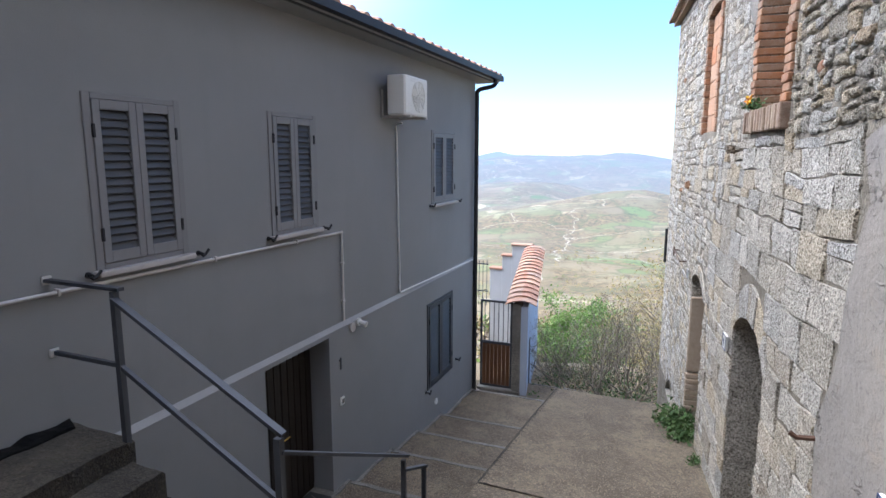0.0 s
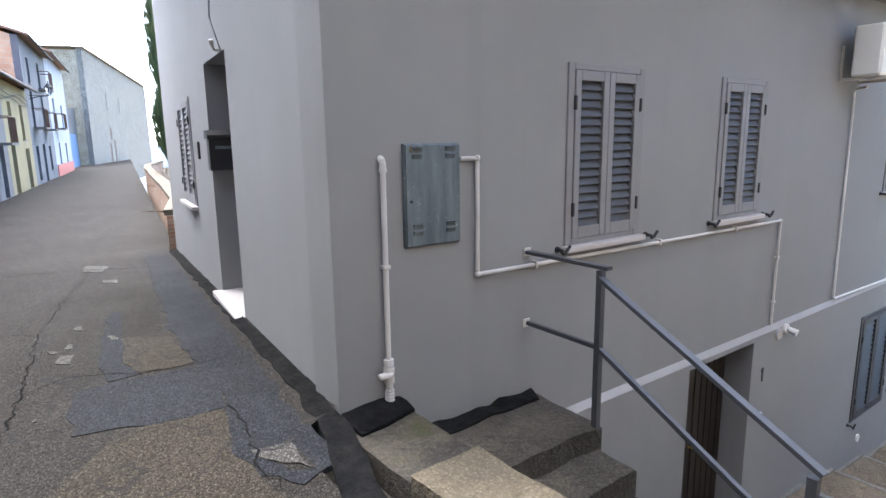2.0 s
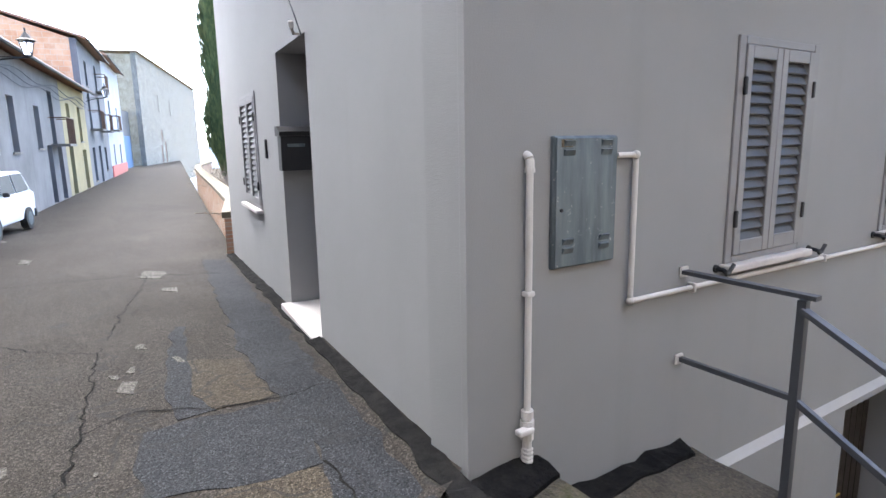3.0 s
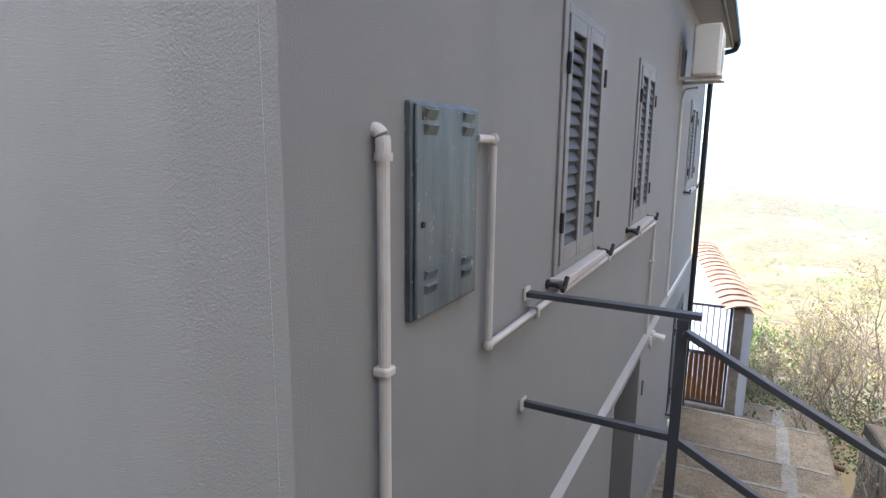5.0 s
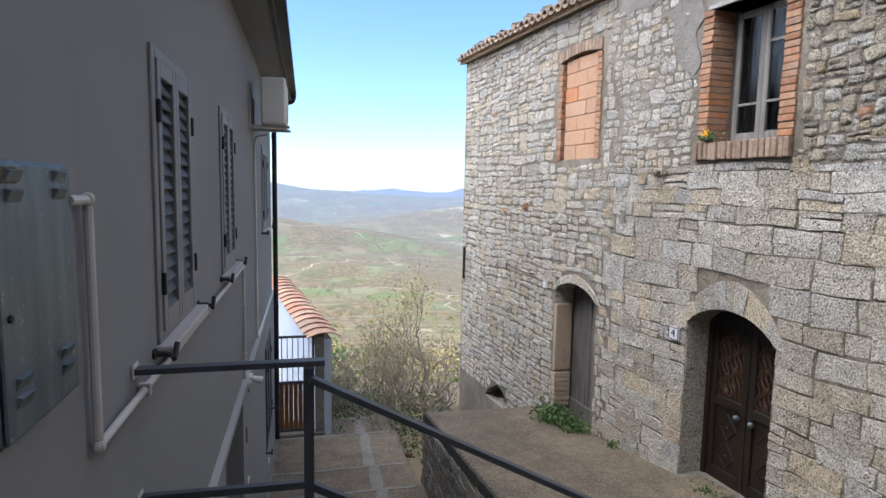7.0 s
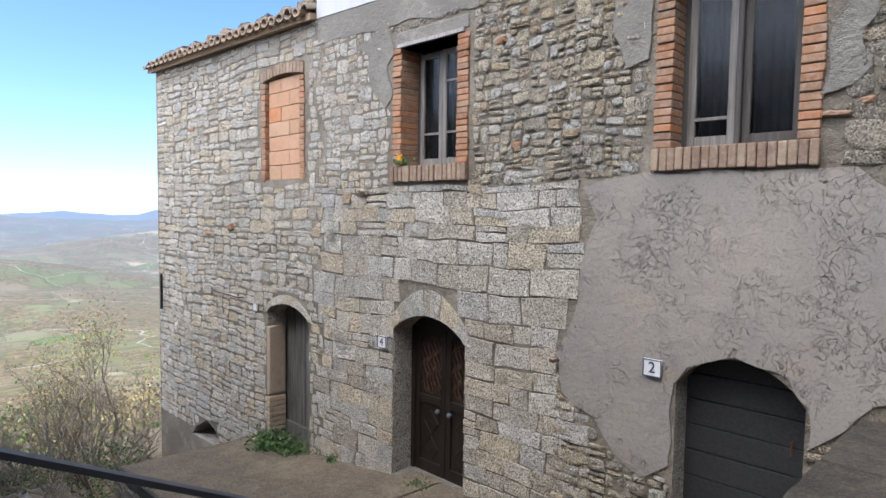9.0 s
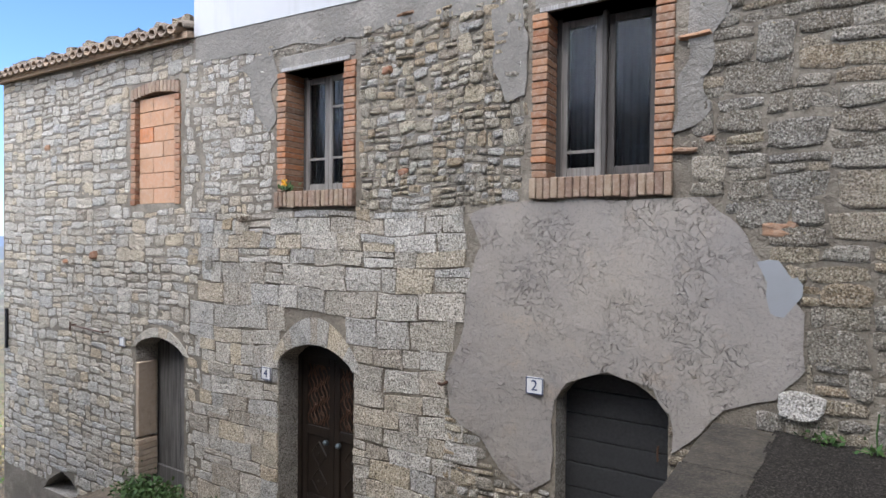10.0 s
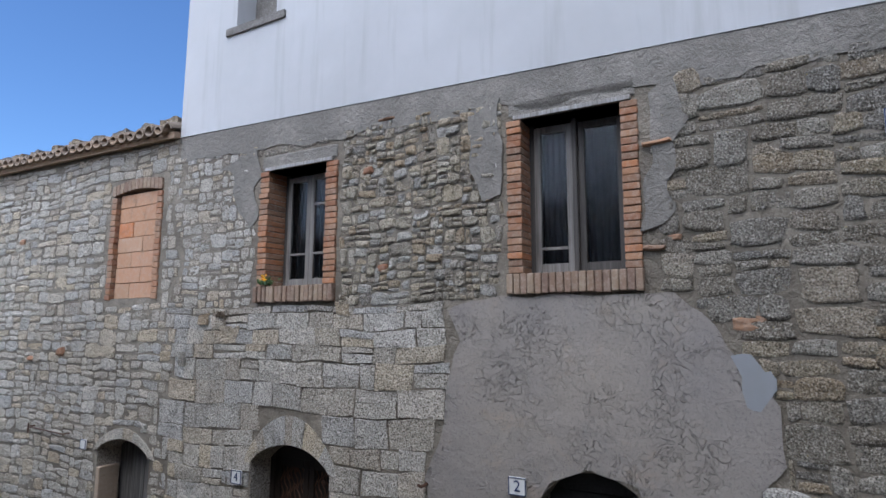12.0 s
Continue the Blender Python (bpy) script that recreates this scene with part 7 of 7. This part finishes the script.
for i, (x0, x1, z) in enumerate(((-6.1, -5.65, -2.6), (-5.65, -5.3, -2.1), (-5.3, -4.6, -1.7))):
    bm = B()
    vbox(bm, x0, x1 - 0.002, 19.6, 19.85, -9.5, z)
    ob = part("wall", bm, "white_wall", white)
    ob.matrix_parent_inverse = winv
    bm = B()
    vbox(bm, x0 - 0.04, x1 + 0.02, 19.54, 19.91, z, z + 0.07, 0.02)
    ob = part("cap_tile", bm, "tile", white)
    ob.matrix_parent_inverse = winv
fence = thing("iron_fence", pose(-5.2, 14.6, -2.2), "thin grey iron fence below the house", "fence")
for z in (0.0, 0.75):
    bm = B()
    tube(bm, [(-0.6, 0, z), (0.6, 0, z)], 0.015, 6)
    part("rail", bm, "iron", fence)
for i in range(11):
    bm = B()
    tube(bm, [(-0.55 + 0.11 * i, 0, -0.4), (-0.55 + 0.11 * i, 0, 0.85)], 0.009, 5)
    part("bar", bm, "iron", fence)
bm = B()
tube(bm, [(-2.66, 11.1, -3.90), (-1.3, 10.75, -3.92)], 0.055, 8)
solo("log", bm, "rust", "rusty round pole lying at the path edge", "pole")

# ---- plants ----


def branch(bm, rng, p, d, length, r, depth, tips, spread=1.05, up=0.03):
    """Grows one crooked limb and its twigs."""
    pts = [p]
    k = 4 if depth > 1 else 3
    for i in range(k):
        d = (d + Vector((rng.uniform(-1, 1), rng.uniform(-1, 1), rng.uniform(-0.6, 1) * 0.8)) * 0.22 + Vector((0, 0, up * 0.3))).normalized()
        p = p + d * length / k
        pts.append(p)
    tube(bm, pts, r, 5 if r > 0.015 else 3, r * 0.55, False)
    tips.append(p)
    if depth == 0:
        return
    for i in range(rng.choice((2, 3, 3, 4))):
        at = pts[rng.randint(1, k)]
        side = Vector((rng.uniform(-1, 1), rng.uniform(-1, 1), rng.uniform(-0.4, 1))).normalized()
        branch(bm, rng, at, (d + side * spread).normalized(), length * rng.uniform(0.55, 0.8), r * 0.55, depth - 1, tips, spread, up)


def leaf_quad(bm, c, size, rng):
    a = Vector((rng.uniform(-1, 1), rng.uniform(-1, 1), rng.uniform(-1, 1))).normalized()
    b = a.cross(Vector((rng.uniform(-1, 1), rng.uniform(-1, 1), rng.uniform(-1, 1)))).normalized()
    bm.faces.new([bm.verts.new(c + v) for v in (a * size, b * size * 0.5, -a * size, -b * size * 0.5)])


def bare_tree(name, at, height, seed, label, leaf=None, leaves=0, leaf_size=0.03, lean=(0, 0), stems=2, depth=5, thick=0.045):
    rng = random.Random(seed)
    t = thing(name, pose(*at), label, "tree", "trees on the bank")
    bm = B()
    tips = []
    for s in range(stems):
        d = Vector((lean[0] + rng.uniform(-0.35, 0.35), lean[1] + rng.uniform(-0.35, 0.35), 1)).normalized()
        branch(bm, rng, Vector((rng.uniform(-0.1, 0.1), rng.uniform(-0.1, 0.1), -0.2)), d, height * 0.42, thick, depth, tips)
    part("trunk", bm, "bark", t, "grey crooked stems and twigs")
    if leaf:
        bm = B()
        for i in range(leaves):
            c = rng.choice(tips) + Vector((rng.gauss(0, 1), rng.gauss(0, 1), rng.gauss(0, 1))) * 0.09 * height / 3
            leaf_quad(bm, c, leaf_size * rng.uniform(0.6, 1.3), rng)
        part("crown", bm, leaf, t, "sparse young foliage")
    return t


bare_tree("bare_tree", (-0.95, 12.6, -4.8), 3.4, 4, "leafless grey tree with fine twigs on the bank", "bud", 900, 0.016, stems=2)
bare_tree("bare_tree", (-1.7, 13.2, -5.0), 3.2, 9, "leafless grey tree with fine twigs on the bank", "bud", 900, 0.016, stems=3)
bare_tree("bare_tree", (-0.35, 13.6, -5.2), 3.5, 14, "leafless grey tree with fine twigs on the bank", "bud", 700, 0.016, stems=3)
bare_tree("bare_tree", (-2.3, 14.4, -5.4), 3.2, 21, "leafless tangle of twigs beside the gate wall", "leaf", 1500, 0.02, stems=3)
bare_tree("young_tree", (0.4, 17.5, -6.4), 6.4, 33, "young tree with yellowish spring buds", "bud", 4500, 0.035, stems=2, thick=0.06)
bare_tree("bare_tree", (-1.2, 16.5, -6.0), 3.6, 41, "leafless grey tree with fine twigs on the bank", "bud", 1200, 0.02, stems=3)
bare_tree("leafy_tree", (-5.2, 29, -11.0), 5.6, 51, "fresh green spring tree below the wall", "leaf", 9000, 0.075, stems=4, thick=0.08)
bare_tree("leafy_tree", (-3.6, 33, -12.0), 5.4, 57, "fresh green spring tree below the wall", "leaf", 8000, 0.08, stems=4, thick=0.08)


def brambles():
    rng = random.Random(8)
    bm = B()
    for i in range(420):
        x, y = rng.uniform(-2.9, 0.3), rng.uniform(11.2, 16.5)
        z = land_z(x, y) - 0.1
        p = Vector((x, y, z))
        d = Vector((rng.uniform(-1, 1), rng.uniform(-1, 1), rng.uniform(0.4, 1.6))).normalized()
        pts = [p]
        ln = rng.uniform(0.5, 1.5)
        for k in range(6):
            d = (d + Vector((rng.uniform(-0.3, 0.3), rng.uniform(-0.4, 0.4), -0.34))).normalized()
            p = p + d * ln / 6
            pts.append(p)
        tube(bm, pts, 0.009, 3, 0.003, False)
    solo("brambles", bm, "twig", "tangled dry brambles covering the bank", "brambles", kind="stuff")
    bm = B()
    for i in range(5000):
        x, y = rng.uniform(-2.9, 0.2), rng.uniform(10.9, 15.5)
        leaf_quad(bm, Vector((x, y, land_z(x, y) + abs(rng.gauss(0, 0.22)))), rng.uniform(0.02, 0.05), rng)
    solo("weeds", bm, "leaf_dark", "low green weeds on the bank", "weeds", kind="stuff")


brambles()


def slope_woods():
    """Thickets on the slopes below, clump by clump."""
    for name, mat, count, seed, label in (("thicket", "bud", 900, 2, "yellowish budding thickets on the slope"), ("thicket", "twig", 900, 3, "brown leafless thickets on the slope"), ("thicket", "leaf", 420, 4, "green bushes scattered on the slope")):
        rng = np.random.default_rng(seed)
        verts = []
        for i in range(count):
            d = 24 * (26 ** rng.random())
            a = rng.uniform(-0.55, 0.5)
            x, y = d * math.sin(a), 8 + d * math.cos(a)
            if noise.noise((x / 30, y / 30, 1)) < -0.1 and d > 60:
                continue
            size = rng.uniform(0.8, 1.9) + d * 0.004
            k = 60
            o = rng.normal(0, 1, (k, 3)) * (0.40, 0.40, 0.30) + (0, 0, 0.45)
            o[:, 2] = np.abs(o[:, 2])
            c = np.array((x, y, land_z(x, y) - 0.2)) + o * size
            u = rng.normal(0, 1, (k, 3))
            u /= np.linalg.norm(u, axis=1)[:, None]
            v = np.cross(u, rng.normal(0, 1, (k, 3)))
            v /= np.linalg.norm(v, axis=1)[:, None]
            r = size * rng.uniform(0.05, 0.13, (k, 1))
            verts.append(np.stack((c + u * r, c + v * r * 0.6, c - u * r, c - v * r * 0.6), 1).reshape(-1, 3))
        verts = np.concatenate(verts)
        me = bpy.data.meshes.new(name)
        me.from_pydata(verts.tolist(), [], np.arange(len(verts)).reshape(-1, 4).tolist())
        me.materials.append(MAT[mat])
        tagged(new(name, me), label, "thicket", kind="stuff")


slope_woods()


def tuft(name, at, r, n, label, m=None, size=0.03, mat="leaf_dark", seed=1):
    rng = random.Random(seed)
    t = thing(name, (m or Matrix()) @ pose(*at), label, "plant", "wall plants")
    bm = B()
    for i in range(7):
        a = rng.uniform(0, math.tau)
        tube(bm, [(0, 0, 0), (r * 0.5 * math.cos(a), r * 0.5 * math.sin(a) * 0.5, r * 0.4), (r * math.cos(a), r * 0.6 * math.sin(a), r * rng.uniform(0.2, 0.7))], 0.003, 3, 0.001, False)
    part("stems", bm, "twig", t)
    bm = B()
    for i in range(n):
        c = Vector((rng.gauss(0, 0.5) * r, rng.gauss(0, 0.35) * r, abs(rng.gauss(0, 0.35)) * r))
        leaf_quad(bm, c, size * rng.uniform(0.6, 1.3), rng)
    part("leaves", bm, mat, t)
    return t


tuft("weed_clump", (7.55, 0.12, -2.03), 0.34, 800, "green weed clump at the foot of the plank door", STONE, 0.035, seed=2)
tuft("weed_clump", (7.05, 0.10, -1.97), 0.25, 420, "green weed clump at the foot of the plank door", STONE, 0.03, seed=3)
tuft("weed_clump", (6.25, 0.06, -1.83), 0.11, 120, "small weed at the wall foot", STONE, 0.02, seed=4)
tuft("weed_clump", (4.7, 0.1, -1.62), 0.14, 130, "small weed at the double door", STONE, 0.02, seed=5)
tuft("weed_clump", (0.27, 0.04, 0.06), 0.12, 70, "thin weed growing from the wall foot", STONE, 0.022, seed=6)
wd = tuft("weed_stalk", (-0.02, 0.1, 0.03), 0.12, 40, "tall thin weed at the wall foot", STONE, 0.03, seed=7)
bm = B()
tube(bm, [(0, 0, 0), (0.01, 0, 0.15), (0, 0.01, 0.28)], 0.005, 4)
part("stalk", bm, "leaf_dark", wd)
tuft("dry_tuft", (5.72, 0.02, 1.50), 0.09, 160, "dark dry tuft growing from a joint", STONE, 0.02, "twig", 8)
fl = tuft("wallflower", (5.06, 0.03, 1.84), 0.09, 110, "small orange wallflower on the window sill", STONE, 0.022, seed=9)
rng = random.Random(4)
bm = B()
for i in range(26):
    leaf_quad(bm, Vector((rng.gauss(0, 0.02), 0.03 + rng.gauss(0, 0.012), 0.06 + rng.gauss(0, 0.02))), 0.02, rng)
part("petals", bm, "flower", fl)


# ---- along the street ----
def cypress():
    rng = random.Random(6)
    t = thing("cypress", pose(-33.5, 6.3, -0.9), "tall narrow dark green cypress behind the low wall", "tree")
    bm = B()
    tube(bm, [(0, 0, 0), (0, 0, 2)], 0.22, 8, 0.16)
    part("trunk", bm, "bark", t)
    bm = B()
    for i in range(15000):
        z = rng.uniform(0.8, 13.5)
        r = 1.25 * min(1, (z - 0.3) / 1.8) * (1 - max(0, z - 8) / 8.5) ** 0.7 * (0.82 + 0.25 * noise.noise((z * 0.9, rng.random() * 0.2, 0)))
        a = rng.uniform(0, math.tau)
        r *= (0.8 + 0.28 * noise.noise((math.cos(a) * 1.6, math.sin(a) * 1.6, z * 0.8))) * rng.uniform(0.6, 1.0)
        c = Vector((r * math.cos(a), r * math.sin(a), z))
        o = Vector((math.cos(a) * 0.05, math.sin(a) * 0.05, rng.uniform(0.12, 0.26)))
        w = Vector((-math.sin(a), math.cos(a), rng.uniform(-0.3, 0.3))) * rng.uniform(0.035, 0.07)
        bm.faces.new([bm.verts.new(c + v) for v in (-o, w, o, -w)])
    part("crown", bm, "cypress", t)


cypress()


def brickwork(n):
    b = n.add("ShaderNodeTexBrick")
    b.inputs["Scale"].default_value = 1.0
    b.inputs["Brick Width"].default_value, b.inputs["Row Height"].default_value, b.inputs["Mortar Size"].default_value = 0.26, 0.07, 0.008
    b.inputs["Color1"].default_value, b.inputs["Color2"].default_value = (0.42, 0.22, 0.13, 1), (0.34, 0.16, 0.09, 1)
    b.inputs["Mortar"].default_value = (0.36, 0.31, 0.26, 1)
    sw = n.add("ShaderNodeSeparateXYZ")
    n.link(n.pos, sw.inputs[0])
    cb = n.add("ShaderNodeCombineXYZ")
    n.link(sw.outputs[0], cb.inputs[0])
    n.link(sw.outputs[2], cb.inputs[1])
    n.link(cb.outputs[0], b.inputs["Vector"])
    n.color(n.mix(n.grey(n.noise(3, 5), 0.45, 0.8), b.outputs[0], (0.5, 0.42, 0.33)))
    n.bump(b.outputs["Fac"], -0.4, 0.01)


MAT["brickwork"] = material("low_brickwork", brickwork, 0.9)
low = thing("low_wall", pose(-12.5, 1.9, -0.5), "low brick parapet with a worn concrete cap", "wall", kind="structure")
linv = low.matrix_world.inverted()
bm = B()
bc = B()
line = [(-12.25, 1.62), (-15.4, 2.35), (-22, 3.35), (-30, 4.4), (-38, 5.5), (-44, 6.5), (-52, 8.8)]
for (x0, y0), (x1, y1) in zip(line, line[1:]):
    z0, z1 = road_z(x0), road_z(x1)
    for b_, h0, h1, w0, w1 in ((bm, -0.8, 0.62, 0.0, 0.3), (bc, 0.62, 0.72, -0.04, 0.36)):
        v = [b_.verts.new(p) for p in ((x0, y0 + w0, z0 + h0), (x1, y1 + w0, z1 + h0), (x1, y1 + w1, z1 + h0), (x0, y0 + w1, z0 + h0), (x0, y0 + w0, z0 + h1), (x1, y1 + w0, z1 + h1), (x1, y1 + w1, z1 + h1), (x0, y0 + w1, z0 + h1))]
        for f in ((3, 2, 1, 0), (4, 5, 6, 7), (0, 1, 5, 4), (1, 2, 6, 5), (2, 3, 7, 6), (3, 0, 4, 7)):
            b_.faces.new([v[i] for i in f])
for nm, b_, mt in (("wall", bm, "brickwork"), ("cap", bc, "kerb")):
    ob = part(nm, b_, mt, low)
    ob.matrix_parent_inverse = linv
rng = random.Random(12)
bm = B()
for i in range(260):
    x = rng.uniform(-42, -13)
    y = 2.0 - 0.142 * (x + 12.5) + rng.uniform(0.5, 2.2)
    p = Vector((x, y, -0.7))
    d = Vector((rng.uniform(-1, 1), rng.uniform(-1, 1), 1.6)).normalized()
    pts = [p]
    for k in range(5):
        d = (d + Vector((rng.uniform(-0.4, 0.4), rng.uniform(-0.4, 0.4), -0.15))).normalized()
        p = p + d * 0.3
        pts.append(p)
    tube(bm, pts, 0.012, 3, 0.004, False)
solo("dry_hedge", bm, "twig", "dry leafless hedge behind the low wall", "hedge", kind="stuff")
grid_mesh("garden", [-60 + 6 * i for i in range(9)], [0, 2.5, 8, 20], lambda x, y: -0.75, "soil", "bare garden soil behind the low wall", "ground").location = (0, 0, 0)
g = bpy.data.objects["garden"]
for v in g.data.vertices:
    v.co.y += 2.1 - 0.142 * (v.co.x + 12.5)


def hatchback():
    c = thing("small_car", pose(-18.6, -2.45, road_z(-18.6), 0, 0, -12.7), "small boxy white hatchback parked at the kerb", "car")
    L, Wd = 3.38, 1.48
    bm = B()
    prof = [(-1.66, 0.26), (1.60, 0.26), (1.69, 0.34), (1.69, 0.62), (1.62, 0.78), (0.72, 0.88), (0.66, 0.90), (-1.58, 0.92), (-1.68, 0.80), (-1.70, 0.40)]
    a = [bm.verts.new((x, -Wd / 2 + (0.05 if z < 0.35 else 0), z)) for x, z in prof]
    b = [bm.verts.new((x, Wd / 2 - (0.05 if z < 0.35 else 0), z)) for x, z in prof]
    bm.faces.new(a), bm.faces.new(b[::-1])
    for i in range(len(prof)):
        j = (i + 1) % len(prof)
        bm.faces.new((a[i], b[i], b[j], a[j]))
    bmesh.ops.bevel(bm, geom=list(bm.edges), offset=0.03, segments=2, affect="EDGES")
    body = part("body", bm, "carpaint", c)
    bm = B()
    v = []
    for y in (-1, 1):
        v.append([bm.verts.new((x, y * w, z)) for x, w, z in ((0.70, 0.70, 0.87), (0.10, 0.60, 1.40), (-1.30, 0.60, 1.42), (-1.62, 0.70, 0.90))])
    bm.faces.new(v[0]), bm.faces.new(v[1])
    for i in range(4):
        bm.faces.new((v[0][i], v[0][(i + 1) % 4], v[1][(i + 1) % 4], v[1][i]))
    bmesh.ops.bevel(bm, geom=list(bm.edges), offset=0.035, segments=2, affect="EDGES")
    part("cabin", bm, "carpaint", c)
    MAT.setdefault("carglass", material("dark_car_glass", paint((0.02, 0.024, 0.028), (0.03, 0.03, 0.03), 0.2, 0.0), 0.08))
    bm = B()
    q = [bm.verts.new(p) for p in ((0.665, -0.60, 0.93), (0.665, 0.60, 0.93), (0.155, 0.53, 1.37), (0.155, -0.53, 1.37))]
    q2 = [bm.verts.new((p.co.x + 0.02, p.co.y, p.co.z + 0.012)) for p in q]
    bm.faces.new(q[::-1]), bm.faces.new(q2)
    for i in range(4):
        bm.faces.new((q[i], q[(i + 1) % 4], q2[(i + 1) % 4], q2[i]))
    part("windscreen", bm, "carglass", c, "dark windscreen")
    for y in (-1, 1):
        for pts in (((0.52, 0.93), (0.14, 1.34), (-0.42, 1.36), (-0.42, 0.93)), ((-0.50, 0.93), (-0.50, 1.36), (-1.22, 1.36), (-1.44, 0.95))):
            bm = B()
            q = [bm.verts.new((x, y * (0.705 - (z - 0.9) * 0.19), z)) for x, z in pts]
            q2 = [bm.verts.new((x, y * (0.717 - (z - 0.9) * 0.19), z)) for x, z in pts]
            bm.faces.new(q), bm.faces.new(q2)
            for i in range(4):
                bm.faces.new((q[i], q[(i + 1) % 4], q2[(i + 1) % 4], q2[i]))
            part("side_window", bm, "carglass", c, "dark side window")
        bm = B()
        vbox(bm, 0.38, 0.50, y * 0.80 - 0.06, y * 0.80 + 0.06, 0.90, 1.0, 0.02)
        part("wing_mirror", bm, "rubber", c, "black wing mirror")
        bm = B()
        vbox(bm, 1.67, 1.705, y * 0.55 - 0.13, y * 0.55 + 0.13, 0.53, 0.68, 0.01)
        part("headlight", bm, "glass", c, "rectangular headlight")
    for x in (1.60, -1.66):
        bm = B()
        vbox(bm, x - 0.06, x + 0.14 if x > 0 else x + 0.06, -0.75, 0.75, 0.26, 0.46, 0.03)
        part("bumper", bm, "rubber", c, "black plastic bumper")
    bm = B()
    vbox(bm, 1.67, 1.70, -0.40, 0.40, 0.55, 0.66, 0.006)
    part("front_grille", bm, "rubber", c, "black front grille")
    bm = B()
    vbox(bm, 1.735, 1.745, -0.18, 0.18, 0.32, 0.40, 0.003)
    part("number_plate", bm, "plastic", c, "white number plate")
    for x in (1.08, -1.08):
        for y in (-1, 1):
            bm = B()
            tube(bm, [(x, y * 0.60, 0.27), (x, y * 0.755, 0.27)], 0.27, 22)
            wl = part("tyre", bm, "rubber", c)
            bm = B()
            tube(bm, [(x, y * 0.74, 0.27), (x, y * 0.762, 0.27)], 0.17, 18)
            part("rim", bm, "steel", wl)


hatchback()


def wall_lantern(x, out, z, name="street_lamp"):
    y = row_y(x)
    t = thing(name, pose(x, y, z), "black iron street lantern on a wall bracket", "street lamp", "street lamps")
    bm = B()
    tube(bm, bent([(0, -0.3, -0.35), (0, 0.3, -0.10), (0, out, -0.02)], 0.2, 5), 0.022, 6)
    tube(bm, [(0, -0.1, -0.05), (0, out, -0.02)], 0.015, 6)
    part("bracket", bm, "black", t)
    bm = B()
    for k in range(6):
        a = k * math.tau / 6
        tube(bm, [(0.10 * math.cos(a), out + 0.10 * math.sin(a), 0.02), (0.19 * math.cos(a), out + 0.19 * math.sin(a), 0.40)], 0.012, 4)
    tube(bm, [(0, out, 0.0), (0, out, 0.03)], 0.11, 8)
    tube(bm, [(0, out, 0.40), (0, out, 0.46), (0, out, 0.60)], 0.24, 8, 0.04)
    tube(bm, [(0, out, 0.6), (0, out, 0.72)], 0.02, 6)
    part("lantern", bm, "black", t)
    bm = B()
    tube(bm, [(0, out, 0.04), (0, out, 0.38)], 0.09, 6, 0.17)
    part("lantern_glass", bm, "glass", t)


wall_lantern(-21.2, 0.9, 3.75)
wall_lantern(-38.6, 0.9, 4.0)
bm = B()
for k in range(3):
    pts = [(x, row_y(x) + 0.06 + 0.05 * k, 3.35 + 0.12 * k + 0.10 * math.sin(x * 1.1 + k)) for x in [-13 - 0.8 * i for i in range(32)]]
    tube(bm, pts, 0.014, 4)
solo("cables", bm, "iron", "sagging cables along the row of houses", "cable")
bm = B()
tube(bm, bent([(-20.6, row_y(-20.6) + 0.08, 4.0), (-20.6, row_y(-20.6) + 0.08, 1.2), (-19.9, row_y(-19.9) + 0.08, 0.7), (-19.9, row_y(-19.9) + 0.08, -0.6)], 0.2), 0.05, 8)
solo("downpipe", bm, "pipe", "pale drainpipe on the grey row house", "downpipe")
